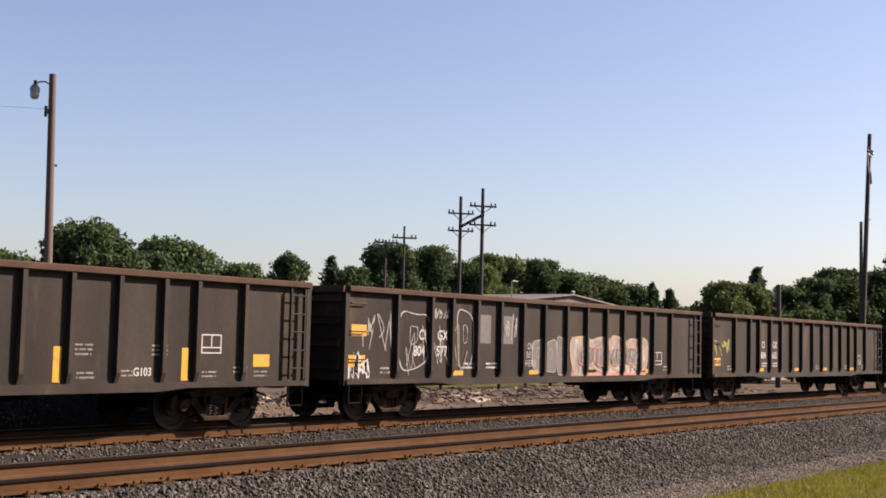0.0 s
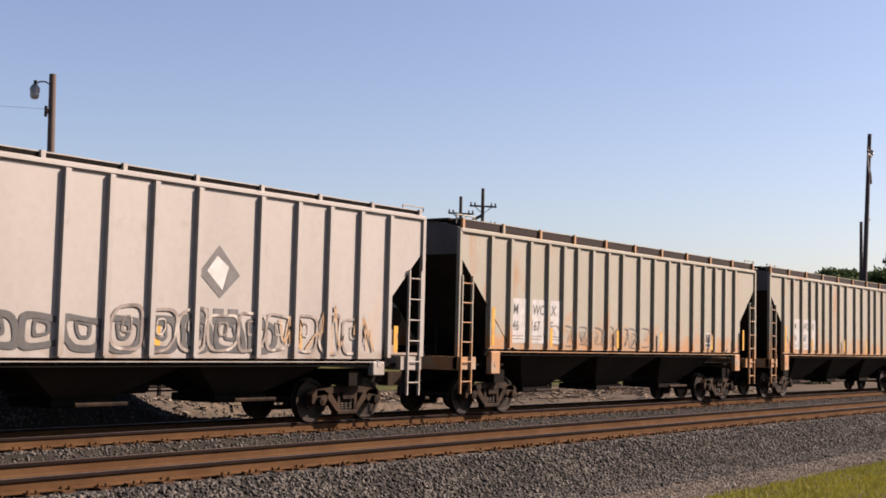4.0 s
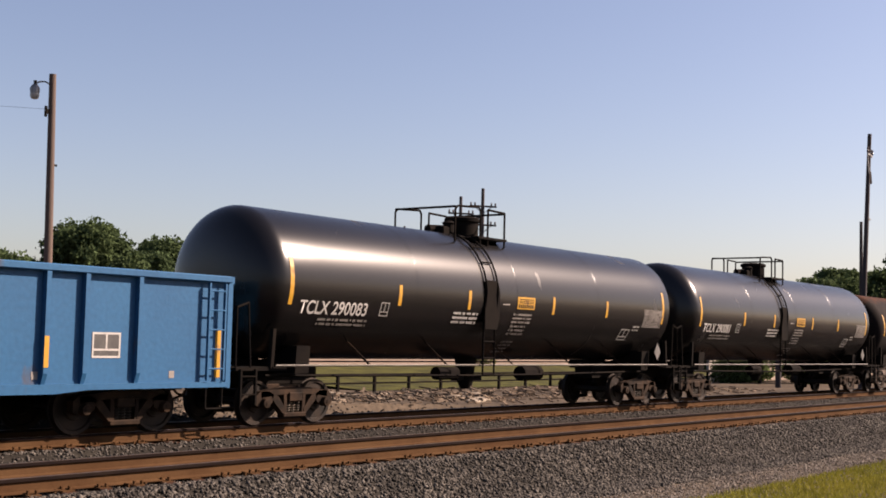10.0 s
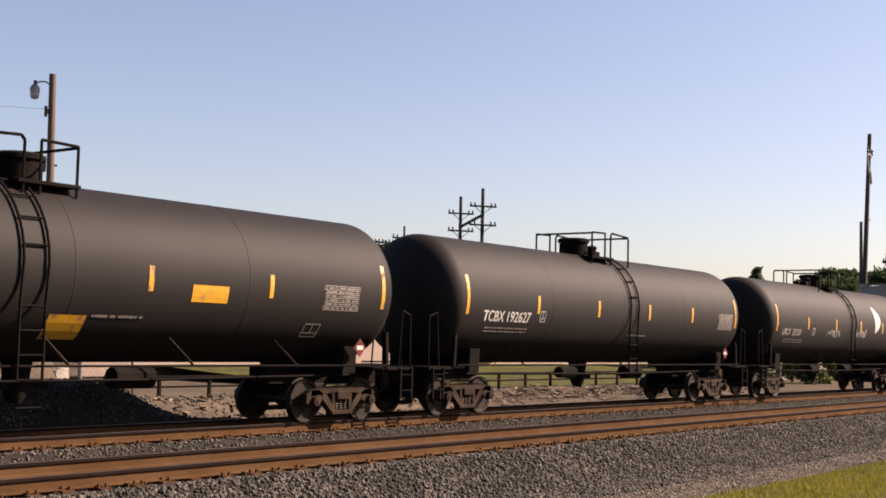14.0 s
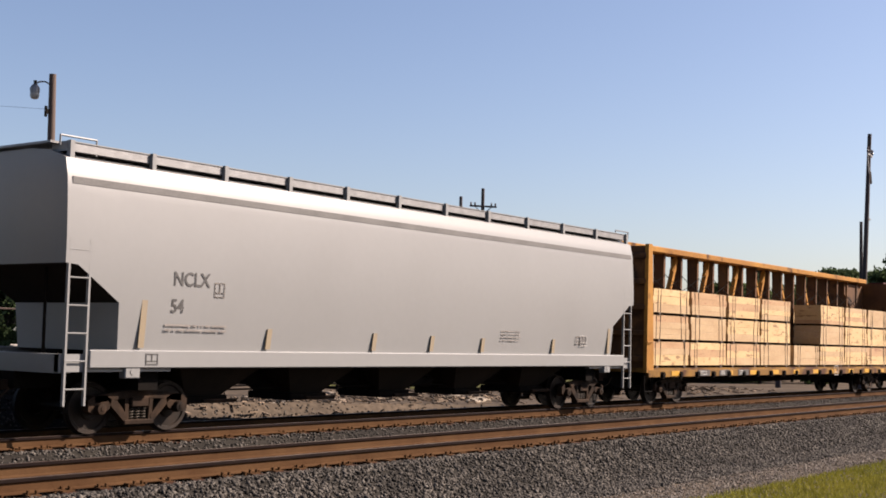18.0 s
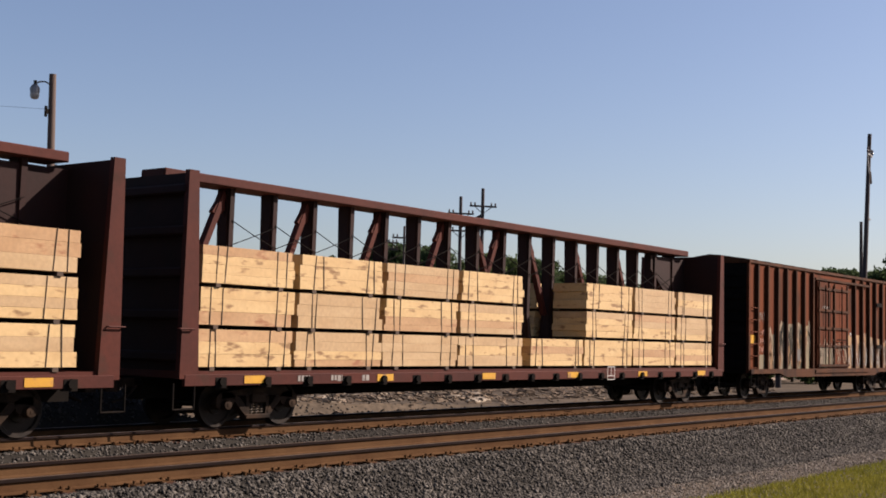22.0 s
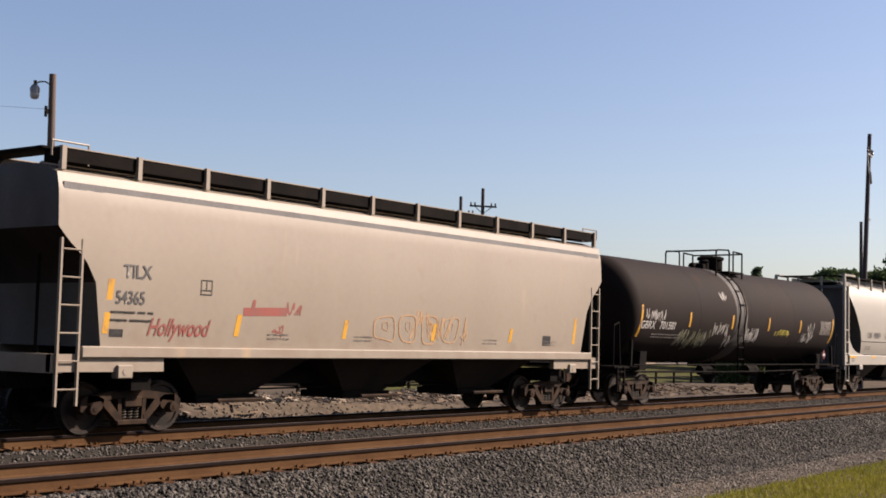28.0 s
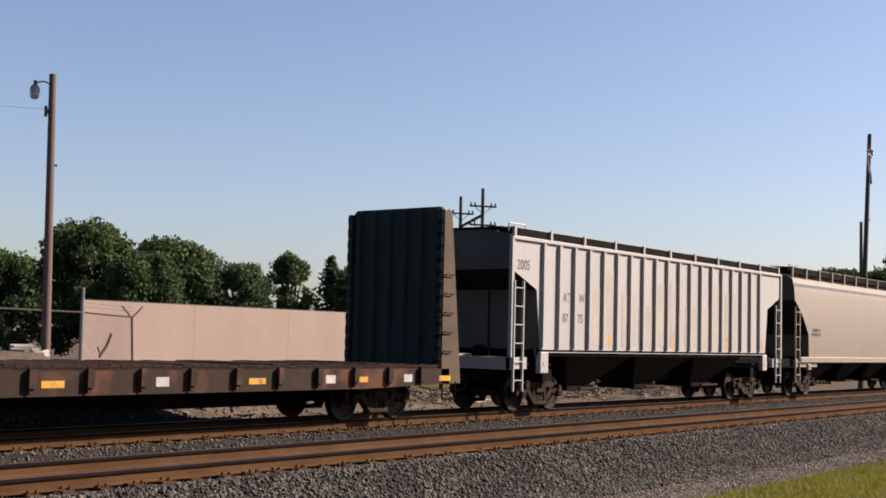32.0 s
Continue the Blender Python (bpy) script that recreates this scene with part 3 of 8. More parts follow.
def power_pole(x, y, top, arms, r=0.15, arm_len=2.0, turn=-38, label="dark wooden power pole with cross-arms", braces=True, pins=2):
    t = thing("power_pole", label, "power pole", "power poles", at=(x, y, -0.75))
    t.rotation_euler.z = radians(turn)
    h = top + 0.75
    part("pole", G().tube((0, 0, -0.3), (0, 0, h), r * 1.15, 10, r * 0.8), M_POLE_DARK, t, smooth=50)
    for k in arms:
        z = h - k
        a = part("cross_arm", G().box(-arm_len / 2, arm_len / 2, -0.19, -0.07, z - 0.07, z + 0.07), M_POLE_DARK, t)
        if braces:
            for s in (-1, 1):
                part("brace", G().beam((s * arm_len * 0.3, -0.13, z - 0.07), (0, -0.13, z - arm_len * 0.27), 0.04, 0.05), M_POLE_DARK, a)
        for s in (-1, 1):
            for j in range(pins):
                px = s * (arm_len / 2 - 0.1 - j * 0.35)
                part("insulator", G().lathe([(0, 0.05), (0.05, 0.08), (0.12, 0.06), (0.18, 0.085), (0.25, 0.03)], "z", (px, -0.13, z + 0.07), 8), M_CERAMIC, a, smooth=40)
    return t


def wire(p, q, sag, r=0.008):
    p, q = Vector(p), Vector(q)
    pts = [p.lerp(q, s) - Vector((0, 0, sag * 4 * s * (1 - s))) for s in np.linspace(0, 1, 13)]
    ob = part("overhead_wire", G().path(pts, r, 4), M_BLACK)
    tagged(ob, "thin dark overhead wire between poles", "cable", kind="structure")


def build_power_poles():
    power_pole(86.6, 44.4, 14.25, (1.5, 3.0), 0.17, 2.3)
    power_pole(83.8, 40.1, 14.4, (1.5, 3.05), 0.17, 2.3)
    t = thing("cross_beam", "slanted dark timber between two power poles", "timber", at=(0, 0, 0), kind="structure")
    part("beam", G().beam((86.6, 44.4, 11.6), (83.8, 40.1, 12.2), 0.15, 0.2), M_POLE_DARK, t)
    power_pole(88.34, 54.15, 10.9, (0.25, 0.85), 0.12, 2.2, braces=False, pins=3)
    power_pole(85.4, 49.62, 11.75, (1.05,), 0.12, 2.2, braces=False, pins=2)
    tall = power_pole(74.85, 5.9, 15.2, (), 0.15, turn=0, label="tall dark wooden utility pole with hardware")
    tall.rotation_euler.y = radians(6.1)
    part("bracket", G().box(-0.42, 0.42, -0.1, -0.02, 14.55, 14.68), M_GALV, tall)
    for s in (-0.4, 0.4):
        part("insulator", G().lathe([(0, 0.05), (0.1, 0.09), (0.2, 0.05), (0.3, 0.08), (0.36, 0.03)], "z", (s, -0.06, 14.68), 8), M_CERAMIC, tall, smooth=40)
    part("brace", G().beam((-0.42, -0.06, 14.5), (-0.02, -0.06, 13.3), 0.06, 0.08), M_GALV, tall)
    part("cutout", G().tube((0.15, -0.06, 13.6), (0.40, -0.06, 12.9), 0.07, 8), M_CERAMIC, tall)
    part("bracket", G().box(0.1, 0.42, -0.1, 0.0, 10.6, 10.72), M_GALV, tall)
    power_pole(84.26, 9.0, 10.5, (), 0.125, label="plain dark wooden pole")
    power_pole(77.3, 12.0, 5.9, (), 0.17, label="short dark wooden pole beside the bushes")
    wire((24.6, 16, 9.1), (0, 31, 9.6), 0.3, 0.005)


def build_wall():
    w = thing("yard_wall", "long plain pinkish concrete wall with vertical joints", "wall", kind="structure")
    x = 41.5
    while x < 106.5:
        b = min(x + 7.8, 106.8)
        part("panel", G().box(x, b - 0.006, 36.0, 36.25, -0.8, 3.47, 0.004), M_WALL, w)
        x = b
    part("coping", G().box(41.6, 106.8, 36.05, 36.4, 3.47, 3.52), mat("dark coping", (0.0634, 0.0518, 0.0461), rough=0.9), w)
    low = thing("yard_wall", "short pale concrete wall behind the rails", "wall", kind="structure")
    part("panel", G().box(84.2, 89.2, 20.0, 20.2, -0.8, 3.05, 0.01), mat("pale concrete", (0.2995, 0.265, 0.2304), rough=0.9), low)
    part("panel", G().box(89.7, 124.0, 20.0, 20.2, -0.8, 1.85, 0.01), M_WALL, low)
    part("panel", G().box(89.7, 124.0, 20.3, 20.45, 0.5, 2.7), mat("grey sheet metal", (0.1152, 0.1094, 0.1094), rough=0.6), low)


def shed(x, y, wx, wy, wall_h, peak, material, label, ridge_along="y"):
    t = thing("shed_building", label, "building", kind="")
    z0 = -0.8
    poly = [(x, z0), (x + wx, z0), (x + wx, wall_h), (x + wx / 2, peak), (x, wall_h)]
    part("wall", G().prism(poly, "y", y, y + wy), material, t)
    roof = G()
    for a, b in (((x - 0.3, wall_h - 0.05), (x + wx / 2, peak + 0.08)), ((x + wx / 2, peak + 0.08), (x + wx + 0.3, wall_h - 0.05))):
        roof.prism([a, b, (b[0], b[1] + 0.14), (a[0], a[1] + 0.14)], "y", y - 0.35, y + wy + 0.3)
    part("roof", roof, mat("dark roof sheet", (0.0576, 0.049, 0.0461), (0.0864, 0.0749, 0.0691), 0.5, rough=0.7), t)
    return t


def build_buildings():
    m = mat("brown sheet cladding", (0.074, 0.057, 0.046), (0.062, 0.047, 0.038), 0.4, rough=0.85, fine=0.04)
    shed(95.0, 45.0, 22.5, 16, 5.55, 6.45, m, "low brown shed with a shallow gable roof")
    shed(93.7, 38.0, 24.0, 6, 3.55, 4.45, mat("grey-brown sheet cladding", (0.066, 0.057, 0.052), rough=0.85), "small low shed behind the wall")
    v = thing("roof_vent", "small pale vent on a shed ridge", "vent", at=(106.2, 44.8, 6.6))
    part("cap", G().lathe([(-0.1, 0.15), (0.2, 0.15), (0.28, 0.22), (0.4, 0.05)], "z", (0, 0, 0), 10), M_WHITE, v)
    p = thing("yard_lamp", "thin pale pole with a small lamp", "lamp", at=(85.5, 38.2, -0.75))
    part("pole", G().tube((0, 0, 0), (0, 0, 7.6), 0.06, 8, 0.05), M_GALV, p)
    part("lamp_head", G().box(0, 0.8, -0.1, 0.1, 7.5, 7.62, 0.02), M_GALV, p)


def build_fence():
    """Chain-link yard fence with a corner, a rail and barbed-wire arms."""
    f = thing("chain_link_fence", "old chain-link fence with rusty posts and barbed-wire arms", "fence", kind="structure")
    y = 16.0
    part("corner_post", G().tube((26.45, y, -0.8), (26.4, y, 3.3), 0.05, 8), M_GALV, f)
    part("post", G().tube((28.7, y, -0.8), (28.5, y, 2.35), 0.04, 8), M_RUSTY, f)
    for dx in (-0.45, 0.45):
        part("wire_arm", G().beam((28.5, y, 2.32), (28.5 + dx, y, 2.72), 0.04, 0.05), M_RUSTY, f)
    part("top_rail", G().tube((26.4, y, 2.45), (28.5, y, 2.35), 0.03, 6), M_RUSTY, f)
    part("top_rail", G().tube((10, y, 2.60), (26.4, y, 2.45), 0.03, 6), M_RUSTY, f)
    for k in (2.55, 2.68):
        part("barbed_wire", G().tube((26.4, y, k + 0.1), (28.5, y, k), 0.008, 4), M_RUSTY, f)
    link = G()
    s = 0.14
    for i in range(-20, 62):
        for d in (-1, 1):
            x = 24.2 + i * s
            a, b = (x, -0.7), (x + d * 3.1, 2.4)
            x0, x1 = 26.45, 28.55
            t0, t1 = sorted(((x0 - a[0]) / (b[0] - a[0]), (x1 - a[0]) / (b[0] - a[0])))
            t0, t1 = max(0, t0), min(1, t1)
            if t1 > t0:
                pt = lambda q: (a[0] + (b[0] - a[0]) * q, y + 0.02 * d, a[1] + (b[1] - a[1]) * q)
                link.tube(pt(t0), pt(t1), 0.005, 3)
    part("chain_link", link, M_GALV, f)
    for i in range(7):
        part("post", G().tube((12 + i * 2.0, y, -0.8), (12 + i * 2.0, y, 2.58), 0.03, 6), M_RUSTY, f) if i < 6 else None
    st = thing("broken_branch", "forked dark branch caught in a fence", "branch", at=(27.35, 15.9, 0))
    part("limb", G().path([(-0.25, 0, 0.95), (0.05, 0, 1.35), (0.22, 0, 1.75)], 0.05, 6).tube((-0.2, 0, 1.0), (-0.35, 0, 1.3), 0.03, 5), M_BARK, st)


def build_rubble():
    rng = random.Random(9)
    conc = mat("broken concrete", (0.27, 0.245, 0.21), (0.18, 0.16, 0.14), 2.0, rough=0.95, bump=0.4, spec=0.05)
    for i in range(44):
        x, y = rng.uniform(18, 25.6), rng.uniform(13.2, 15.8)
        x -= max(0, 16 - y) * 0.8
        s = rng.uniform(0.10, 0.34)
        g = G().box(-s, s, -s * 0.7, s * 0.7, -0.1, s * rng.uniform(0.4, 0.9), 0.03)
        g.v = [(a + rng.uniform(-0.08, 0.08) * s * 2, b + rng.uniform(-0.08, 0.08) * s * 2, c + rng.uniform(-0.05, 0.05)) for a, b, c in g.v]
        ob = part("concrete_chunk", g, conc, at=(x, y, max(ground_z(x, y), -0.7) + 1.74 * max(0, min(1, (26.3 - (16 - y) * 0.8 - x) / 1.2))))
        ob.rotation_euler.z = rng.uniform(0, 6)
        tagged(ob, "pale broken concrete chunk in a heap", "rubble", "rubble heap")


def build_guard_rail():
    """A low black pipe rail along the yard's edge, litter before it and grass behind it."""
    r = thing("pipe_rail", "low black pipe rail on short posts", "railing", kind="structure")
    for z in (0.12, -0.28):
        part("pipe", G().tube((21.0, 19, z), (83.0, 19, z), 0.045, 6), M_BLACK, r)
    post = G().box(-0.06, 0.06, -0.06, 0.06, -0.8, 0.12).mesh("post", M_BLACK)
    for i in range(24):
        part("post", post, None, r, at=(22 + i * 2.6, 19, 0))
    far = G()
    xs, ys = np.arange(46, 112, 3.0), np.arange(20.0, 36.1, 2.0)
    n = len(ys)
    far.add([(x, y, ground_z(x, y) + 0.03 + 0.75 * (y - 20) / 16) for x in xs for y in ys], [(i * n + j, (i + 1) * n + j, (i + 1) * n + j + 1, i * n + j + 1) for i in range(len(xs) - 1) for j in range(n - 1)])
    lawn = mat("yard grass", (0.062, 0.062, 0.018), (0.024, 0.024, 0.011), 0.9, rough=0.95, fine=0.3, bump=0.5, spec=0.05)
    tagged(part("yard_grass", far, lawn), "green grass strip before a long wall", "grass", kind="structure")
    rng = np.random.default_rng(21)
    g = G()
    for _ in range(1500):
        x, y = 20 + 50 * rng.random() ** 1.2, rng.normal(13.5, 2.6)
        if not 8 < y < 18.5:
            continue
        l, a = rng.uniform(0.05, 0.32), rng.uniform(0, 3.14)
        d = Vector((math.cos(a), math.sin(a), rng.uniform(-0.2, 0.3))) * l
        c = Vector((x, y, ground_z(x, y) + rng.uniform(0.02, 0.22)))
        g.beam(c - d, c + d, rng.uniform(0.03, 0.14), rng.uniform(0.02, 0.07))
    wood = mat("weathered scrap wood", (0.15, 0.115, 0.085), (0.075, 0.055, 0.040), 1.0, rough=0.95, island=0.5, spec=0.05)
    rng = random.Random(31)
    slab = mat("pale weathered slab", (0.24, 0.205, 0.165), (0.14, 0.115, 0.09), 1.5, rough=0.95, spec=0.05)
    for i in range(34):
        x, y = rng.uniform(30, 47), rng.uniform(10.5, 17.5)
        w, d, h = rng.uniform(0.2, 0.9), rng.uniform(0.08, 0.3), rng.uniform(0.03, 0.12)
        b = G().box(-w, w, -d, d, -0.05, h, 0.02)
        b.v = [(p + rng.uniform(-0.03, 0.03), q + rng.uniform(-0.03, 0.03), r) for p, q, r in b.v]
        ob = part("concrete_slab", b, slab, at=(x, y, ground_z(x, y) + 0.03))
        ob.rotation_euler = (rng.uniform(-0.12, 0.12), rng.uniform(-0.1, 0.1), rng.uniform(-0.6, 0.6))
        tagged(ob, "pale broken slab lying on dry gravel", "rubble", "rubble beside the yard rail")
    tagged(part("scrap_litter", g, wood), "litter of broken wood and rubble", "litter", kind="stuff")


def build_heap():
    """A bank of rubble and dry soil behind the fence line."""
    g = G()
    xs, ys = np.arange(8, 26.4, 0.6), np.arange(10.5, 17, 0.5)
    n = len(ys)
    vs = []
    for x in xs:
        for y in ys:
            e = min(1, max(0, (26.3 - (16 - y) * 0.8 - x) / 1.2)) * min(1, max(0, (y - 10.5) / 2.2)) * min(1, (17 - y) / 1.0)
            vs.append((x, y, -0.75 + 1.88 * e + 0.12 * noise.noise((x, y, 7)) * e))
    g.add(vs, [(i * n + j, (i + 1) * n + j, (i + 1) * n + j + 1, i * n + j + 1) for i in range(len(xs) - 1) for j in range(n - 1)])
    tagged(part("soil_bank", g, M_DIRT, smooth=60), "low bank of dry soil and rubble", "bank", kind="structure")
# ---- running gear ----
M_DULL = mat("dull grey sheet", (0.0765, 0.0717, 0.0693), (0.0430, 0.0407, 0.0383), 5.0, rough=0.7)
WHEELSETS = []


def wheelset_mesh():
    g = G().tube((0, -0.95, 0), (0, 0.95, 0), 0.085, 10)
    for s in (-1, 1):
        prof = [(-0.065, 0.10), (-0.065, 0.19), (-0.03, 0.21), (-0.03, 0.37), (-0.06, 0.39), (-0.065, 0.452), (0.045, 0.457), (0.05, 0.482), (0.068, 0.482), (0.07, 0.39), (0.02, 0.36), (0.0, 0.2), (0.05, 0.17), (0.05, 0.10)]
        g.lathe([(-a * s * -1 * -1, r) for a, r in prof], "y", (0, s * 0.765, 0), 28)
    return g.mesh("wheelset", M_WHEEL, 40)


def side_frame(g, y):
    """A cast side frame seen from the side: arched top, sloping bottom, open windows."""
    t = 0.085
    for s in (-1, 1):
        g.prism([(s * 1.12, 0.60), (s * 1.12, 0.42), (s * 1.02, 0.36), (s * 0.98, 0.52), (s * 0.80, 0.52), (s * 0.74, 0.40), (s * 0.66, 0.46), (s * 0.62, 0.62), (s * 0.75, 0.69), (s * 1.0, 0.69)], "y", y - t, y + t)
        g.prism([(s * 0.70, 0.60), (s * 0.60, 0.47), (s * 0.30, 0.19), (s * 0.26, 0.32), (s * 0.50, 0.60)], "y", y - t, y + t)
        g.prism([(s * 0.32, 0.62), (s * 0.24, 0.62), (s * 0.22, 0.24), (s * 0.30, 0.24)], "y", y - t * 0.9, y + t * 0.9)
        g.prism([(s * 0.98, 0.685), (s * 0.40, 0.76), (0, 0.78), (0, 0.64), (s * 0.42, 0.62), (s * 0.98, 0.56)], "y", y - t, y + t)
    g.box(-0.34, 0.34, y - t * 1.2, y + t * 1.2, 0.15, 0.25, 0.02)


def bogie_parts():
    g = G()
    for s in (-1, 1):
        side_frame(g, s * 1.0)
    g.box(-0.20, 0.20, -1.12, 1.12, 0.47, 0.66, 0.02)
    g.box(-0.3, 0.3, -0.35, 0.35, 0.62, 0.80, 0.02)
    cap = G().lathe([(-0.16, 0.05), (-0.15, 0.095), (-0.03, 0.11), (0.0, 0.11)], "y", (0, 0, 0), 14).box(-0.03, 0.03, -0.17, -0.15, -0.03, 0.03)
    spr = G()
    rings = []
    for a in np.linspace(0, 2 * math.pi * 4.5, 46):
        c, s_, z = math.cos(a), math.sin(a), 0.22 * a / (2 * math.pi * 4.5)
        rings.append([((0.05 + 0.014 * p) * c, (0.05 + 0.014 * p) * s_, z + 0.014 * q) for p, q in ((1, 0), (0, 1), (-1, 0), (0, -1))])
    spr.loft(rings)
    return g.mesh("bogie", M_CAST, 35), cap.mesh("bearing_cap", M_CAST, 40), spr.mesh("spring", M_SPRING, 60)


def bogie(car, x):
    me, cap, spr = shared("bogie", bogie_parts)
    wm = shared("wheelset", wheelset_mesh)
    b = part("bogie", me, None, car, at=(x, 0, 0))
    for s in (-1, 1):
        w = part("wheelset", wm, None, b, at=(s * 0.889, 0, 0.457))
        WHEELSETS.append((w, s))
        part("bearing_cap", cap, None, b, at=(s * 0.889, -1.03, 0.457))
    for k in (-0.14, 0, 0.14):
        part("spring", spr, None, b, at=(k, -1.0, 0.25))
    return b


def coupler(car, a, s, z=0.86):
    """Draft box, shank and knuckle at one end; a: the body's half length."""
    g = G().box(-0.16, 0.16, -0.14, 0.14, -0.16, 0.16, 0.02)
    def make():
        q = G().box(0.0, 0.55, -0.08, 0.08, -0.09, 0.09, 0.02)
        q.prism([(0.5, -0.2), (0.72, -0.22), (0.86, -0.05), (0.72, 0.02), (0.84, 0.16), (0.66, 0.20), (0.5, 0.12)], "z", -0.16, 0.16)
        q.path([(0.25, 0.3, -0.05), (0.5, 0.34, -0.25), (0.8, 0.3, -0.35)], 0.025, 5)
        return q.mesh("coupler", M_CAST)
    c = part("coupler", shared("coupler", make), None, car, at=(s * (a - 0.12), 0, z))
    if s < 0:
        c.rotation_euler.z = math.pi
    return c


def ladder(car, x, y, z0, z1, material, w=0.42, n=None, face="y"):
    """Two stiles and round rungs; face: the axis that it looks along."""
    n = n or max(3, int((z1 - z0) / 0.42))
    st = G()
    for s in (0, w):
        if face == "y":
            st.box(x + s - 0.02, x + s + 0.02, y - 0.03, y + 0.03, z0, z1)
        else:
            st.box(x - 0.03, x + 0.03, y + s - 0.03, y + s + 0.03, z0, z1)
    l = part("ladder", st, material, car)
    rung = shared(("rung", w, face, material.name), lambda: (G().tube((0, 0, 0), (w, 0, 0), 0.015, 6) if face == "y" else G().tube((0, 0, 0), (0, w, 0), 0.02, 6)).mesh("rung", material))
    for i in range(n):
        part("rung", rung, None, l, at=(x, y - (0.02 if face == "y" else 0), z0 + (z1 - z0) * (i + 0.6) / n))
    return l


def grab(car, x, y, z, w, material):
    g = G().path([(x, y, z), (x, y - 0.07, z), (x + w, y - 0.07, z), (x + w, y, z)], 0.016, 5)
    return part("grab_iron", g, material, car)


def stirrup(car, x, y, z0, z1, material, w=0.4):
    g = G().path([(x, y, z1), (x, y, z0), (x + w, y, z0), (x + w, y, z1)], 0.022, 5)
    return part("stirrup_step", g, material, car)


def tape(car, x, z, w, h, y):
    return part("reflector_tape", shared(("tape", w, h), lambda: G().box(0, w, -0.004, 0, 0, h).mesh("reflector_tape", M_YELLOW)), None, car, at=(x, y, z))


def new_car(name, label, u0, u1, group=""):
    c = thing(name, label, "freight car", group or "cars of the freight train")
    CARS.append((c, (u0 + u1) / 2))
    return c, (u1 - u0) / 2


CARS = []
LOADS = []


def under_gear(car, a, sill=(0.72, 1.05), inset=2.05):
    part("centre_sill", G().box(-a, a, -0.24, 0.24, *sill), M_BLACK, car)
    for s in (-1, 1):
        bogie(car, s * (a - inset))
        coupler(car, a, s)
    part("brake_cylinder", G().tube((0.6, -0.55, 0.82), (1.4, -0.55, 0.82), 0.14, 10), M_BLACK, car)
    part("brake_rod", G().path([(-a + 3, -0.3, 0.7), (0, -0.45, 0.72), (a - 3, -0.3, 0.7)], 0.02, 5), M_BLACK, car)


# ---- gondola ----
def gondola(u0, u1, label, paint, ribs, top=2.92, chord=None, rib_paint=None):
    car, a = new_car("gondola_car", label, u0, u1)
    zb, y = 0.80, 1.44
    chord = chord or paint
    under_gear(car, a)
    for s in (-1, 1):
        side = part("side_panel", G().box(-a + 0.02, a - 0.02, s * y - 0.02, s * y + 0.02, zb + 0.08, top - 0.1), paint, car)
        yo = s * y
        lo, hi = (yo - 0.14, yo + 0.05) if s < 0 else (yo - 0.05, yo + 0.14)
        part("top_chord", G().box(-a, a, lo, hi, top - 0.13, top, 0.02), chord, car)
        sill = G()
        sill.prism([(-a, zb + 0.12), (-a, zb + 0.02), (-a + 3.2, zb + 0.02), (-a + 3.9, zb - 0.04), (a - 3.9, zb - 0.04), (a - 3.2, zb + 0.02), (a, zb + 0.02), (a, zb + 0.12)], "y", lo + 0.02, hi)
        part("side_sill", sill, paint, car)
        rib = shared(("gonrib", top, paint.name, s), lambda: G().loft([[(-wt, yo, z), (-wt * 0.8, yo + s * d, z), (wt * 0.8, yo + s * d, z), (wt, yo, z)] for z, wt, d in ((zb + 0.06, 0.045, 0.04), (zb + 0.30, 0.052, 0.125), (top - 0.13, 0.055, 0.125))]).mesh("rib", rib_paint or paint))
        for r in ribs:
            part("rib", rib, None, car, at=(-a + r * 2 * a, 0, 0))
        for e in (-1, 1):
            part("corner_post", G().box(e * a - 0.06, e * a + 0.06, yo - 0.08, yo + 0.08, zb, top - 0.13), paint, car)
    part("floor", G().box(-a, a, -y, y, zb + 0.16, zb + 0.24), M_BLACK, car)
    for e in (-1, 1):
        end = part("end_wall", G().box(e * a - 0.03, e * a + 0.03, -y, y, zb + 0.1, top - 0.02), paint, car)
        for k in range(4):
            part("end_rib", G().box(e * (a + 0.03), e * (a + 0.13), -y + 0.04, y - 0.04, zb + 0.35 + k * 0.48, zb + 0.5 + k * 0.48, 0.03), paint, end)
        part("end_chord", G().box(e * a - 0.06, e * (a + 0.12), -y - 0.05, y + 0.05, top - 0.14, top - 0.002), chord, end)
    yl = -y - 0.13
    ladder(car, a - 0.58, yl, zb + 0.15, top - 0.15, paint, 0.4, 5)
    for k in range(3):
        grab(car, -a + 0.12, -y - 0.02, zb + 0.55 + k * 0.6, 0.5, paint)
    stirrup(car, -a + 0.1, yl + 0.05, 0.42, zb + 0.05, M_BLACK)
    stirrup(car, a - 0.55, yl + 0.05, 0.42, zb + 0.05, M_BLACK)
    part("slack_adjuster", G().tube((-1.2, -0.9, 0.86), (0.8, -0.9, 0.86), 0.09, 8), M_BLACK, car)
    part("air_reservoir", G().tube((1.6, -0.8, 0.80), (2.5, -0.8, 0.80), 0.17, 10), M_BLACK, car)
    return car, a, -y - 0.022


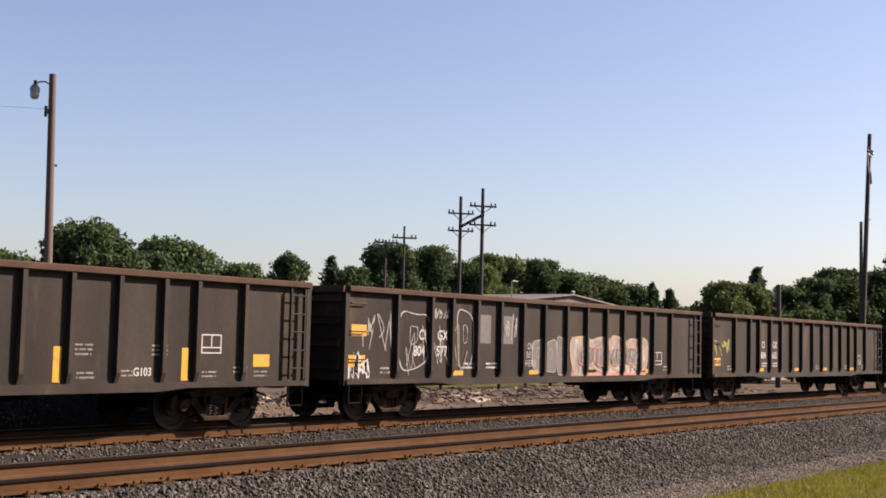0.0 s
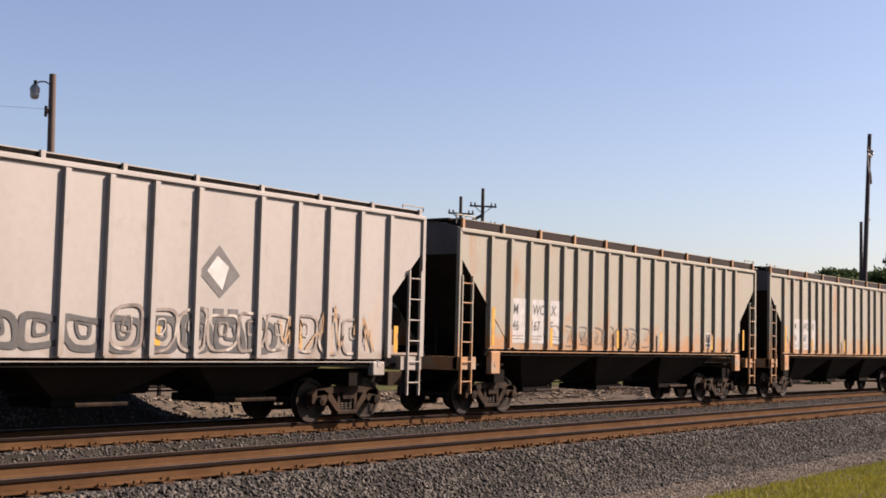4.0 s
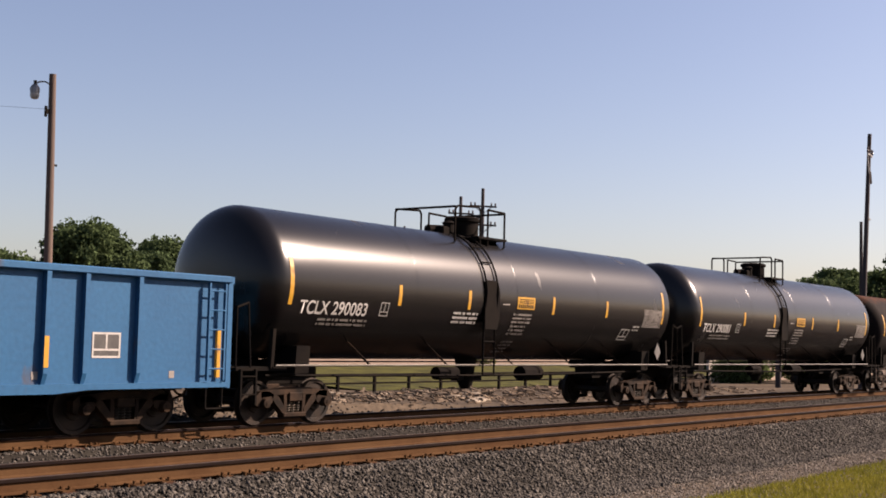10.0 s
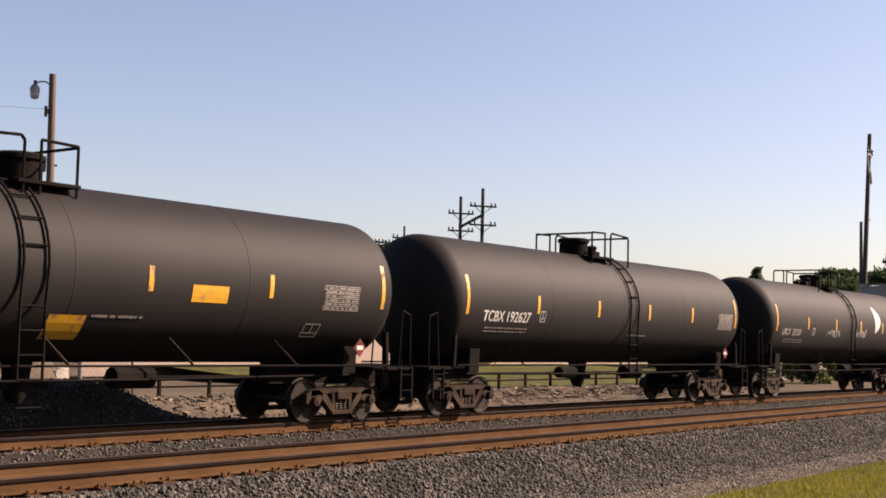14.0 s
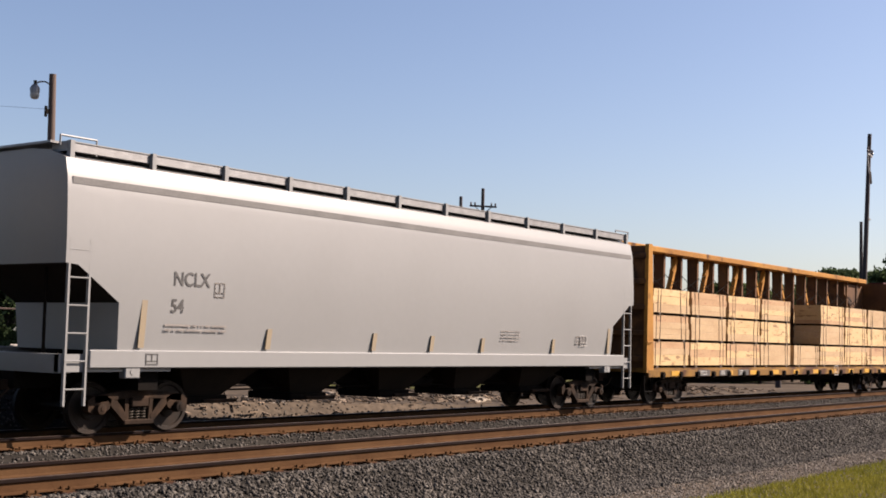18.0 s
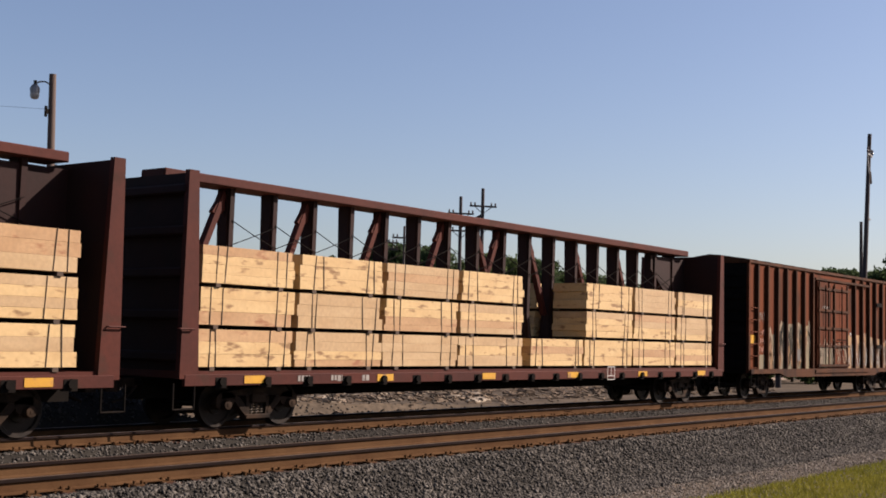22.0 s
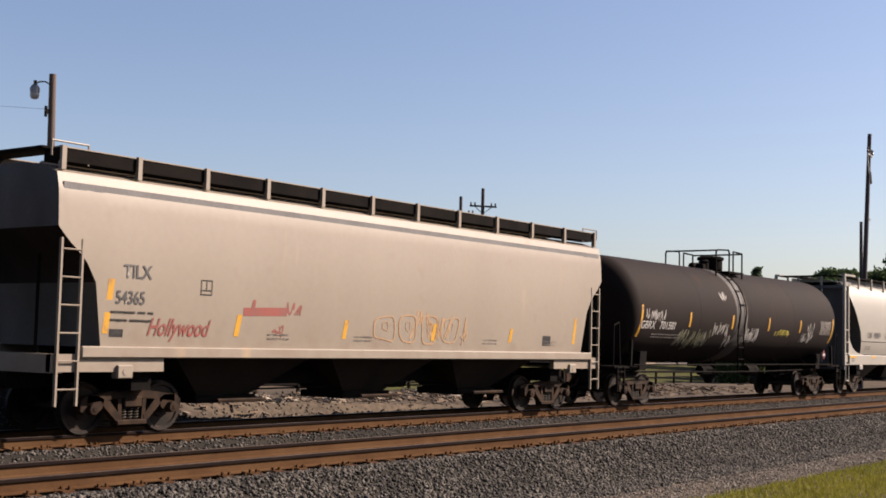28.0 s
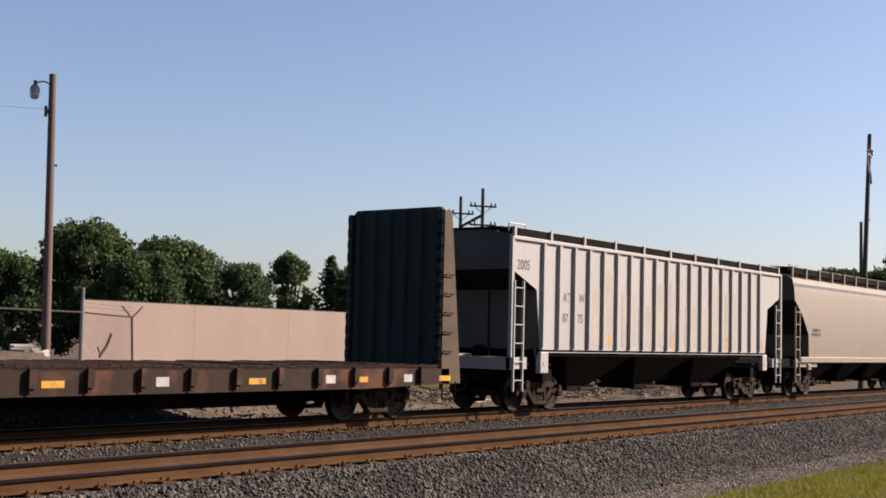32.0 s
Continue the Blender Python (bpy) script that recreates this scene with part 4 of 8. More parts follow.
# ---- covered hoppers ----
# End-sheet grey, with the shade of the car ends put into it.
M_ENDSHEET = mat("grey shaded end sheet", (0.0605, 0.0578, 0.0578), (0.0330, 0.0308, 0.0303), 0.9, rough=0.75, streak=0.4)
def hopper_body(rings_of, a, low, n=40):
    """Lofted body: rings_of(z_low) gives a closed (y, z) outline; low(d) its floor at d metres from an end."""
    xs = sorted(set([-a, a] + [e * (a - d) for e in (-1, 1) for d in (0.02, 0.12, 0.25, 0.45, 0.6, 0.8, 1.0, 1.06, 1.15, 1.2, 1.4, 1.6, 1.9, 2.2, 2.5, 3.0)] + [0.0, -3.0, 3.0]))
    return G().loft([[(x, yy, zz) for yy, zz in rings_of(low(a - abs(x)))] for x in xs])


def shaded_ends(ob, material, ends=None):
    """Shade put into the colour: darker grimy undersides and slopes, greyer end sheets."""
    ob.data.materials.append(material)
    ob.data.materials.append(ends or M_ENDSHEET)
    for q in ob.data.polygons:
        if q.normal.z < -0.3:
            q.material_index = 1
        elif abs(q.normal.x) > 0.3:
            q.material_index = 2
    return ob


def bays(car, a, n, paint, z0=1.55, z1=0.52, inset=2.9, w0=1.38, w1=0.55):
    """Sloped discharge hoppers with gates under the body."""
    pitch = 2 * (a - inset) / n
    for i in range(n):
        c = -a + inset + pitch * (i + 0.5)
        g = G().loft([[(c - pitch * 0.5, -w0, z0), (c + pitch * 0.5, -w0, z0), (c + pitch * 0.5, w0, z0), (c - pitch * 0.5, w0, z0)],
                      [(c - pitch * 0.16, -w1, z1 + 0.1), (c + pitch * 0.16, -w1, z1 + 0.1), (c + pitch * 0.16, w1, z1 + 0.1), (c - pitch * 0.16, w1, z1 + 0.1)]])
        b = part("discharge_bay", g, paint, car)
        part("gate", G().box(c - pitch * 0.19, c + pitch * 0.19, -w1 - 0.1, w1 + 0.1, z1 - 0.06, z1 + 0.1, 0.02), M_BLACK, b)
        part("gate_crank", G().tube((c - pitch * 0.1, -w1 - 0.3, z1), (c + pitch * 0.2, -w1 - 0.3, z1), 0.04, 6), M_CAST, b)


def roof_walk(car, a, z, y, posts, dark, light, rail_h=0.16, label=""):
    """Two lengthwise walkways on short posts with end crossings, and the hatch covers between them."""
    for s in (-1, 1):
        w = part("running_board", G().box(-a + 0.1, a - 0.1, s * y - 0.22, s * y + 0.22, z + 0.03, z + rail_h + 0.02), dark, car, label)
        part("board_edge", G().box(-a + 0.1, a - 0.1, s * y - 0.235, s * y + 0.235, z + rail_h + 0.02, z + rail_h + 0.04), light, w)
        pm = shared(("walkpost", rail_h, light.name), lambda: G().box(-0.045, 0.045, -0.05, 0.05, -0.12, rail_h + 0.05).mesh("walk_support", light))
        for i in range(posts):
            part("walk_support", pm, None, w, at=(-a + 0.15 + (2 * a - 0.3) * i / (posts - 1), s * (y + 0.235), z))
    for e in (-1, 1):
        part("end_walk", G().box(e * (a - 0.5), e * (a + 0.1), -y, y, z + rail_h, z + rail_h + 0.04), dark, car)
        part("end_handrail", G().path([(e * (a + 0.05), -y - 0.2, z + 0.1), (e * (a + 0.05), -y - 0.2, z + rail_h + 0.12), (e * (a - 0.7), -y - 0.2, z + rail_h + 0.12), (e * (a - 0.7), -y - 0.2, z)], 0.018, 5), light, car)
    part("hatch_cover", G().box(-a + 0.9, a - 0.9, -0.42, 0.42, z + 0.10, z + 0.24, 0.03), light, car)


def end_frame(car, a, e, zl, zt, y, paint, posts=True, sill=2.4):
    """Corner posts, end sill, ladders and brake gear round an open hopper end."""
    x = e * a
    part("end_sill", G().box(min(x, x - e * 0.25), max(x, x - e * 0.25), -y, y, zl - 0.32, zl), paint, car)
    part("side_step_sill", G().box(min(x, x - e * sill), max(x, x - e * sill), -y - 0.02, -y + 0.12, zl - 0.3, zl), paint, car)
    part("side_step_sill", G().box(min(x, x - e * sill), max(x, x - e * sill), y - 0.12, y + 0.02, zl - 0.3, zl), paint, car)
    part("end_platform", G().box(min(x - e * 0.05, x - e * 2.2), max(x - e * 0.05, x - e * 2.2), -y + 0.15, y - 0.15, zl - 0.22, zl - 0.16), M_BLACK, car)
    if posts:
        for s in (-1, 1):
            part("corner_post", G().box(x - e * 0.02 - 0.05, x - e * 0.02 + 0.05, s * y - 0.05, s * y + 0.05, zl, zt), paint, car)
    x0 = x - e * 0.10 if e < 0 else x - 0.55
    ladder(car, x0 if e > 0 else x + 0.08, -y - 0.05, 0.55, zl + 1.95, paint, 0.42, 6)
    part("brace_rod", G().tube((x - e * 0.3, -0.6, zl), (x - e * 0.3, -0.6, zl + 1.7), 0.03, 6), M_BLACK, car)
    part("bolster", G().box(e * (a - 2.05) - 0.22, e * (a - 2.05) + 0.22, -1.3, 1.3, 0.78, 1.1), M_BLACK, car)
    if e < 0:
        part("brake_wheel", G().lathe([(-0.03, 0.26), (0, 0.28), (0.03, 0.26)], "x", (x - 0.05, 0.5, zl + 0.9), 16), M_CAST, car)
    part("air_reservoir", G().tube((x - e * 1.2, 0.4, zl + 0.1), (x - e * 2.0, 0.4, zl + 0.1), 0.2, 10), M_BLACK, car)


def ribbed_hopper(u0, u1, label, paint, trim, ribs, under, eave=4.50, sill=1.62, bay_n=3, walk_dark=None, low=None, walk_h=0.19):
    car, a = new_car("covered_hopper_car", label, u0, u1)
    y = 1.47
    under_gear(car, a, (0.80, 1.10))

    def outline(zl):
        return [(-y, zl), (-y, eave), (-y + 0.12, eave + 0.06), (-0.7, eave + 0.20), (0.7, eave + 0.20), (y - 0.12, eave + 0.06), (y, eave), (y, zl)]
    top_cut = eave - 0.62
    shaded_ends(part("body", hopper_body(outline, a, low or (lambda d: max(sill, top_cut - d * 0.97))), paint, car), under)
    for s in (-1, 1):
        for e in (-1, 1) if not low else ():
            x1, x2 = e * (a - 1.22), e * (a - 2.3)
            part("gusset", G().prism([(x1, sill), (x1, top_cut - 1.18), (x2, sill)], "y", s * y - 0.01 * s, s * (y - 0.04)), paint, car)
        lo, hi = (s * y - 0.08, s * y + 0.03) if s < 0 else (s * y - 0.03, s * y + 0.08)
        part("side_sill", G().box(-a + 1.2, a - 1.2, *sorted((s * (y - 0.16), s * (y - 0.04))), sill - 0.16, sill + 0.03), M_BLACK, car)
        part("sill_flange", G().box(-a + 1.5, a - 1.5, *sorted((s * (y - 0.15), s * (y + 0.02))), sill - 0.075, sill - 0.055), paint, car)
        part("top_chord", G().box(-a, a, lo + 0.02, hi, eave - 0.09, eave + 0.005, 0.015), paint, car)
        rib = shared(("hoprib", eave, paint.name, s, sill), lambda: G().loft([[(-0.06, s * y, z), (-0.055, s * (y + d), z), (0.055, s * (y + d), z), (0.06, s * y, z)] for z, d in ((sill + 0.03, 0.09), (eave - 0.10, 0.09))]).mesh("rib", paint))
        for d in ribs:
            part("rib", rib, None, car, at=(-a + d, 0, 0))
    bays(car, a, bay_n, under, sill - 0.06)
    for e in (-1, 1):
        end_frame(car, a, e, 1.42, eave - 0.02, y, trim, sill=0.75)
        part("jack_pad", G().box(e * (a - 1.55) - 0.2, e * (a - 1.55) + 0.2, -y - 0.06, -y + 0.1, 1.0, sill - 0.06, 0.02).tube((e * (a - 1.55), -y - 0.07, 1.25), (e * (a - 1.55), -y + 0.02, 1.25), 0.07, 10), trim, car)
    roof_walk(car, a, eave + 0.02, 1.20, 11, walk_dark or M_BLACK, trim, walk_h)
    return car, a, -y - 0.004


def smooth_hopper(u0, u1, label, paint, under, eave=4.55, sill=1.50, bulge=0.06, cut=None, bay_n=4, deep_sill=None, band=None, walk_posts=11, round_body=False, trim=None):
    """A hopper with smooth, slightly bowed sides and hollow ends."""
    car, a = new_car("covered_hopper_car", label, u0, u1)
    y = 1.46
    trim = trim or paint
    under_gear(car, a, (0.80, 1.10))

    def side_y(z):
        if round_body:
            t = (z - 2.9) / 1.75
            return y * 1.03 * math.sqrt(max(0.1, 1 - min(0.93, t * t * 0.62)))
        k = (z - sill) / (eave - sill)
        return y + bulge * math.sin(math.pi * min(1, max(0, k))) - max(0, k - 0.9) * 0.5

    def outline(zl):
        zs = [zl + (eave - zl) * k for k in (0, 0.06, 0.14, 0.25, 0.4, 0.55, 0.7, 0.82, 0.9, 0.95, 1.0)]
        left = [(-side_y(z), z) for z in zs]
        return left + [(-0.95, eave + 0.16), (-0.4, eave + 0.22), (0.4, eave + 0.22), (0.95, eave + 0.16)] + [(-p, z) for p, z in left[::-1]]
    low = cut or (lambda d: max(sill, 3.55 - 1.05 * d - 0.9 * math.sin(min(1.0, d / 1.9) * math.pi)))
    shaded_ends(part("body", hopper_body(outline, a, low), paint, car, smooth=32), under, paint if deep_sill and deep_sill[0] < 1.2 and band else None)
    if deep_sill:
        for s in (-1, 1):
            lo, hi = (s * y - 0.10, s * y + 0.02) if s < 0 else (s * y - 0.02, s * y + 0.10)
            part("side_sill", G().box(-a + 0.55, a - 0.55, lo, hi, deep_sill[0], deep_sill[1], 0.02), trim, car)
    if band:
        part("side_seam", G().box(-a + 0.1, a - 0.1, -side_y(band) - 0.012, -side_y(band) + 0.02, band - 0.06, band + 0.06), mat("grey seam sealant " + str(len(CARS)), (0.0922, 0.0893, 0.0864), rough=0.7), car)
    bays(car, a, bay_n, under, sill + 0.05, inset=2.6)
    for e in (-1, 1):
        end_frame(car, a, e, 1.42, eave - 0.5, y, trim, posts=round_body)
        part("jack_pad", G().box(e * (a - 1.5) - 0.17, e * (a - 1.5) + 0.17, -y - 0.08, -y + 0.1, 1.0, 1.24, 0.02).tube((e * (a - 1.5), -y - 0.09, 1.12), (e * (a - 1.5), -y, 1.12), 0.06, 10), trim, car)
    roof_walk(car, a, eave + (0.10 if band and band > 4.3 else 0.17), 1.10, walk_posts, M_GALV if band and band > 4.3 else M_BLACK, trim, 0.16 if band and band > 4.3 else 0.24)
    return car, a, side_y


def on_side(ob, side_y, lift=0.010):
    """Lays a flat mark on a bowed side."""
    me = ob.data = ob.data.copy()
    for v in me.vertices:
        v.co.y = -side_y(ob.location.z + v.co.z) - lift - ob.location.y
    return ob


def barrel_hopper(u0, u1, label, paint, sheet, under):
    """A round-bodied hopper between open end frames, on a deep pale side sill."""
    car, a = new_car("covered_hopper_car", label, u0, u1)
    under_gear(car, a, (0.80, 1.10))
    zs = (1.60, 1.80, 2.0, 2.17, 2.19, 2.6, 3.2, 3.7, 4.05, 4.3, 4.48, 4.6, 4.68)
    ys = (1.33, 1.40, 1.44, 1.46, 1.49, 1.52, 1.53, 1.50, 1.43, 1.32, 1.18, 1.0, 0.75)

    def side_y(z):
        return float(np.interp(z, zs, ys))

    def outline(zl):
        left = [(-side_y(z), z) for z in [max(zl, k) + 0.0004 * i for i, k in enumerate(zs)]]
        return left + [(-0.4, 4.74), (0.4, 4.74)] + [(-p, z) for p, z in left[::-1]]

    def low(d):
        return float(np.interp(d, (0.3, 0.40, 0.72, 1.19, 1.69, 2.0, 2.10), (4.45, 4.30, 3.83, 3.27, 2.58, 1.86, 1.60)))
    ds = (0.30, 0.34, 0.40, 0.56, 0.72, 0.95, 1.19, 1.44, 1.69, 1.85, 2.0, 2.10, 2.2, 4.0)
    xs = [-a + d for d in ds] + [0.0] + [a - d for d in ds[::-1]]
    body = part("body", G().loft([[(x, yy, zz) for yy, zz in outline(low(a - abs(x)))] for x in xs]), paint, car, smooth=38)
    # Ends and underside take the sheet colour, which holds their shade.
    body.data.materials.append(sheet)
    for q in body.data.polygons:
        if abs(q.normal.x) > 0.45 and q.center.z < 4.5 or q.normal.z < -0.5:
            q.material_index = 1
    plate = [(0.0, 1.30), (0.0, 1.62), (0.27, 1.62), (0.27, 2.52), (0.38, 2.36), (0.52, 2.15), (0.82, 1.89), (1.12, 1.77), (1.42, 1.69), (2.15, 1.62), (2.15, 1.30)]
    full = [(0.0, 1.30), (0.0, 1.62), (0.27, 1.62), (0.27, 4.30), (0.45, 4.27), (0.80, 3.72), (1.25, 3.18), (1.75, 2.48), (2.10, 2.0), (2.30, 1.62), (2.30, 1.30)]
    for s in (-1, 1):
        part("side_sill", G().box(-a + 0.25, a - 0.25, s * 1.50 - 0.045, s * 1.50 + 0.045, 1.19, 1.60, 0.02), paint, car)
        for e in (-1, 1):
            part("end_plate", G().prism([(e * (a - d), z) for d, z in (plate if e < 0 else full)], "y", s * 1.46 - 0.02, s * 1.46 + 0.02), paint, car)
            part("corner_post", G().box(e * (a + 0.15) - 0.06, e * (a + 0.15) + 0.06, s * 1.46 - 0.05, s * 1.46 + 0.05, 1.18, 4.88), paint, car)
            part("inner_post", G().box(e * (a - 0.28) - 0.05, e * (a - 0.28) + 0.05, s * 1.46 - 0.05, s * 1.46 + 0.05, 1.30, 4.62), paint, car)
            part("top_plate", G().box(*sorted((e * (a + 0.15), e * (a - 0.5))), s * 1.46 - 0.05, s * 1.46 + 0.05, 4.44, 4.60), paint, car)
            part("top_rail", G().box(*sorted((e * (a + 0.2), e * (a - 1.1))), s * 1.40 - 0.10, s * 1.40 + 0.10, 4.86, 4.93), paint, car)
            rung = G()
            for z in (1.22, 1.65, 2.12, 2.62):
                rung.tube((e * (a + 0.15), s * 1.50, z), (e * (a - 0.28), s * 1.50, z), 0.022, 6)
            rung.path([(e * (a + 0.12), s * 1.5, 1.2), (e * (a + 0.12), s * 1.5, 0.55), (e * (a - 0.25), s * 1.5, 0.55), (e * (a - 0.25), s * 1.5, 1.2)], 0.022, 6)
            part("ladder_rungs", rung, paint, car)
    for e in (-1, 1):
        part("end_sheet", G().prism([(-1.3, 1.2), (1.3, 1.2), (1.38, 3.9), (0.95, 4.62), (-0.95, 4.62), (-1.38, 3.9)], "x", e * (a - 0.30), e * (a - 0.34)), sheet, car)
        part("end_sill", G().box(*sorted((e * (a + 0.2), e * (a - 0.1))), -1.46, 1.46, 1.0, 1.28), sheet, car)
        part("end_platform", G().box(*sorted((e * (a + 0.1), e * (a - 1.0))), -1.3, 1.3, 1.12, 1.18), M_BLACK, car)
        part("end_walk", G().box(*sorted((e * (a + 0.2), e * (a - 0.45))), -1.3, 1.3, 4.84, 4.88), M_BLACK, car)
        for yy in (-0.5, 0.5):
            part("walk_support", G().box(*sorted((e * (a + 0.16), e * (a + 0.08))), yy - 0.04, yy + 0.04, 4.4, 4.86), paint, car)
            part("brace_rod", G().tube((e * (a + 0.1), yy, 1.2), (e * (a + 0.1), yy, 4.5), 0.035, 6), paint, car)
        part("cross_beam", G().box(*sorted((e * (a + 0.18), e * (a + 0.08))), -1.4, 1.4, 4.36, 4.46), sheet, car)
        part("jack_pad", G().box(e * (a - 1.65) - 0.2, e * (a - 1.65) + 0.2, -1.56, -1.4, 1.0, 1.2, 0.02), paint, car)
        part("bolster", G().box(e * (a - 2.05) - 0.22, e * (a - 2.05) + 0.22, -1.3, 1.3, 0.78, 1.15), M_BLACK, car)
    for s in (-1, 1):
        w = part("running_board", G().box(-a + 0.5, a - 0.5, s * 0.98 - 0.24, s * 0.98 + 0.24, 4.86, 4.90), M_BLACK, car)
        part("walk_screen", G().box(-a + 0.5, a - 0.5, s * 1.02 - 0.01, s * 1.02 + 0.01, 4.62, 4.80), M_DULL, w, "grey mesh screen")
        post = shared(("barrelpost", s), lambda: G().box(-0.04, 0.04, s * 1.24 - 0.03, s * 1.24 + 0.03, 4.40, 4.92).mesh("walk_support", paint))
        for i in range(12):
            part("walk_support", post, None, w, at=(-a + 0.6 + (2 * a - 1.2) * i / 11, 0, 0))
    bays(car, a, 4, under, 1.62, inset=2.6)
    return car, a, side_y


# ---- tank cars ----
TANK = {"z": 2.85, "r": 1.57}


def tank_y(z):
    return -math.sqrt(max(0.01, (TANK["r"] + 0.004) ** 2 - (z - TANK["z"]) ** 2))


def on_tank(ob):
    """Bends a flat mark round the tank's shell."""
    me = ob.data = ob.data.copy()
    oz, oy = ob.location.z, ob.location.y
    for v in me.vertices:
        z = oz + v.co.z
        v.co.y = tank_y(z) - 0.003 + (v.co.y + 0.0) - oy
    return ob


def tank_tape(car, x, z, w, h):
    g = G()
    zs = np.linspace(z, z + h, 6)
    for p, q in zip(zs, zs[1:]):
        g.add([(x, tank_y(p) - 0.004, p), (x + w, tank_y(p) - 0.004, p), (x + w, tank_y(q) - 0.004, q), (x, tank_y(q) - 0.004, q)], [(0, 1, 2, 3)])
    return part("reflector_tape", g, M_YELLOW, car)


def tank_car(u0, u1, label, paint, tapes=(0.0, 0.30, 0.52, 0.72, 0.87, 1.0), trim=None, ladder_x=0.55, belly=0.0, drop=0.0, fit=1.0, turn=1):
    """u0 and u1: the welds of the two heads; turn -1 sets the top fittings the other way round."""
    car, a = new_car("tank_car", label, u0, u1)
    trim = trim or M_BLACK
    R, zc = TANK["r"], TANK["z"]
    ae = a + 1.30
    half = [(a + 0.10 + 0.74 * math.sin(q), R * math.cos(q) ** 0.78) for q in np.linspace(0, 1.545, 16)]
    prof = [(-p, r) for p, r in half[::-1]] + [(-a + 0.9, R), (0, R), (a - 0.9, R)] + half
    part("shell", G().lathe(prof, "x", (0, 0, zc), 72), paint, car, smooth=30)
    for k in (-a * 0.5, 0.0, a * 0.5):
        part("weld_seam", G().lathe([(-0.02, R + 0.001), (-0.012, R + 0.005), (0.012, R + 0.005), (0.02, R + 0.001)], "x", (k, 0, zc), 64), paint, car, smooth=30)
    for e in (-1, 1):
        xe = e * (a - 0.6)
        part("stub_sill", G().box(min(xe - e * 1.6, e * ae), max(xe - e * 1.6, e * ae), -0.3, 0.3, 0.78, 1.16, 0.02), M_BLACK, car)
        bogie(car, e * (a - 0.72))
        coupler(car, ae, e)
        part("saddle", G().prism([(-1.25, 1.05), (1.25, 1.05), (1.28, 1.62), (1.05, 1.62), (0.5, 1.36), (0, 1.27), (-0.5, 1.36), (-1.05, 1.62), (-1.28, 1.62)], "x", e * (a - 0.72) - 0.2, e * (a - 0.72) + 0.2), trim, car)
        part("end_platform", G().box(min(e * (a - 0.1), e * ae), max(e * (a - 0.1), e * ae), -1.42, 1.42, 1.12, 1.18), M_BLACK, car)
        rail = [(e * (ae - 0.05), -1.35, 1.18), (e * (ae - 0.05), -1.35, 2.35), (e * (ae - 0.35), -1.35, 2.45), (e * (ae - 0.45), -1.35, 1.18)]
        part("end_handrail", G().path(rail, 0.022, 6), trim, car)
        part("end_handrail", G().path([(x, -0.55, z) for x, _, z in rail], 0.022, 6), trim, car)
        ladder(car, e * (ae - 0.3) - 0.2, -1.45, 0.45, 1.15, trim, 0.4, 2)
        part("side_post", G().beam((e * (a + 0.35) , -1.40, 1.15), (e * (a + 0.30), -1.40, 1.95), 0.10, 0.08), trim, car)
        if e > 0 and belly == 0:
            part("placard_holder", G().prism([(a - 0.55, 1.60), (a - 0.35, 1.36), (a - 0.15, 1.60), (a - 0.35, 1.88)], "y", -1.50, -1.485), M_DULL, car, "dull grey diamond placard holder")
    part("side_rail", G().tube((-a - 0.3, -1.50, 1.22), (a + 0.3, -1.50, 1.22), 0.022, 6), M_RIM if belly == 0 else M_BLACK, car)
    part("side_rail", G().tube((-a - 0.3, 1.50, 1.22), (a + 0.3, 1.50, 1.22), 0.022, 6), trim, car)
    n = 5
    for i in range(n):
        x = -a + 2.6 + (2 * a - 5.2) * i / (n - 1)
        part("rail_bracket", G().beam((x, -1.50, 1.22), (x - 0.28, tank_y(1.72), 1.72), 0.05, 0.04), M_CAST, car)
    # ladder bent over the shell, walkway and fittings on top
    lx = -a + 2 * a * ladder_x
    arc = [(zc + R * math.sin(t) , -R * math.cos(t)) for t in np.linspace(0.05, 1.30, 9)]
    stile = [(1.0, -1.56), (2.2, -1.56)] + [(z + 0.05 * math.sin(k), yv - 0.05) for (z, yv), k in zip(arc, np.linspace(0.05, 1.3, 9))]
    st = G()
    for s in (-0.24, 0.24):
        st.path([(lx + s, yv, z) for z, yv in stile], 0.026, 5)
    l = part("ladder", st, trim, car)
    rg = shared("tankrung", lambda: G().tube((-0.24, 0, 0), (0.24, 0, 0), 0.02, 5).mesh("rung", M_BLACK))
    for z, yv in [(0.55, -1.56), (1.0, -1.56), (1.4, -1.56), (1.8, -1.56), (2.2, -1.56)] + [(z + 0.03, yv - 0.04) for z, yv in arc[1::2]]:
        part("rung", rg, None, l, at=(lx, yv, z))
    zt = zc + R
    tx = lx + fit
    def at(k):
        return tx + turn * k

    def span(p, q):
        return min(at(p), at(q)), max(at(p), at(q))
    m = part("manway", G().lathe([(-0.15, 0.42), (0.34, 0.42), (0.36, 0.47), (0.44, 0.47), (0.48, 0.40), (0.50, 0.05)], "z", (at(-0.35), 0, zt), 20), trim, car, smooth=40)
    part("manway_hinge", G().box(*span(-0.02, 0.16), -0.12, 0.12, zt + 0.20, zt + 0.42, 0.03), M_BLACK, m)
    part("valve", G().lathe([(-0.1, 0.14), (0.22, 0.14), (0.26, 0.18), (0.32, 0.1)], "z", (at(-1.15), -0.15, zt), 12), M_BLACK, car)
    part("valve", G().tube((at(-1.7), 0.1, zt + 0.08), (at(-1.0), 0.1, zt + 0.12), 0.11, 8), M_BLACK, car)
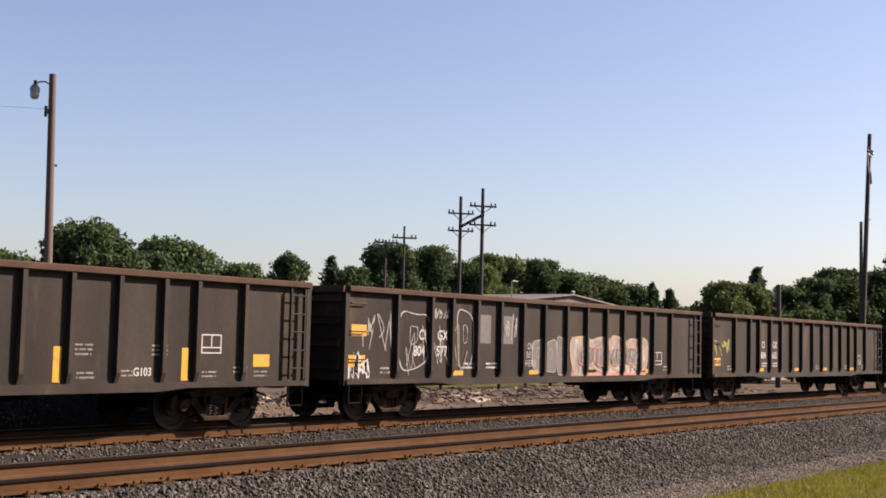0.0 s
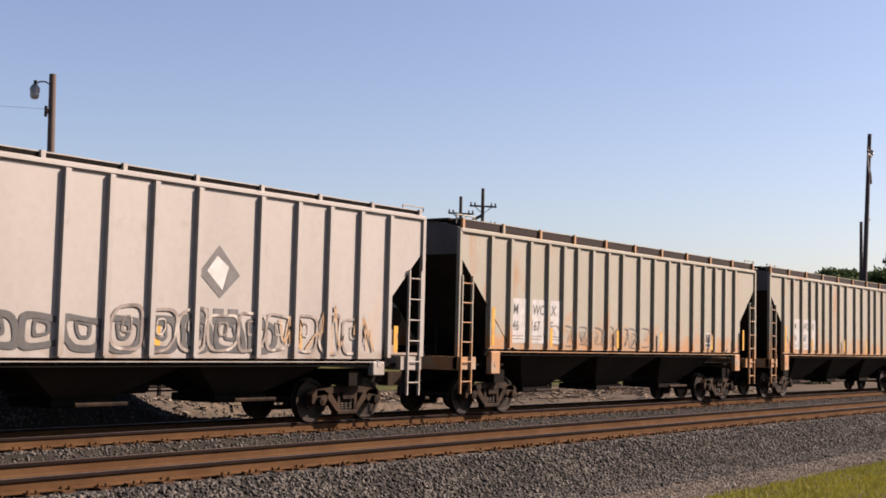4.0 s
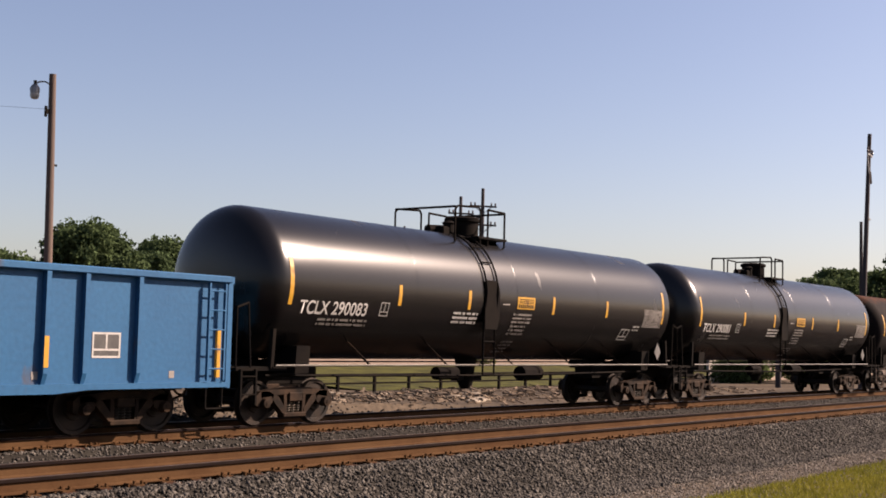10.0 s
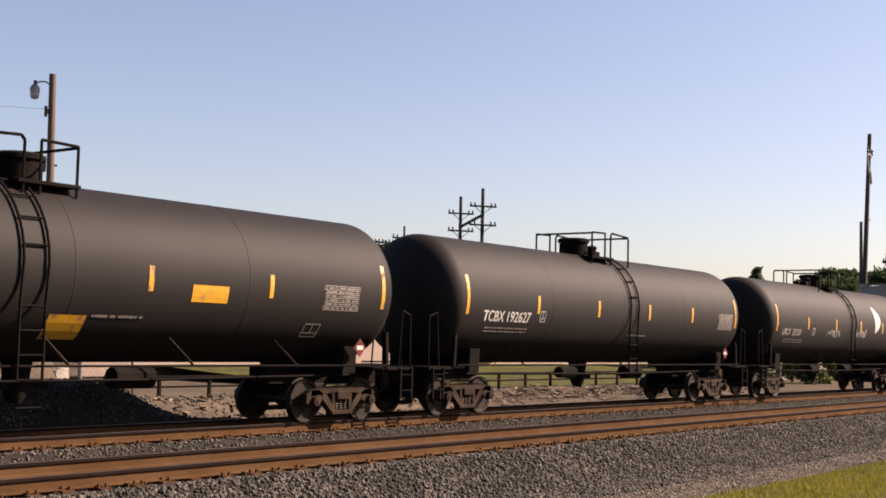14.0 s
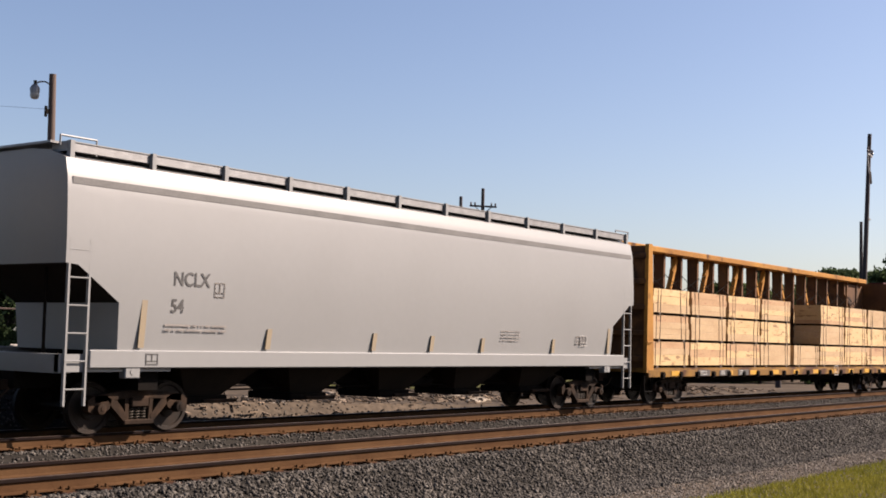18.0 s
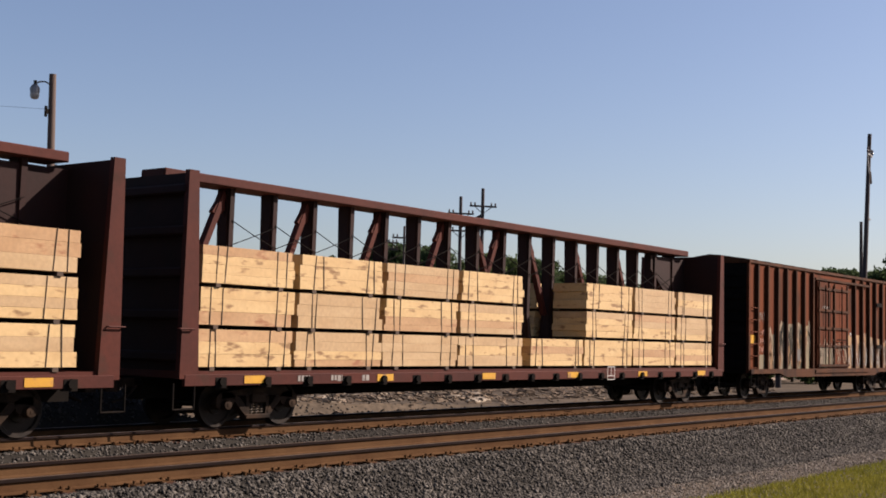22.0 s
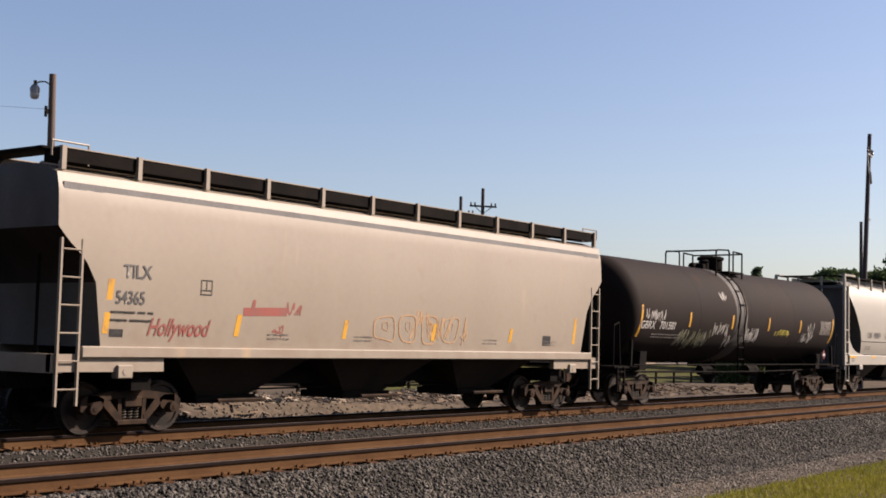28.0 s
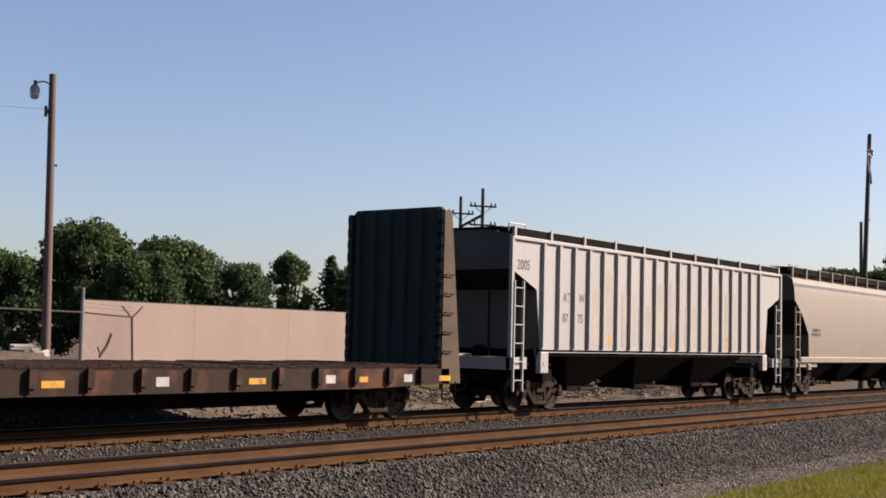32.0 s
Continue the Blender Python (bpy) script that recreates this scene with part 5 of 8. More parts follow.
    part("valve", G().box(*span(-1.5, -1.1), -0.25, 0.2, zt - 0.05, zt + 0.16, 0.03), M_BLACK, car)
    part("platform", G().box(*span(-1.0, 0.25), -1.0, -0.45, zt - 0.14, zt - 0.08), trim, car)
    h = zt + 0.60
    for yy in (-0.95, 0.95):
        part("handrail", G().path([(at(-1.95), yy, zt - 0.3), (at(-1.95), yy, h - 0.08), (at(-1.86), yy, h), (at(-0.95), yy, h + 0.05), (at(-0.88), yy, h - 0.03), (at(-0.88), yy, zt - 0.3)], 0.028, 6), trim, car)
        part("handrail", G().path([(at(-0.55), yy, zt - 0.3), (at(-0.55), yy, h + 0.02), (at(0.2), yy, h), (at(0.2), yy, zt - 0.3)], 0.028, 6), trim, car)
    for xx in (at(-1.95), at(0.2)):
        part("handrail", G().path([(xx, -0.95, h - 0.02), (xx, 0.95, h - 0.02)], 0.028, 6), trim, car)
    if belly == 0:
        pad = [(lx - 0.27, 2.10), (lx + 0.24, 2.10), (lx + 0.34, 2.35), (lx + 0.36, 3.00), (lx + 0.28, 3.24), (lx + 0.20, 3.28), (lx - 0.27, 3.28)]
        part("ladder_pad", G().prism(pad, "y", -R - 0.028, -R - 0.012), M_BLACK, car, "black plate behind the ladder")
    part("bottom_outlet", G().lathe([(-0.75, 0.12), (-0.6, 0.2), (-0.2, 0.25), (0.1, 0.3)], "z", (0, 0, zc - R), 14).box(-0.5, 0.6, -0.1, 0.1, 0.78, 0.9), M_BLACK, car, smooth=40)
    part("brake_cylinder", G().tube((-2.2, -0.7, 1.0), (-1.4, -0.7, 1.0), 0.16, 10), M_BLACK, car)
    part("air_reservoir", G().tube((1.5, -0.7, 0.98), (2.4, -0.7, 0.98), 0.2, 10), M_BLACK, car)
    part("brake_pipe", G().path([(-a, -0.9, 1.0), (-1, -0.95, 0.95), (2, -0.95, 0.95), (a, -0.9, 1.0)], 0.03, 5), M_BLACK, car)
    for i, k in enumerate(tapes):
        end = i in (0, len(tapes) - 1)
        tank_tape(car, -a + 2 * a * k - 0.06, (2.45 if end else 2.55) - drop * (1.0 if end else 0.35), 0.11, 0.95 if end else 0.46)
    return car, a


def tank_word(text, h, car, x, z, colour="white", wide=1.0):
    return on_tank(word(text, h, car, x, z, 0.0, colour, wide))


def tank_bars(car, x, z, w, rows, colour="pale", seed=1, h=0.05):
    return on_tank(bars(car, x, z, 0.0, w, rows, colour, h, seed=seed))


def tank_table(car, x, z, w, h):
    """A ruled table of small white print."""
    g = G()
    for i in range(7):
        zz = z + h * i / 6
        g.box(x, x + w, -0.002, 0, zz - 0.008, zz + 0.008)
    for k in (0, 0.3, 0.55, 0.8, 1.0):
        g.box(x + w * k - 0.008, x + w * k + 0.008, -0.003, -0.001, z, z + h)
    on_tank(part("data_table", g, M_PALE, car, "white ruled data table"))
    on_tank(bars(car, x + 0.04, z + h - 0.025, 0.0, w - 0.08, 6, "pale", 0.042, h / 6 - 0.042, seed=17))


def tank_panel(car, x, z, w, h, material, name="panel_label", label=""):
    g = G()
    zs = np.linspace(z, z + h, 4)
    for p, q in zip(zs, zs[1:]):
        g.add([(x, tank_y(p) - 0.003, p), (x + w, tank_y(p) - 0.003, p), (x + w, tank_y(q) - 0.003, q), (x, tank_y(q) - 0.003, q)], [(0, 1, 2, 3)])
    return part(name, g, material, car, label)


# ---- boxcar ----
def boxcar(u0, u1, label, paint, roof_paint, door_paint, bar_paint, ribs_left, ribs_right, door, eave=4.80, zb=0.92):
    car, a = new_car("boxcar", label, u0, u1)
    y = 1.45
    under_gear(car, a, (0.75, 1.05))
    part("body", G().box(-a, a, -y, y, zb, eave), paint, car)
    # Oxide red car: its ends' shade is put in as black sheet and ribs.
    end_paint = M_BLACK if paint is P_BOX else roof_paint
    if paint is P_BOX:
        for e in (-1, 1):
            part("end_sheet", G().box(*sorted((e * a, e * (a + 0.006))), -y + 0.02, y - 0.02, zb, eave - 0.03), M_BLACK, car, "black sheet holding the shade of the end")
    roof = G()
    roof.prism([(-y - 0.06, eave - 0.02), (-y - 0.05, eave + 0.08), (0, eave + 0.30), (y + 0.05, eave + 0.08), (y + 0.06, eave - 0.02)], "x", -a - 0.05, a + 0.05)
    r = part("roof", roof, roof_paint, car)
    n = 14
    for i in range(n):
        x = -a + (i + 0.5) * 2 * a / n
        part("roof_rib", G().prism([(-y - 0.065, eave + 0.03), (-y - 0.055, eave + 0.10), (0, eave + 0.325), (y + 0.055, eave + 0.10), (y + 0.065, eave + 0.03)], "x", x - 0.05, x + 0.05), roof_paint, r)
    rib = shared(("boxrib", paint.name), lambda: G().loft([[(-0.06, -y, z), (-0.05, -y - 0.13, z), (0.05, -y - 0.13, z), (0.06, -y, z)] for z in (zb + 0.12, eave - 0.06)]).mesh("rib", roof_paint))
    for k in list(ribs_left) + list(ribs_right):
        part("rib", rib, None, car, at=(-a + 2 * a * k, 0, 0))
    for s in (-1, 1):
        part("side_sill", G().prism([(-a, zb + 0.14), (-a, zb - 0.02), (-a + 2.6, zb - 0.02), (-a + 3.2, zb - 0.16), (a - 3.2, zb - 0.16), (a - 2.6, zb - 0.02), (a, zb - 0.02), (a, zb + 0.14)], "y", s * y - 0.06 - (0.06 if s < 0 else -0.06), s * y + 0.06 + (0.06 if s > 0 else -0.06)), roof_paint, car)
    for e in (-1, 1):
        for k in range(9):
            part("end_rib", G().prism([(-y + 0.08, zb + 0.2 + k * 0.40), (y - 0.08, zb + 0.2 + k * 0.40), (y - 0.12, zb + 0.40 + k * 0.40), (-y + 0.12, zb + 0.40 + k * 0.40)], "x", e * a, e * (a + 0.07)), end_paint, car)
        part("corner_post", G().box(e * a - 0.07, e * a + 0.07, -y - 0.05, -y + 0.05, zb, eave), paint, car)
    d0, d1 = (-a + 2 * a * k for k in door)
    yd = -y - 0.10
    dr = part("door", G().box(d0, d1, yd, -y, zb + 0.15, eave - 0.32, 0.02), door_paint, car, "rusty sliding door with bars")
    w, zt = d1 - d0, eave - 0.32
    for k in (0.0, 0.24, 0.46, 0.68, 0.95):
        part("door_bar", G().box(d0 + 0.03, d1 - 0.03, yd - 0.05, yd, zb + 0.22 + (zt - zb - 0.4) * k, zb + 0.31 + (zt - zb - 0.4) * k), bar_paint, dr)
    for k in (0.04, 0.34, 0.52, 0.94):
        part("door_post", G().box(d0 + w * k - 0.04, d0 + w * k + 0.04, yd - 0.045, yd, zb + 0.2, zt - 0.04), bar_paint, dr)
    for x in (d0 + w * 0.2, d0 + w * 0.43, d0 + w * 0.72):
        part("lock_rod", G().tube((x, yd - 0.07, zb + 0.3), (x, yd - 0.07, zt - 0.15), 0.022, 5), M_BLACK, dr)
    part("door_handle", G().path([(d0 + w * 0.6, yd - 0.02, 2.2), (d0 + w * 0.6, yd - 0.1, 2.2), (d0 + w * 0.85, yd - 0.1, 2.2), (d0 + w * 0.85, yd - 0.02, 2.2)], 0.02, 5), M_BLACK, dr)
    part("door_track", G().box(d0 - 0.3, min(a - 0.4, d1 + 2.4), -y - 0.15, -y - 0.04, eave - 0.30, eave - 0.22), bar_paint, car)
    part("door_track", G().box(d0 - 0.3, min(a - 0.4, d1 + 2.4), -y - 0.16, -y - 0.02, zb - 0.02, zb + 0.10), bar_paint, car)
    for x in (-a + 2 * a * 0.84,):
        for z in (1.9, 3.7):
            part("lift_bracket", G().box(x - 0.35, x + 0.35, -y - 0.16, -y - 0.10, z, z + 0.16), M_BLACK, car)
    for e in (-1, 1):
        x = -a + 0.10 if e < 0 else a - 0.62
        for k in range(6):
            grab(car, x, -y - 0.03, zb + 0.18 + k * 0.42, 0.5, paint)
        stirrup(car, x, -y - 0.06, 0.45, zb, M_BLACK, 0.5)
    return car, a, -y - 0.004


# ---- centre-beam flat with lumber ----
M_LUMBER = mat("fresh pale lumber", (0.3918, 0.2719, 0.1253), (0.3381, 0.2186, 0.0921), 0.9, rough=0.75, fine=0.10, bump=0.12, streak=3.0, rust=(0.17, 0.095, 0.042), amount=0.30, rust_scale=2.6)
M_LUMBER2 = mat("greyer lumber", (0.3193, 0.2210, 0.1158), (0.2624, 0.1672, 0.0788), 0.9, rough=0.8, fine=0.12, streak=3.0)
M_LUMBER3 = mat("orange-tinged lumber", (0.3068, 0.1892, 0.0921), (0.2454, 0.1381, 0.0614), 0.9, rough=0.8, fine=0.12, streak=3.0, rust=(0.20, 0.085, 0.040), amount=0.2, rust_scale=2.0)
M_STRAP = mat("dull brown banding strap", (0.1577, 0.1037, 0.0581), rough=0.6)
M_DUNNAGE = mat("dark wooden bearers", (0.0526, 0.0310, 0.0191), (0.0334, 0.0215, 0.0144), 3.0, rough=0.9)


def centre_beam(u0, u1, label, paint, deck_paint, inner, top=4.82):
    car, a = new_car("centre_beam_flat_car", label, u0, u1)
    y = 1.42
    under_gear(car, a, (0.55, 1.0), inset=2.3)
    part("deck", G().box(-a, a, -y, y, 0.98, 1.12), deck_paint, car)
    part("side_sill", G().box(-a, a, -y - 0.07, -y + 0.02, 0.84, 1.06, 0.01), deck_paint, car)
    part("side_sill", G().box(-a, a, y - 0.02, y + 0.07, 0.84, 1.06, 0.01), deck_paint, car)
    winch = shared("winch", lambda: G().tube((0, -1.56, 0.92), (0, -1.40, 0.92), 0.085, 8).box(-0.14, 0.14, -1.50, -1.40, 0.80, 1.0).mesh("strap_winch", M_BLACK))
    nw = 19
    for i in range(nw):
        part("strap_winch", winch, None, car, at=(-a + 0.9 + (2 * a - 1.8) * i / (nw - 1), 0, 0))
    part("top_chord", G().box(-a + 0.3, a - 0.3, -0.36, 0.36, top, top + 0.19, 0.02), paint, car)
    np_ = 18
    for i in range(1, np_):
        x = -a + 1.0 + (2 * a - 2.1) * i / (np_ - 1)
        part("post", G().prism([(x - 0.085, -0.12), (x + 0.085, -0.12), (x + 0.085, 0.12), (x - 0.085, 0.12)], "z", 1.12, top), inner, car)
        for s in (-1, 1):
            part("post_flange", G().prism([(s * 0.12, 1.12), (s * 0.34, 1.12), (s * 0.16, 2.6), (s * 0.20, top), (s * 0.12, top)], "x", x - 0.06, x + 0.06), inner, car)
        if i in (1, 3, 5, 7, 8, 9, 10, 12, 14, 16):
            d = 1 if i < 8 or i == 9 else -1
            part("diagonal", G().beam((x - d * 0.1, 0, top - 0.1), (x - d * 1.05, 0, 2.6), 0.16, 0.13), paint, car)
            part("gusset_plate", G().prism([(x - d * 0.08, top), (x - d * 0.42, top - 0.5), (x - d * 0.30, top - 0.62), (x - d * 0.08, top - 0.45)], "y", -0.06, 0.06), paint, car)
        if i < np_ - 1:
            x2 = -a + 1.0 + (2 * a - 2.1) * (i + 1) / (np_ - 1)
            part("tie_cable", G().path([(x, -0.2, 4.16), ((x + x2) / 2, -0.2, 3.90), (x2, -0.2, 3.68)], 0.011, 4), M_BLACK, car)
            part("tie_cable", G().path([(x, -0.22, 3.66), ((x + x2) / 2, -0.22, 3.88), (x2, -0.22, 4.12)], 0.011, 4), M_BLACK, car)
    for e in (-1, 1):
        bx0, bx1 = sorted((e * (a - 0.06), e * (a - 0.16)))
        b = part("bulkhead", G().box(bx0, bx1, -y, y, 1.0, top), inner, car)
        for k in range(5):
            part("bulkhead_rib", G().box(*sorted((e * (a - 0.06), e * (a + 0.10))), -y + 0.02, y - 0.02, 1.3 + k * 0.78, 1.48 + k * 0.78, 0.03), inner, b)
        for s in (-1, 1):
            part("bulkhead_post", G().prism([(e * (a + 0.12), 0.98), (e * (a - 0.34), 0.98), (e * (a - 0.18), top + 0.04), (e * (a + 0.06), top + 0.04)], "y", s * y - 0.06, s * y + 0.06), paint, b)
        if e > 0:
            part("gusset_plate", G().prism([(e * (a - 0.1), top - 0.1), (e * (a - 2.6), top - 0.1), (e * (a - 2.6), top - 0.55), (e * (a - 1.2), 3.3), (e * (a - 0.1), 2.6)], "y", -0.14, -0.08), inner, b)
        part("grab_iron", G().path([(e * (a - 0.3), -0.3, top), (e * (a - 0.3), -0.3, top + 0.1), (e * (a - 0.9), -0.3, top + 0.1), (e * (a - 0.9), -0.3, top)], 0.018, 5), paint, b)
        stirrup(car, e * a - 0.25, -y - 0.05, 0.42, 0.9, M_BLACK, 0.5)
        grab(car, e * a - 0.2, -y - 0.05, 1.9, 0.35, paint)
    return car, a, -y - 0.074


def lumber_pack(u, z, length, height, seed, material=None, side=-1):
    """One strapped pack of lumber on bearers; it rides on the car at train place u (its near end)."""
    rng = random.Random(seed)
    t = thing("lumber_pack", "strapped pack of pale sawn lumber on dark bearers", "lumber", "lumber packs on the flat cars")
    LOADS.append((t, u))
    y0, y1 = (-1.40, -0.30) if side < 0 else (0.30, 1.40)
    m = material or (M_LUMBER if rng.random() < 0.75 else M_LUMBER2)
    gap = 0.075
    zz, lh = z + gap, height - gap
    cuts = rng.choice(((0, 0.25, 0.5, 0.75, 1), (0, 0.36, 0.7, 1), (0, 0.34, 0.67, 1), (0, 0.2, 0.45, 0.72, 1)))
    for p, q in zip(cuts, cuts[1:]):
        j0, j1 = rng.uniform(-0.05, 0.03), rng.uniform(-0.07, 0.05)
        pick = rng.random()
        part("board_layer", G().box(j0 + 0.02, length - 0.02 + j1, y0 + rng.uniform(-0.005, 0.005), y1, zz + p * lh + 0.001, zz + q * lh - 0.001, 0.0025), m if pick < 0.6 else M_LUMBER2 if pick < 0.85 else M_LUMBER3, t)
    for k in (0.16, 0.84):
        part("bearer", G().box(length * k - 0.06, length * k + 0.06, y0 - rng.uniform(0.0, 0.05), y1, z, z + gap), M_DUNNAGE, t)
    for k in (0.12 + rng.uniform(-0.03, 0.03), 0.22 + rng.uniform(-0.04, 0.04), 0.80 + rng.uniform(-0.05, 0.05), 0.90) if side < 0 else ():
        x = length * k + rng.uniform(-0.05, 0.05)
        lean = rng.uniform(-0.06, 0.06)
        w = rng.choice((0.003, 0.004, 0.006))
        part("strap", G().prism([(x - w, z + gap), (x + w, z + gap), (x + lean + w, z + height + 0.003), (x + lean - w, z + height + 0.003)], "y", y0 - 0.014, y0 + 0.05), M_STRAP, t)


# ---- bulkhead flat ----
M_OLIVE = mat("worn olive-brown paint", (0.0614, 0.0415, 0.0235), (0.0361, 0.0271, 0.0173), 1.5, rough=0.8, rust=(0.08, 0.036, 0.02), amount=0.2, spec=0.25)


def bulkhead_flat(u0, u1, label, paint, wall_paint):
    car, a = new_car("bulkhead_flat_car", label, u0, u1)
    y = 1.45
    under_gear(car, a, (0.48, 1.0))
    part("fish_belly_sill", G().prism([(-a + 3.4, 0.75), (-a + 4.6, 0.36), (a - 4.6, 0.36), (a - 3.4, 0.75)], "y", -0.5, 0.5), M_BLACK, car)
    planks = mat("weathered deck planks", (0.020, 0.012, 0.010), (0.032, 0.019, 0.015), 2.0, rough=0.95, spec=0.05)
    part("deck", G().box(-a, a, -y, y, 1.12, 1.20), planks, car)
    rng = random.Random(3)
    plank = G().box(0, 0.22, -y - 0.01, y, 1.17, 1.225).mesh("plank", planks)
    x = -a
    while x < a - 0.3:
        part("plank", plank, None, car, at=(x, 0, rng.uniform(0, 0.03)))
        x += 0.235
    for s in (-1, 1):
        lo, hi = sorted((s * (y - 0.02), s * (y + 0.06)))
        part("side_sill", G().prism([(-a, 1.14), (-a, 0.80), (-a + 3, 0.72), (a - 3, 0.72), (a, 0.80), (a, 1.14)], "y", lo, hi), paint, car)
        pocket = shared(("pocket", s), lambda: G().box(-0.07, 0.07, *sorted((s * (y + 0.06), s * (y + 0.16))), 0.86, 1.18).prism([(-0.07, 0.86), (0.07, 0.86), (-0.02, 0.76)], "y", *sorted((s * (y + 0.06), s * (y + 0.12)))).mesh("stake_pocket", paint))
        for i in range(18):
            part("stake_pocket", pocket, None, car, at=(-a + 0.72 + 1.145 * i + (0.22 if i == 6 else 0), 0, 0))
    for e in (-1, 1):
        b = part("bulkhead", G().prism([(-y, 1.2), (y, 1.2), (y, 4.82), (y - 0.16, 4.97), (-y + 0.16, 4.97), (-y, 4.82)], "x", *sorted((e * (a - 0.1), e * (a - 0.22)))), wall_paint, car)
        for k in range(6):
            yy = -y + 0.25 + k * (2 * y - 0.5) / 5
            part("bulkhead_corrugation", G().prism([(e * (a - 0.22), yy - 0.12), (e * (a - 0.30), yy - 0.07), (e * (a - 0.30), yy + 0.07), (e * (a - 0.22), yy + 0.12)], "z", 1.25, 4.94), wall_paint, b)
        for s in (-1, 1):
            for k in range(12):
                part("bulkhead_stud", G().box(*sorted((e * (a - 0.305), e * (a - 0.37))), *sorted((s * (y + 0.03), s * (y - 0.12))), 1.32 + 0.3 * k, 1.52 + 0.3 * k, 0.02), wall_paint, b)
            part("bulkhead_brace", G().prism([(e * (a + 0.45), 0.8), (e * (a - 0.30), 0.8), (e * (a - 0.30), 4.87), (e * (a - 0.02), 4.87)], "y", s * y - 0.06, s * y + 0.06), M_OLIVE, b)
        for k in range(5):
            grab(car, e * a - 0.25, -y - 0.05, 1.55 + k * 0.45, 0.3, paint)
        stirrup(car, e * a - 0.25, -y - 0.05, 0.42, 0.85, M_BLACK, 0.5)
    return car, a, -y - 0.064
# ---- the train, front to back; figures are metres along it ----
P_GON = mat("faded black gondola paint", (0.0307, 0.0247, 0.0195), (0.0139, 0.0116, 0.0098), 0.8, rough=0.7, streak=0.3, spec=0.12, rust=(0.055, 0.038, 0.027), amount=0.2)
P_CHORD = mat("rust-brown top chord", (0.0549, 0.0315, 0.0201), (0.0359, 0.0215, 0.0148), 2.0, rough=0.8, spec=0.12)
P_REDGON = mat("red-brown gondola paint", (0.0516, 0.0181, 0.0118), (0.0237, 0.0103, 0.0078), 0.7, rough=0.75, streak=0.4, spec=0.12, rust=(0.022, 0.013, 0.010), amount=0.3, rust_scale=1.6)
P_REDRIB = mat("orange-red rib paint", (0.1438, 0.0401, 0.0149), (0.0741, 0.0261, 0.0131), 1.5, rough=0.75, streak=0.4, rust=(0.03, 0.017, 0.012), amount=0.2, spec=0.12)
P_BLUE = mat("bright blue gondola paint", (0.0108, 0.0754, 0.1630), (0.0091, 0.0639, 0.1429), 0.8, rough=0.55, spec=0.2, streak=0.4, rust=(0.0576, 0.0518, 0.0576), amount=0.08, rust_scale=2)
P_GREY = mat("light grey hopper paint", (0.1887, 0.1776, 0.1638), (0.1610, 0.1510, 0.1388), 0.6, rough=0.6, streak=0.25, fine=0.05, bump=0.05, rust=(0.1901, 0.1555, 0.1267), amount=0.15)
P_CHALK = mat("chalky white hopper paint", (0.2502, 0.2373, 0.2258), (0.2245, 0.2117, 0.2001), 0.6, rough=0.55, streak=0.25, fine=0.05, bump=0.05, rust=(0.25, 0.21, 0.18), amount=0.08)
P_IVORY = mat("ivory hopper paint", (0.2231, 0.2036, 0.1813), (0.1952, 0.1784, 0.1589), 0.6, rough=0.55, streak=0.25, fine=0.05, bump=0.05, rust=(0.24, 0.192, 0.152), amount=0.12, foot=(1.45, 2.3, 0.22, (0.14, 0.105, 0.075)))
P_TAN = mat("rust-stained grey hopper paint", (0.1820, 0.1689, 0.1325), (0.1529, 0.1384, 0.1056), 0.5, rough=0.65, fine=0.05, bump=0.05, streak=0.3, rust_scale=0.8, foot=(1.60, 2.60, 0.42, (0.225, 0.105, 0.034)), rust=(0.20, 0.10, 0.042), amount=0.2)
P_MILK = mat("milky cream hopper paint", (0.1972, 0.1841, 0.1565), (0.1793, 0.1662, 0.1404), 0.5, rough=0.55, streak=0.25, fine=0.03, bump=0.04, rust=(0.27, 0.20, 0.13), amount=0.07)
P_CREAM = mat("cream hopper paint", (0.2490, 0.2324, 0.1992), (0.2224, 0.2045, 0.1713), 0.5, rough=0.55, streak=0.25, rust=(0.2419, 0.1901, 0.1382), amount=0.10, foot=(1.45, 2.3, 0.16, (0.14, 0.105, 0.075)), fine=0.04, bump=0.05)
P_WHITE = mat("clean off-white hopper paint", (0.1586, 0.1614, 0.1591), (0.1486, 0.1507, 0.1482), 0.4, rough=0.45, fine=0.02, bump=0.03)
P_BEIGE = mat("sandy beige hopper paint", (0.1702, 0.1418, 0.1078), (0.1551, 0.1267, 0.0945), 0.5, rough=0.55, streak=0.2, fine=0.04, bump=0.05, rust=(0.2419, 0.1786, 0.1152), amount=0.10, foot=(1.45, 2.3, 0.20, (0.14, 0.105, 0.075)))
P_PINKGREY = mat("pinkish grey faded paint", (0.1892, 0.1656, 0.1535), (0.1463, 0.1228, 0.1128), 0.5, rough=0.7, fine=0.06, bump=0.06, streak=0.3, rust=(0.1728, 0.144, 0.1382), amount=0.3, foot=(1.45, 2.3, 0.25, (0.14, 0.105, 0.075)))
P_TANK = mat("glossy black tank paint", (0.0042, 0.0038, 0.0042), (0.0053, 0.0048, 0.0048), 0.5, fine=0.05, bump=0.015, streak=0.3, rust=(0.0288, 0.0259, 0.0259), rough=0.27, spec=0.34, amount=0.03)
P_TANKDULL = mat("dull dark brown-black tank paint", (0.0079, 0.0063, 0.0061), (0.0058, 0.0046, 0.0044), 0.6, fine=0.06, bump=0.04, streak=0.3, rough=0.68, spec=0.16)
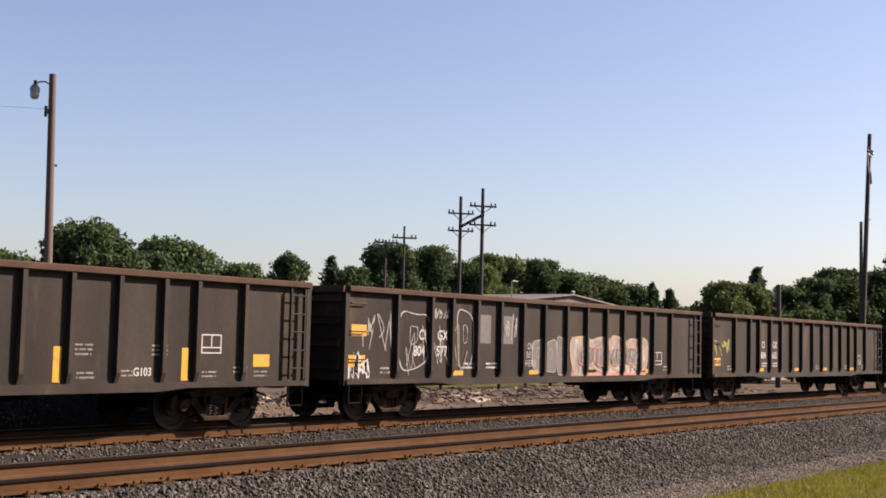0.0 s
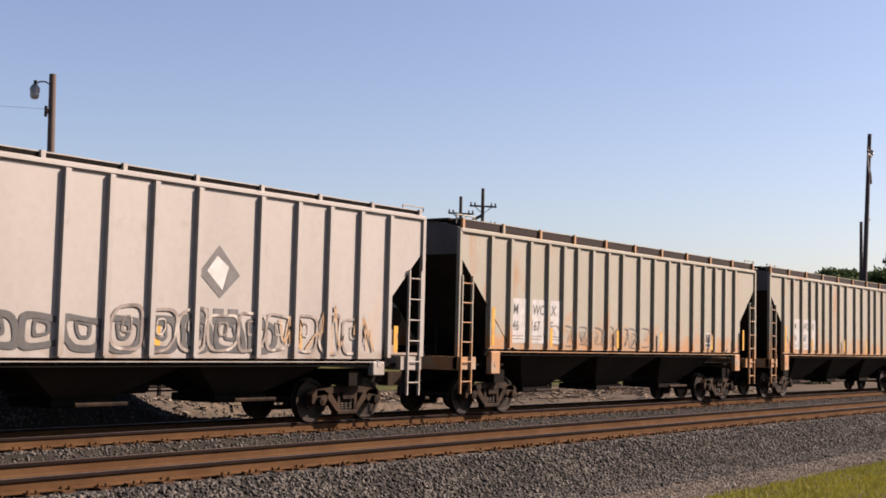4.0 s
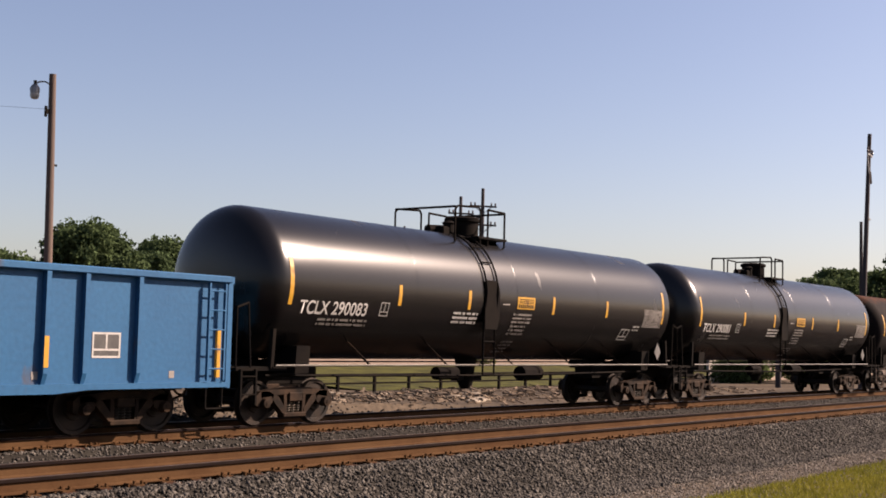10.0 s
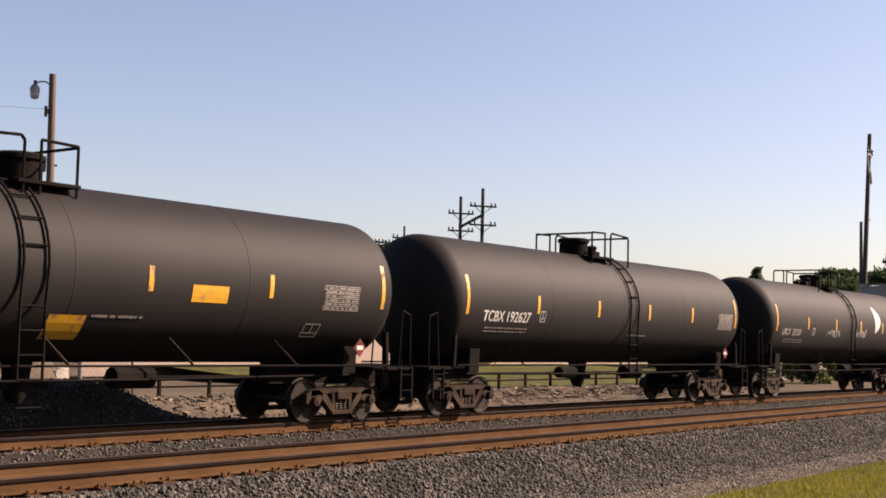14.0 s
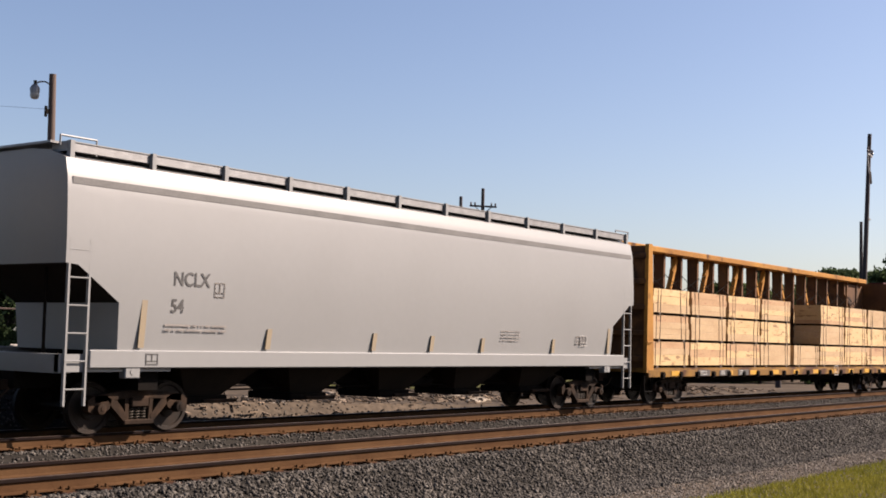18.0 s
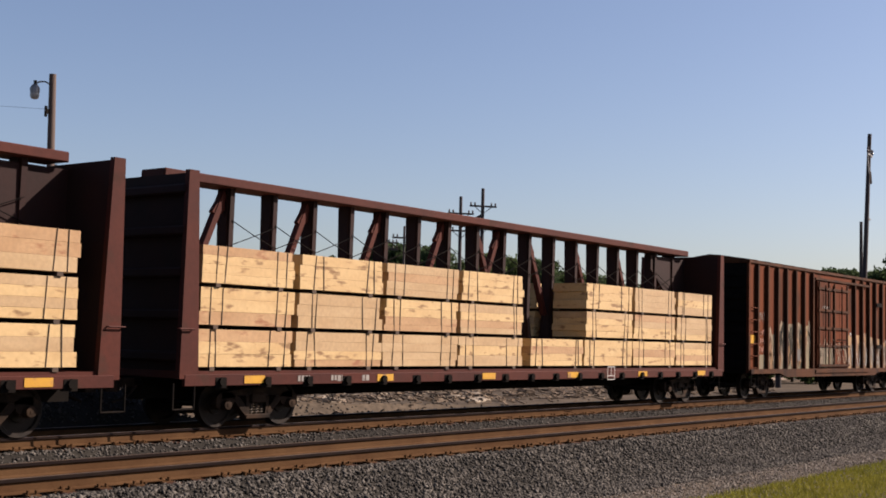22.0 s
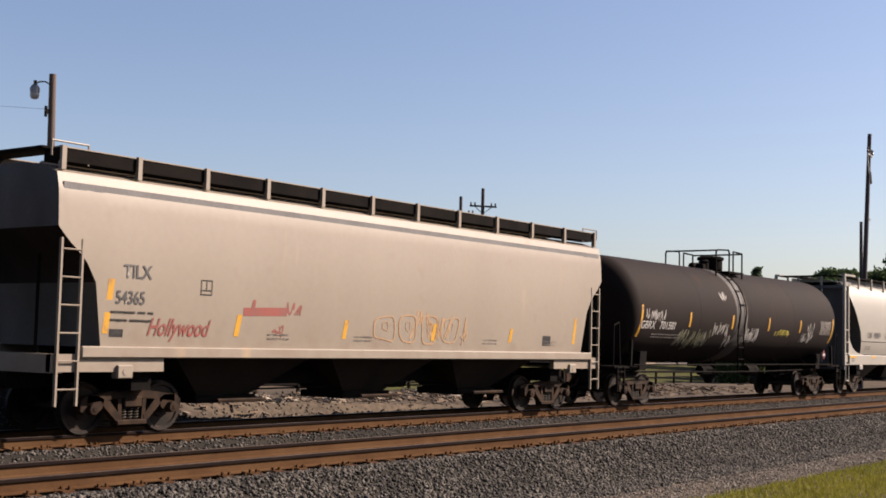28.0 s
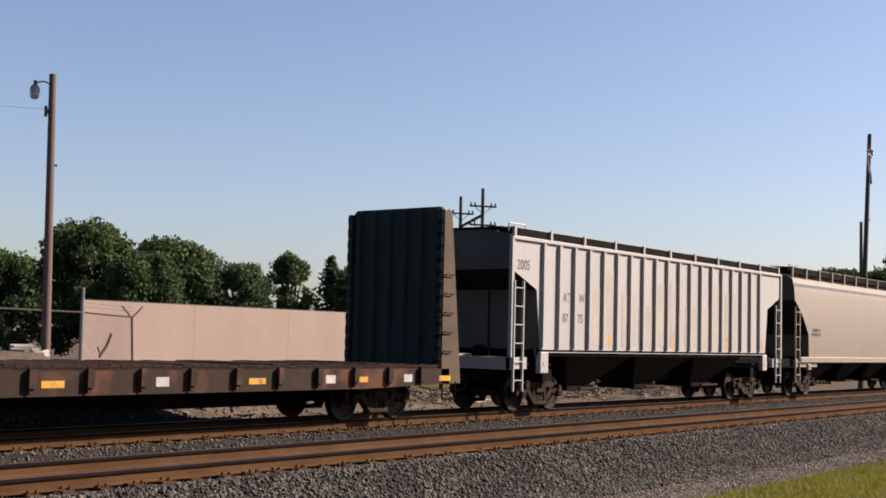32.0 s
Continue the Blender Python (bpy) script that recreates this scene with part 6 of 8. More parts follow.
P_TANKRUST = mat("dark tank paint with a rusty crown", (0.0076, 0.0060, 0.0058), (0.0100, 0.0071, 0.0065), 0.5, streak=0.4, rust_scale=0.7, rough=0.85, spec=0.06, rust=(0.022, 0.013, 0.011), amount=0.12, foot=(4.35, 3.75, 0.50, (0.050, 0.019, 0.011)))
P_TANKBROWN = mat("dull brown tank paint", (0.0124, 0.0081, 0.0068), (0.0093, 0.0065, 0.0056), 0.5, streak=0.4, rough=0.8, spec=0.08, fine=0.06, bump=0.04, rust=(0.026, 0.016, 0.012), amount=0.1)
P_BOX = mat("oxide red boxcar paint", (0.1037, 0.0257, 0.0079), (0.0647, 0.0174, 0.0066), 0.6, rough=0.8, streak=0.3, rust=(0.0403, 0.0163, 0.0090), amount=0.28, spec=0.08)
P_BOX2 = mat("orange-brown boxcar paint", (0.1697, 0.0521, 0.0129), (0.1229, 0.0361, 0.0103), 0.6, rough=0.75, streak=0.3, rust=(0.0576, 0.0259, 0.0162), amount=0.3, spec=0.12)
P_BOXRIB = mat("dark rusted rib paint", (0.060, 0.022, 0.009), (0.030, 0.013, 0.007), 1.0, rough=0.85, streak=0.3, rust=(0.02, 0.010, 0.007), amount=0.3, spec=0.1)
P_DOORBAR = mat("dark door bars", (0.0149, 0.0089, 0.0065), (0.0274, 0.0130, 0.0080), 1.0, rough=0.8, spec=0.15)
P_BOXDOOR = mat("dark rusted door", (0.0459, 0.0170, 0.0064), (0.0187, 0.0089, 0.0055), 0.9, rough=0.8, rust=(0.0288, 0.0173, 0.0144), amount=0.3, spec=0.2)
P_CBTAN = mat("yellow-tan centre-beam paint", (0.2781, 0.1328, 0.0232), (0.1992, 0.0871, 0.0166), 0.8, rough=0.75, rust=(0.060, 0.026, 0.012), amount=0.2, spec=0.15)
P_CBRED = mat("maroon centre-beam paint", (0.0542, 0.0131, 0.0082), (0.0362, 0.0099, 0.0074), 0.8, rough=0.7, rust=(0.0346, 0.0173, 0.0126), amount=0.2, spec=0.12)
# Brown rust, darkened further to hold the shade on posts and bulkheads.
P_CBRUSTSHADE = mat("brown rusted and shaded centre-beam steel", (0.0950, 0.0432, 0.0151), (0.0432, 0.0205, 0.0108), 0.9, rough=0.8, rust=(0.022, 0.012, 0.008), amount=0.3, spec=0.2)
# Maroon steel with the shade of bulkheads and posts put into its colour.
P_CBSHADE = mat("dark maroon shaded steel", (0.0169, 0.0050, 0.0040), (0.0100, 0.0040, 0.0035), 0.9, rough=0.8, spec=0.2)
P_CBDECK = mat("mustard deck paint", (0.1743, 0.0896, 0.0166), (0.0622, 0.0315, 0.0116), 1.2, rough=0.8, rust=(0.050, 0.022, 0.013), amount=0.4, spec=0.15)
P_FLAT = mat("brown flat car paint", (0.0273, 0.0168, 0.0116), (0.0178, 0.0116, 0.0084), 0.8, rough=0.8, rust=(0.0691, 0.0317, 0.0202), amount=0.35, spec=0.12)
P_GREEN = mat("dark green bulkhead paint", (0.0086, 0.0215, 0.0215), (0.0105, 0.0168, 0.0172), 0.8, rough=0.7, spec=0.15)
# Dirt of the bays, with the shade under the body put in too.
P_UNDER = mat("grimy shaded hopper bottom", (0.0191, 0.0144, 0.0110), (0.0076, 0.0062, 0.0052), 0.8, rough=0.85, streak=0.4, spec=0.12)
P_WALKRED = mat("oxide roof walk", (0.0144, 0.0067, 0.0052), (0.0086, 0.0057, 0.0048), 1.0, rough=0.8, spec=0.15)
M_PINK = mat("pink spray paint", (0.2964, 0.1071, 0.0684), (0.2390, 0.1147, 0.0808), 2.0, rough=0.6)
M_SPRAYWHITE = mat("pale spray paint", (0.2629, 0.2486, 0.2295), (0.1721, 0.1578, 0.1434), 2.0, rough=0.7)
M_SPRAYRED = mat("red spray paint", (0.2390, 0.0430, 0.0287), (0.2008, 0.0574, 0.0430), 2.0, rough=0.6)
M_SPRAYORANGE = mat("orange spray paint", (0.2629, 0.1434, 0.0574), (0.2295, 0.1530, 0.0861), 2.0, rough=0.6)
M_SPRAYBLUE = mat("violet-blue spray paint", (0.0498, 0.0498, 0.0918), (0.0689, 0.0612, 0.0994), 2.0, rough=0.6)
M_SPRAYBLACK = mat("black spray paint", (0.0144, 0.0144, 0.0134), spec=0.08, rough=0.8)
M_SPRAYYELLOW = mat("yellow-green spray paint", (0.2629, 0.2390, 0.0478), rough=0.6)
M_PATCHPALE = mat("faded pale patch paint", (0.2531, 0.1461, 0.0591), (0.1725, 0.0839, 0.0292), 1.2, rough=0.8, rust_scale=3, rust=(0.10, 0.038, 0.015), amount=0.42)
M_PATCHOLIVE = mat("faded olive sprayed field", (0.125, 0.098, 0.050), (0.060, 0.046, 0.026), 1.6, rough=0.8, streak=0.5, rust=(0.20, 0.155, 0.085), amount=0.25, rust_scale=2.2)
M_PATCHGREEN = mat("pale greenish patch paint", (0.1950, 0.1701, 0.0871), (0.1245, 0.0996, 0.0539), 1.2, rough=0.8, rust=(0.0749, 0.0346, 0.0202), amount=0.32, rust_scale=3)
M_LINEYELLOW = mat("bright yellow outline spray", (0.3442, 0.2868, 0.0287), (0.2868, 0.2486, 0.0287), 3.0, rough=0.6)
M_DULLYELLOW = mat("faded yellow-green outline", (0.0956, 0.0956, 0.0334), (0.0430, 0.0430, 0.0239), 3.0, rough=0.8)
P_BAND = mat("stained tank band", (0.0168, 0.0124, 0.0105), (0.0095, 0.0076, 0.0067), 1.0, rough=0.7, streak=0.2, rust=(0.0979, 0.0864, 0.0749), amount=0.25, rust_scale=1.5)
M_DULLLINE = mat("faded grey outline spray", (0.0797, 0.0730, 0.0664), (0.1328, 0.1195, 0.1062), 3.0, rough=0.8)
M_SHEET = mat("white notice sheet", (0.2964, 0.2868, 0.2725), (0.2151, 0.2056, 0.1960), 6.0, rough=0.6)

M_PALEPATCH = mat("grey cover-up paint", (0.0717, 0.0669, 0.0622), (0.0574, 0.0526, 0.0478), 1.0, rough=0.8)
M_FADED = mat("faded mixed spray paint", (0.1950, 0.1618, 0.1369), (0.0581, 0.0456, 0.0382), 3.0, rough=0.8, streak=0.4, rust_scale=4, rust=(0.30, 0.27, 0.235), amount=0.4)
M_CREAMLINE = mat("cream outline spray", (0.2295, 0.1721, 0.1147), (0.1625, 0.1147, 0.0765), 3.0, rough=0.8)
M_MAROONLINE = mat("dark red outline spray", (0.0956, 0.0215, 0.0144), (0.1339, 0.0430, 0.0287), 3.0, rough=0.8)
RIBS = (0.099, 0.172, 0.219, 0.279, 0.337, 0.397, 0.456, 0.521, 0.583, 0.646, 0.704, 0.763, 0.812, 0.879)


def patch(car, x0, x1, z0, z1, y, material, seed, jag=0.25, name="paint_patch"):
    """A painted-out field with a ragged upper edge."""
    n = max(4, int((x1 - x0) / 0.06))
    tops = [z1 + jag * (1.3 * noise.noise((x0 + (x1 - x0) * i / n * 1.4, seed * 3.7, 0)) + 0.5 * noise.noise((i * 0.9, seed, 4))) for i in range(n + 1)]
    g = G()
    for i in range(n):
        a, b = x0 + (x1 - x0) * i / n, x0 + (x1 - x0) * (i + 1) / n
        g.add([(a, y - 0.003, z0), (b, y - 0.003, z0), (b, y - 0.003, tops[i + 1]), (a, y - 0.003, tops[i])], [(0, 1, 2, 3)])
    return part(name, g, material, car)


def gon_marks(car, a, y, mark, number, seed):
    k0, k1 = (4.12, 5.10) if number == "804632" else (2.56, 3.26)
    word(mark[:2], 0.24, car, -a + k0, 1.80, y - 0.004, wide=0.85)
    word(mark[2:], 0.24, car, -a + k1, 1.80, y - 0.004, wide=0.85)
    word(number[:3], 0.24, car, -a + k0 - (0.08 if k0 > 3 else 0.2), 1.43, y - 0.004, wide=0.85)
    word(number[3:], 0.24, car, -a + k1 - 0.03, 1.43, y - 0.004, wide=0.85)
    for k, w in ((k0 + 1.75, 0.5), (k1 + 2.0, 0.5)) if k0 < 3 else ((k0, 0.45), (k1, 0.45)):
        bars(car, -a + k, 1.28, y, w, 2, seed=seed)
    for k in (1.2, 9.4, 12.6, 14.7):
        bars(car, -a + k, 1.18, y, 0.35, 2, "pale", seed=seed + 1)
    ring_sign(car, -a + 14.0, 1.22, y, 0.62, 0.38)
    tape(car, -a + 0.12, 1.18, 0.55, 0.26, y)
    for k in (3.88, 7.2, 10.2, 13.3):
        tape(car, -a + k, 0.98, 0.42, 0.11, y)


def build_gondolas():
    for u0, u1, mark, number, lab in ((1.6, 18.8, "", "", "dark weathered gondola car with yellow reflectors"), (20.0, 37.2, "CIGX", "804577", "dark gondola car covered with pale and pink graffiti"),
                                      (38.2, 55.3, "CIGX", "804632", "dark weathered gondola car with white stencils"), (56.4, 73.4, "CIGX", "804606", "dark weathered gondola car with white stencils")):
        car, a, y = gondola(u0, u1, lab, P_GON, RIBS if mark else (0.06, 0.13, 0.20, 0.27, 0.34, 0.41, 0.48, 0.545, 0.608, 0.663, 0.721, 0.78, 0.826, 0.896), chord=P_CHORD)
        if mark:
            gon_marks(car, a, y, mark, number, int(u0))
        if u0 < 10:
            for k in (11.12, 13.9):
                tape(car, -a + k, 0.95, 0.16, 0.6, y)
            tape(car, -a + 15.72, 1.2, 0.44, 0.24, y)
            ring_sign(car, -a + 14.37, 1.45, y, 0.5, 0.36)
            word("G103", 0.15, car, -a + 12.80, 1.04, y - 0.004, wide=0.9)
            for k, z in ((11.55, 1.6), (11.6, 1.12), (12.45, 1.15), (13.2, 1.6), (14.4, 1.12), (15.2, 1.2), (15.75, 1.12)):
                bars(car, -a + k, z, y, 0.36, 3 if z > 1.5 else 2, "pale", 0.035, seed=int(k * 9))
        if number == "804577":
            scribble(car, -a + 0.55, -a + 1.6, 1.5, 2.45, y, M_SPRAYWHITE, 40, 0.022, 4)
            bubbles(car, -a + 1.85, -a + 2.85, 1.0, 2.6, y, None, M_SPRAYWHITE, 41, 1, 0.03)
            scribble(car, -a + 3.1, -a + 3.7, 2.3, 2.55, y, M_SPRAYWHITE, 42, 0.02, 5)
            bubbles(car, -a + 4.0, -a + 4.7, 1.2, 2.6, y, None, M_SPRAYWHITE, 43, 1, 0.025)
            scribble(car, -a + 5.9, -a + 6.6, 1.9, 2.5, y, M_SPRAYWHITE, 45, 0.022, 5)
            for k, tx in enumerate(("OU", "RE", "HERE")):
                word(tx, 0.17, car, -a + 7.1 - 0.04 * k, 1.62 - 0.22 * k, y - 0.004, "pale", 0.9)
            for k in (4.98, 5.98):
                part("paint_patch", G().box(-a + k, -a + k + 0.45, y - 0.003, y, 1.75, 2.45), M_PALEPATCH, car)
            scribble(car, -a + 0.15, -a + 0.8, 0.92, 1.5, y, M_WHITE, 44, 0.06, 4)
            tape(car, -a + 0.2, 1.85, 0.5, 0.25, y)
            patch(car, -a + 9.3, -a + 13.6, 0.92, 1.04, y, M_PINK, 66, 0.05)
            patch(car, -a + 9.3, -a + 13.55, 1.0, 1.93, y - 0.001, M_FADED, 60, 0.16)
            bubbles(car, -a + 9.2, -a + 13.65, 0.97, 2.08, y - 0.004, M_FADED, M_CREAMLINE, 67, 4, 0.075)
            bubbles(car, -a + 9.65, -a + 13.2, 1.2, 1.72, y - 0.016, M_PALEPATCH, M_PINK, 68, 4, 0.03)
            bubbles(car, -a + 7.35, -a + 9.1, 0.95, 1.95, y, M_PALEPATCH, M_SPRAYWHITE, 62, 3, 0.02)
            scribble(car, -a + 9.6, -a + 13.4, 1.2, 1.85, y - 0.016, M_SPRAYWHITE, 63, 0.018, 14)
            scribble(car, -a + 2.0, -a + 4.4, 1.05, 2.1, y - 0.008, M_SPRAYWHITE, 64, 0.016, 7)
        if number == "804632":
            scribble(car, -a + 0.2, -a + 1.4, 1.5, 2.1, y, M_SPRAYYELLOW, 81, 0.05, 4)
            tape(car, -a + 0.05, 0.95, 0.12, 0.9, y)
    car, a, y = gondola(150.8, 171.6, "long red-brown rusty gondola car with orange ribs", P_REDGON, tuple(d / 20.8 for d in (1.26, 2.04, 2.96, 3.90, 4.84, 5.76, 6.69, 7.59, 8.50, 9.38, 10.27, 11.19, 12.10, 12.99, 13.91, 14.78, 15.66, 16.61, 17.52, 18.41, 19.23)), chord=P_CHORD, rib_paint=P_REDRIB)
    for k, w, h in ((0.55, 0.5, 0.26), (4.1, 0.45, 0.12), (7.75, 0.4, 0.12), (11.3, 0.45, 0.12), (14.0, 0.4, 0.12), (19.6, 0.35, 0.32)):
        tape(car, -a + k, 0.95, w, h, y)
    bars(car, -a + 12.35, 1.86, y, 2.4, 1, "pale", 0.24, seed=90)
    patch(car, -a + 7.7, -a + 8.3, 1.0, 1.6, y, M_PATCHPALE, 91, 0.12)
    ring_sign(car, -a + 16.95, 1.5, y, 0.5, 0.34)
    bars(car, -a + 1.36, 1.2, y, 0.45, 1, "white", 0.08, seed=3)
    bars(car, -a + 8.2, 1.35, y, 0.6, 2, "pale", seed=8)
    junk = thing("scrap_heap", "dark scrap metal lying in a gondola", "scrap")
    LOADS.append((junk, 161.0))
    rng = random.Random(4)
    for i in range(34):
        s = rng.uniform(0.2, 0.5)
        part("scrap_piece", G().box(-s, s, -s, s, -0.1, 0.25 + s * 0.4, 0.05), M_BLACK, junk, at=(rng.uniform(-9, 9), rng.uniform(-1, 1), rng.uniform(2.2, 2.75)))
    car, a, y = gondola(172.9, 190.2, "bright blue gondola car with white lettering", P_BLUE, (0.101, 0.17, 0.218, 0.273, 0.332, 0.39, 0.447, 0.512, 0.575, 0.641, 0.695, 0.763, 0.808, 0.874))
    word("DME", 0.28, car, -a + 2.06, 2.10, y - 0.004, wide=0.86)
    word("80151", 0.28, car, -a + 2.0, 1.63, y - 0.004, wide=0.78)
    for k, wd, h in ((7.05, 0.46, 0.62), (8.05, 0.66, 0.62), (9.28, 0.36, 0.44), (10.20, 0.50, 0.62)):
        x0 = -a + k
        m = G().prism([(x0, 1.72), (x0 + wd * 0.42, 1.72), (x0 + wd * 0.42 + 0.2 * h / 0.62, 1.72 + h), (x0 + 0.2 * h / 0.62, 1.72 + h)], "y", y - 0.004, y)
        m.prism([(x0 + wd * 0.56, 1.72), (x0 + wd, 1.72), (x0 + wd + 0.2 * h / 0.62, 1.72 + h), (x0 + wd * 0.56 + 0.2 * h / 0.62, 1.72 + h)], "y", y - 0.004, y)
        m.box(x0 - 0.10, x0 + wd + 0.02, y - 0.004, y, 1.60, 1.66)
        part("railroad_emblem", m, M_WHITE, car, "plain white slanted emblem shape over a bar")
    for k, z, h in ((0.05, 0.98, 0.92), (17.0, 1.0, 0.9)):
        tape(car, -a + k, z, 0.14, h, y)
    for r in (0.218, 0.39, 0.575, 0.763):
        tape(car, -a + r * 2 * a - 0.045, 1.2, 0.09, 0.52, y - 0.106)
    for k in (1.4, 3.1, 5.3, 7.2, 9.4, 11.2, 13.0, 15.9):
        part("label_square", G().box(-a + k, -a + k + 0.12, y - 0.004, y, 1.0, 1.13), M_PALE, car)
    bars(car, -a + 2.02, 1.25, y, 0.8, 2, seed=3)
    bars(car, -a + 0.7, 1.12, y, 0.4, 2, seed=4)
    part("notice_panel", G().box(-a + 14.18, -a + 14.78, y - 0.004, y - 0.001, 1.36, 1.80), M_INK, car)
    ring_sign(car, -a + 14.18, 1.36, y - 0.004, 0.6, 0.44, "white", 0.035)


def build_ribbed_hoppers():
    dark = P_WALKRED
    car, a, y = ribbed_hopper(74.9, 92.1, "ivory ribbed covered hopper car with dark graffiti", P_IVORY, P_IVORY, (1.54, 2.59, 3.56, 4.64, 5.67, 7.37, 8.29, 9.29, 10.33, 11.95, 13.0, 13.97, 14.96, 15.95), P_UNDER, 4.64, 1.36, walk_dark=M_BLACK, low=lambda d: 3.84 - 1.0 * d if d < 1.25 else 1.36, walk_h=0.07)
    bars(car, -a + 2.05, 2.62, y, 2.4, 1, "black", 0.24, seed=2)
    part("emblem", G().prism([(-a + 10.4, 2.95), (-a + 10.95, 2.5), (-a + 11.45, 2.95), (-a + 10.9, 3.5)], "y", y - 0.004, y), M_DULL, car, "plain grey diamond emblem")
    part("emblem", G().prism([(-a + 10.6, 3.0), (-a + 11.0, 2.65), (-a + 11.15, 3.1), (-a + 10.85, 3.3)], "y", y - 0.008, y - 0.004), M_WHITE, car, "plain white leaf-shaped emblem")
    for k in range(3):
        part("emblem", G().box(-a + 10.42 + k * 0.38, -a + 10.68 + k * 0.38, y - 0.004, y, 2.0, 2.3), M_DULL, car, "plain grey lettering block")
    bubbles(car, -a + 5.75, -a + 12.5, 1.45, 2.15, y - 0.002, None, M_INK, 103, 8, 0.13)
    bubbles(car, -a + 8.4, -a + 15.2, 1.45, 2.3, y - 0.012, None, M_FADED, 104, 9, 0.06)
    scribble(car, -a + 2.7, -a + 4.4, 1.6, 2.2, y, M_SPRAYYELLOW, 105, 0.03, 5)
    scribble(car, -a + 12.5, -a + 15.5, 1.5, 2.4, y - 0.02, M_SPRAYORANGE, 106, 0.04, 7)
    for k in (1.62, 5.75, 9.4, 13.1, 16.2):
        tape(car, -a + k, 1.5, 0.14, 0.6, y)
    for u0, u1, mk, nm, seed in ((93.5, 111.1, "MWCX", "461675", 1), (112.4, 130.2, "MWCX", "461681", 2)):
        car, a, y = ribbed_hopper(u0, u1, "rust-stained grey ribbed covered hopper car", P_TAN, P_TAN, (1.30, 2.17, 3.07, 3.96, 4.72, 5.44, 6.26, 7.14, 7.97, 9.04, 9.93, 10.90, 11.67, 12.60, 13.43, 14.24, 15.02, 15.83), P_UNDER, walk_dark=dark)
        for j, (top_t, low_t) in enumerate((("M", "46"), ("WC", nm[2:5]), ("X", nm[5:]))):
            x = -a + 2.26 + 0.895 * j
            part("number_panel", G().box(x, x + 0.72, y - 0.004, y - 0.001, 1.78, 2.92), M_SHEET, car, "white lettering panel")
            word(top_t, 0.26, car, x + 0.10, 2.52, y - 0.007, "black", 0.9, slant=0.1)
            word(low_t, 0.26, car, x + 0.06, 2.10, y - 0.007, "black", 0.85, slant=0.1)
            bars(car, x + 0.08, 1.98, y - 0.005, 0.5, 2, "pale", 0.03, seed=j)
        for k, h in ((1.32, 0.95), (4.02, 0.5), (7.6, 0.5), (10.3, 0.5), (13.9, 0.5), (16.4, 0.7)):
            tape(car, -a + k - 0.02, 1.7, 0.12, h, y - 0.09)
        if seed == 1:
            bubbles(car, -a + 3.9, -a + 9.9, 1.72, 2.3, y - 0.006, None, M_DULLLINE, 411, 8, 0.028)
            scribble(car, -a + 5.0, -a + 9.0, 1.75, 2.25, y - 0.01, M_DULLLINE, 412, 0.022, 9)
        for k in (13.6,):
            part("notice_panel", G().box(-a + k, -a + k + 0.38, y - 0.004, y, 1.8, 2.2), M_INK, car)
            ring_sign(car, -a + k - 0.05, 1.76, y - 0.004, 0.48, 0.48, "white", 0.03)
    car, a, y = ribbed_hopper(131.6, 149.4, "cream white ribbed covered hopper car", P_CREAM, P_CREAM, (1.54, 2.22, 2.92, 3.80, 4.63, 5.47, 6.32, 7.31, 8.24, 9.23, 10.25, 11.24, 12.05, 12.90, 13.80, 14.68, 15.43, 16.25), P_UNDER, walk_dark=dark)
    word("A", 0.26, car, -a + 2.46, 2.90, y, "black")
    word("EX", 0.26, car, -a + 3.10, 2.90, y, "black")
    word("18", 0.26, car, -a + 2.43, 2.46, y, "black")
    word("460", 0.26, car, -a + 3.03, 2.46, y, "black", 0.85)
    ring_sign(car, -a + 4.02, 2.68, y, 0.28, 0.3, "pale", 0.02)
    for k, h in ((1.62, 0.95), (4.45, 0.5), (7.8, 0.4), (10.9, 0.4), (13.7, 0.4), (16.2, 0.8)):
        tape(car, -a + k, 1.72, 0.13, h, y)
    part("notice_panel", G().box(-a + 14.7, -a + 15.0, y - 0.004, y, 1.85, 2.15), M_INK, car)
    car, a, y = ribbed_hopper(459.1, 476.7, "pinkish grey ribbed covered hopper car with faded graffiti", P_PINKGREY, P_GREY, tuple(1.3 + 15.0 * i / 17 for i in range(18)), P_UNDER, walk_dark=dark)
    word("PL", 0.30, car, -a + 1.5, 2.45, y, "black")
    word("WX", 0.30, car, -a + 2.2, 2.45, y, "black")
    word("231", 0.30, car, -a + 1.45, 1.98, y, "black")
    word("24", 0.30, car, -a + 2.2, 1.98, y, "black")
    for k in range(9):
        scribble(car, -a + 2.9 + k * 0.95, -a + 3.65 + k * 0.95, 1.7, 2.5, y, M_SPRAYWHITE, 140 + k, 0.03, 2)
    for k, h in ((1.30, 0.95), (2.85, 0.45), (5.3, 0.4), (8.1, 0.4), (11.2, 0.4), (13.7, 0.4), (16.0, 0.6)):
        tape(car, -a + k, 1.7, 0.13, h, y)
    car, a, y = ribbed_hopper(582.8, 600.5, "white ribbed covered hopper car with painted-out patches", P_CHALK, P_CHALK, tuple(1.47 + 0.79 * i for i in range(19)), P_UNDER, low=lambda d: 3.66 - 0.40 * d if d < 1.3 else 1.62)
    word("AT", 0.24, car, -a + 2.50, 2.92, y, "black", 0.9)
    word("W", 0.24, car, -a + 3.33, 2.92, y, "black", 0.9)
    word("87", 0.24, car, -a + 2.50, 2.36, y, "black", 0.9)
    word("75", 0.24, car, -a + 3.29, 2.36, y, "black", 0.9)
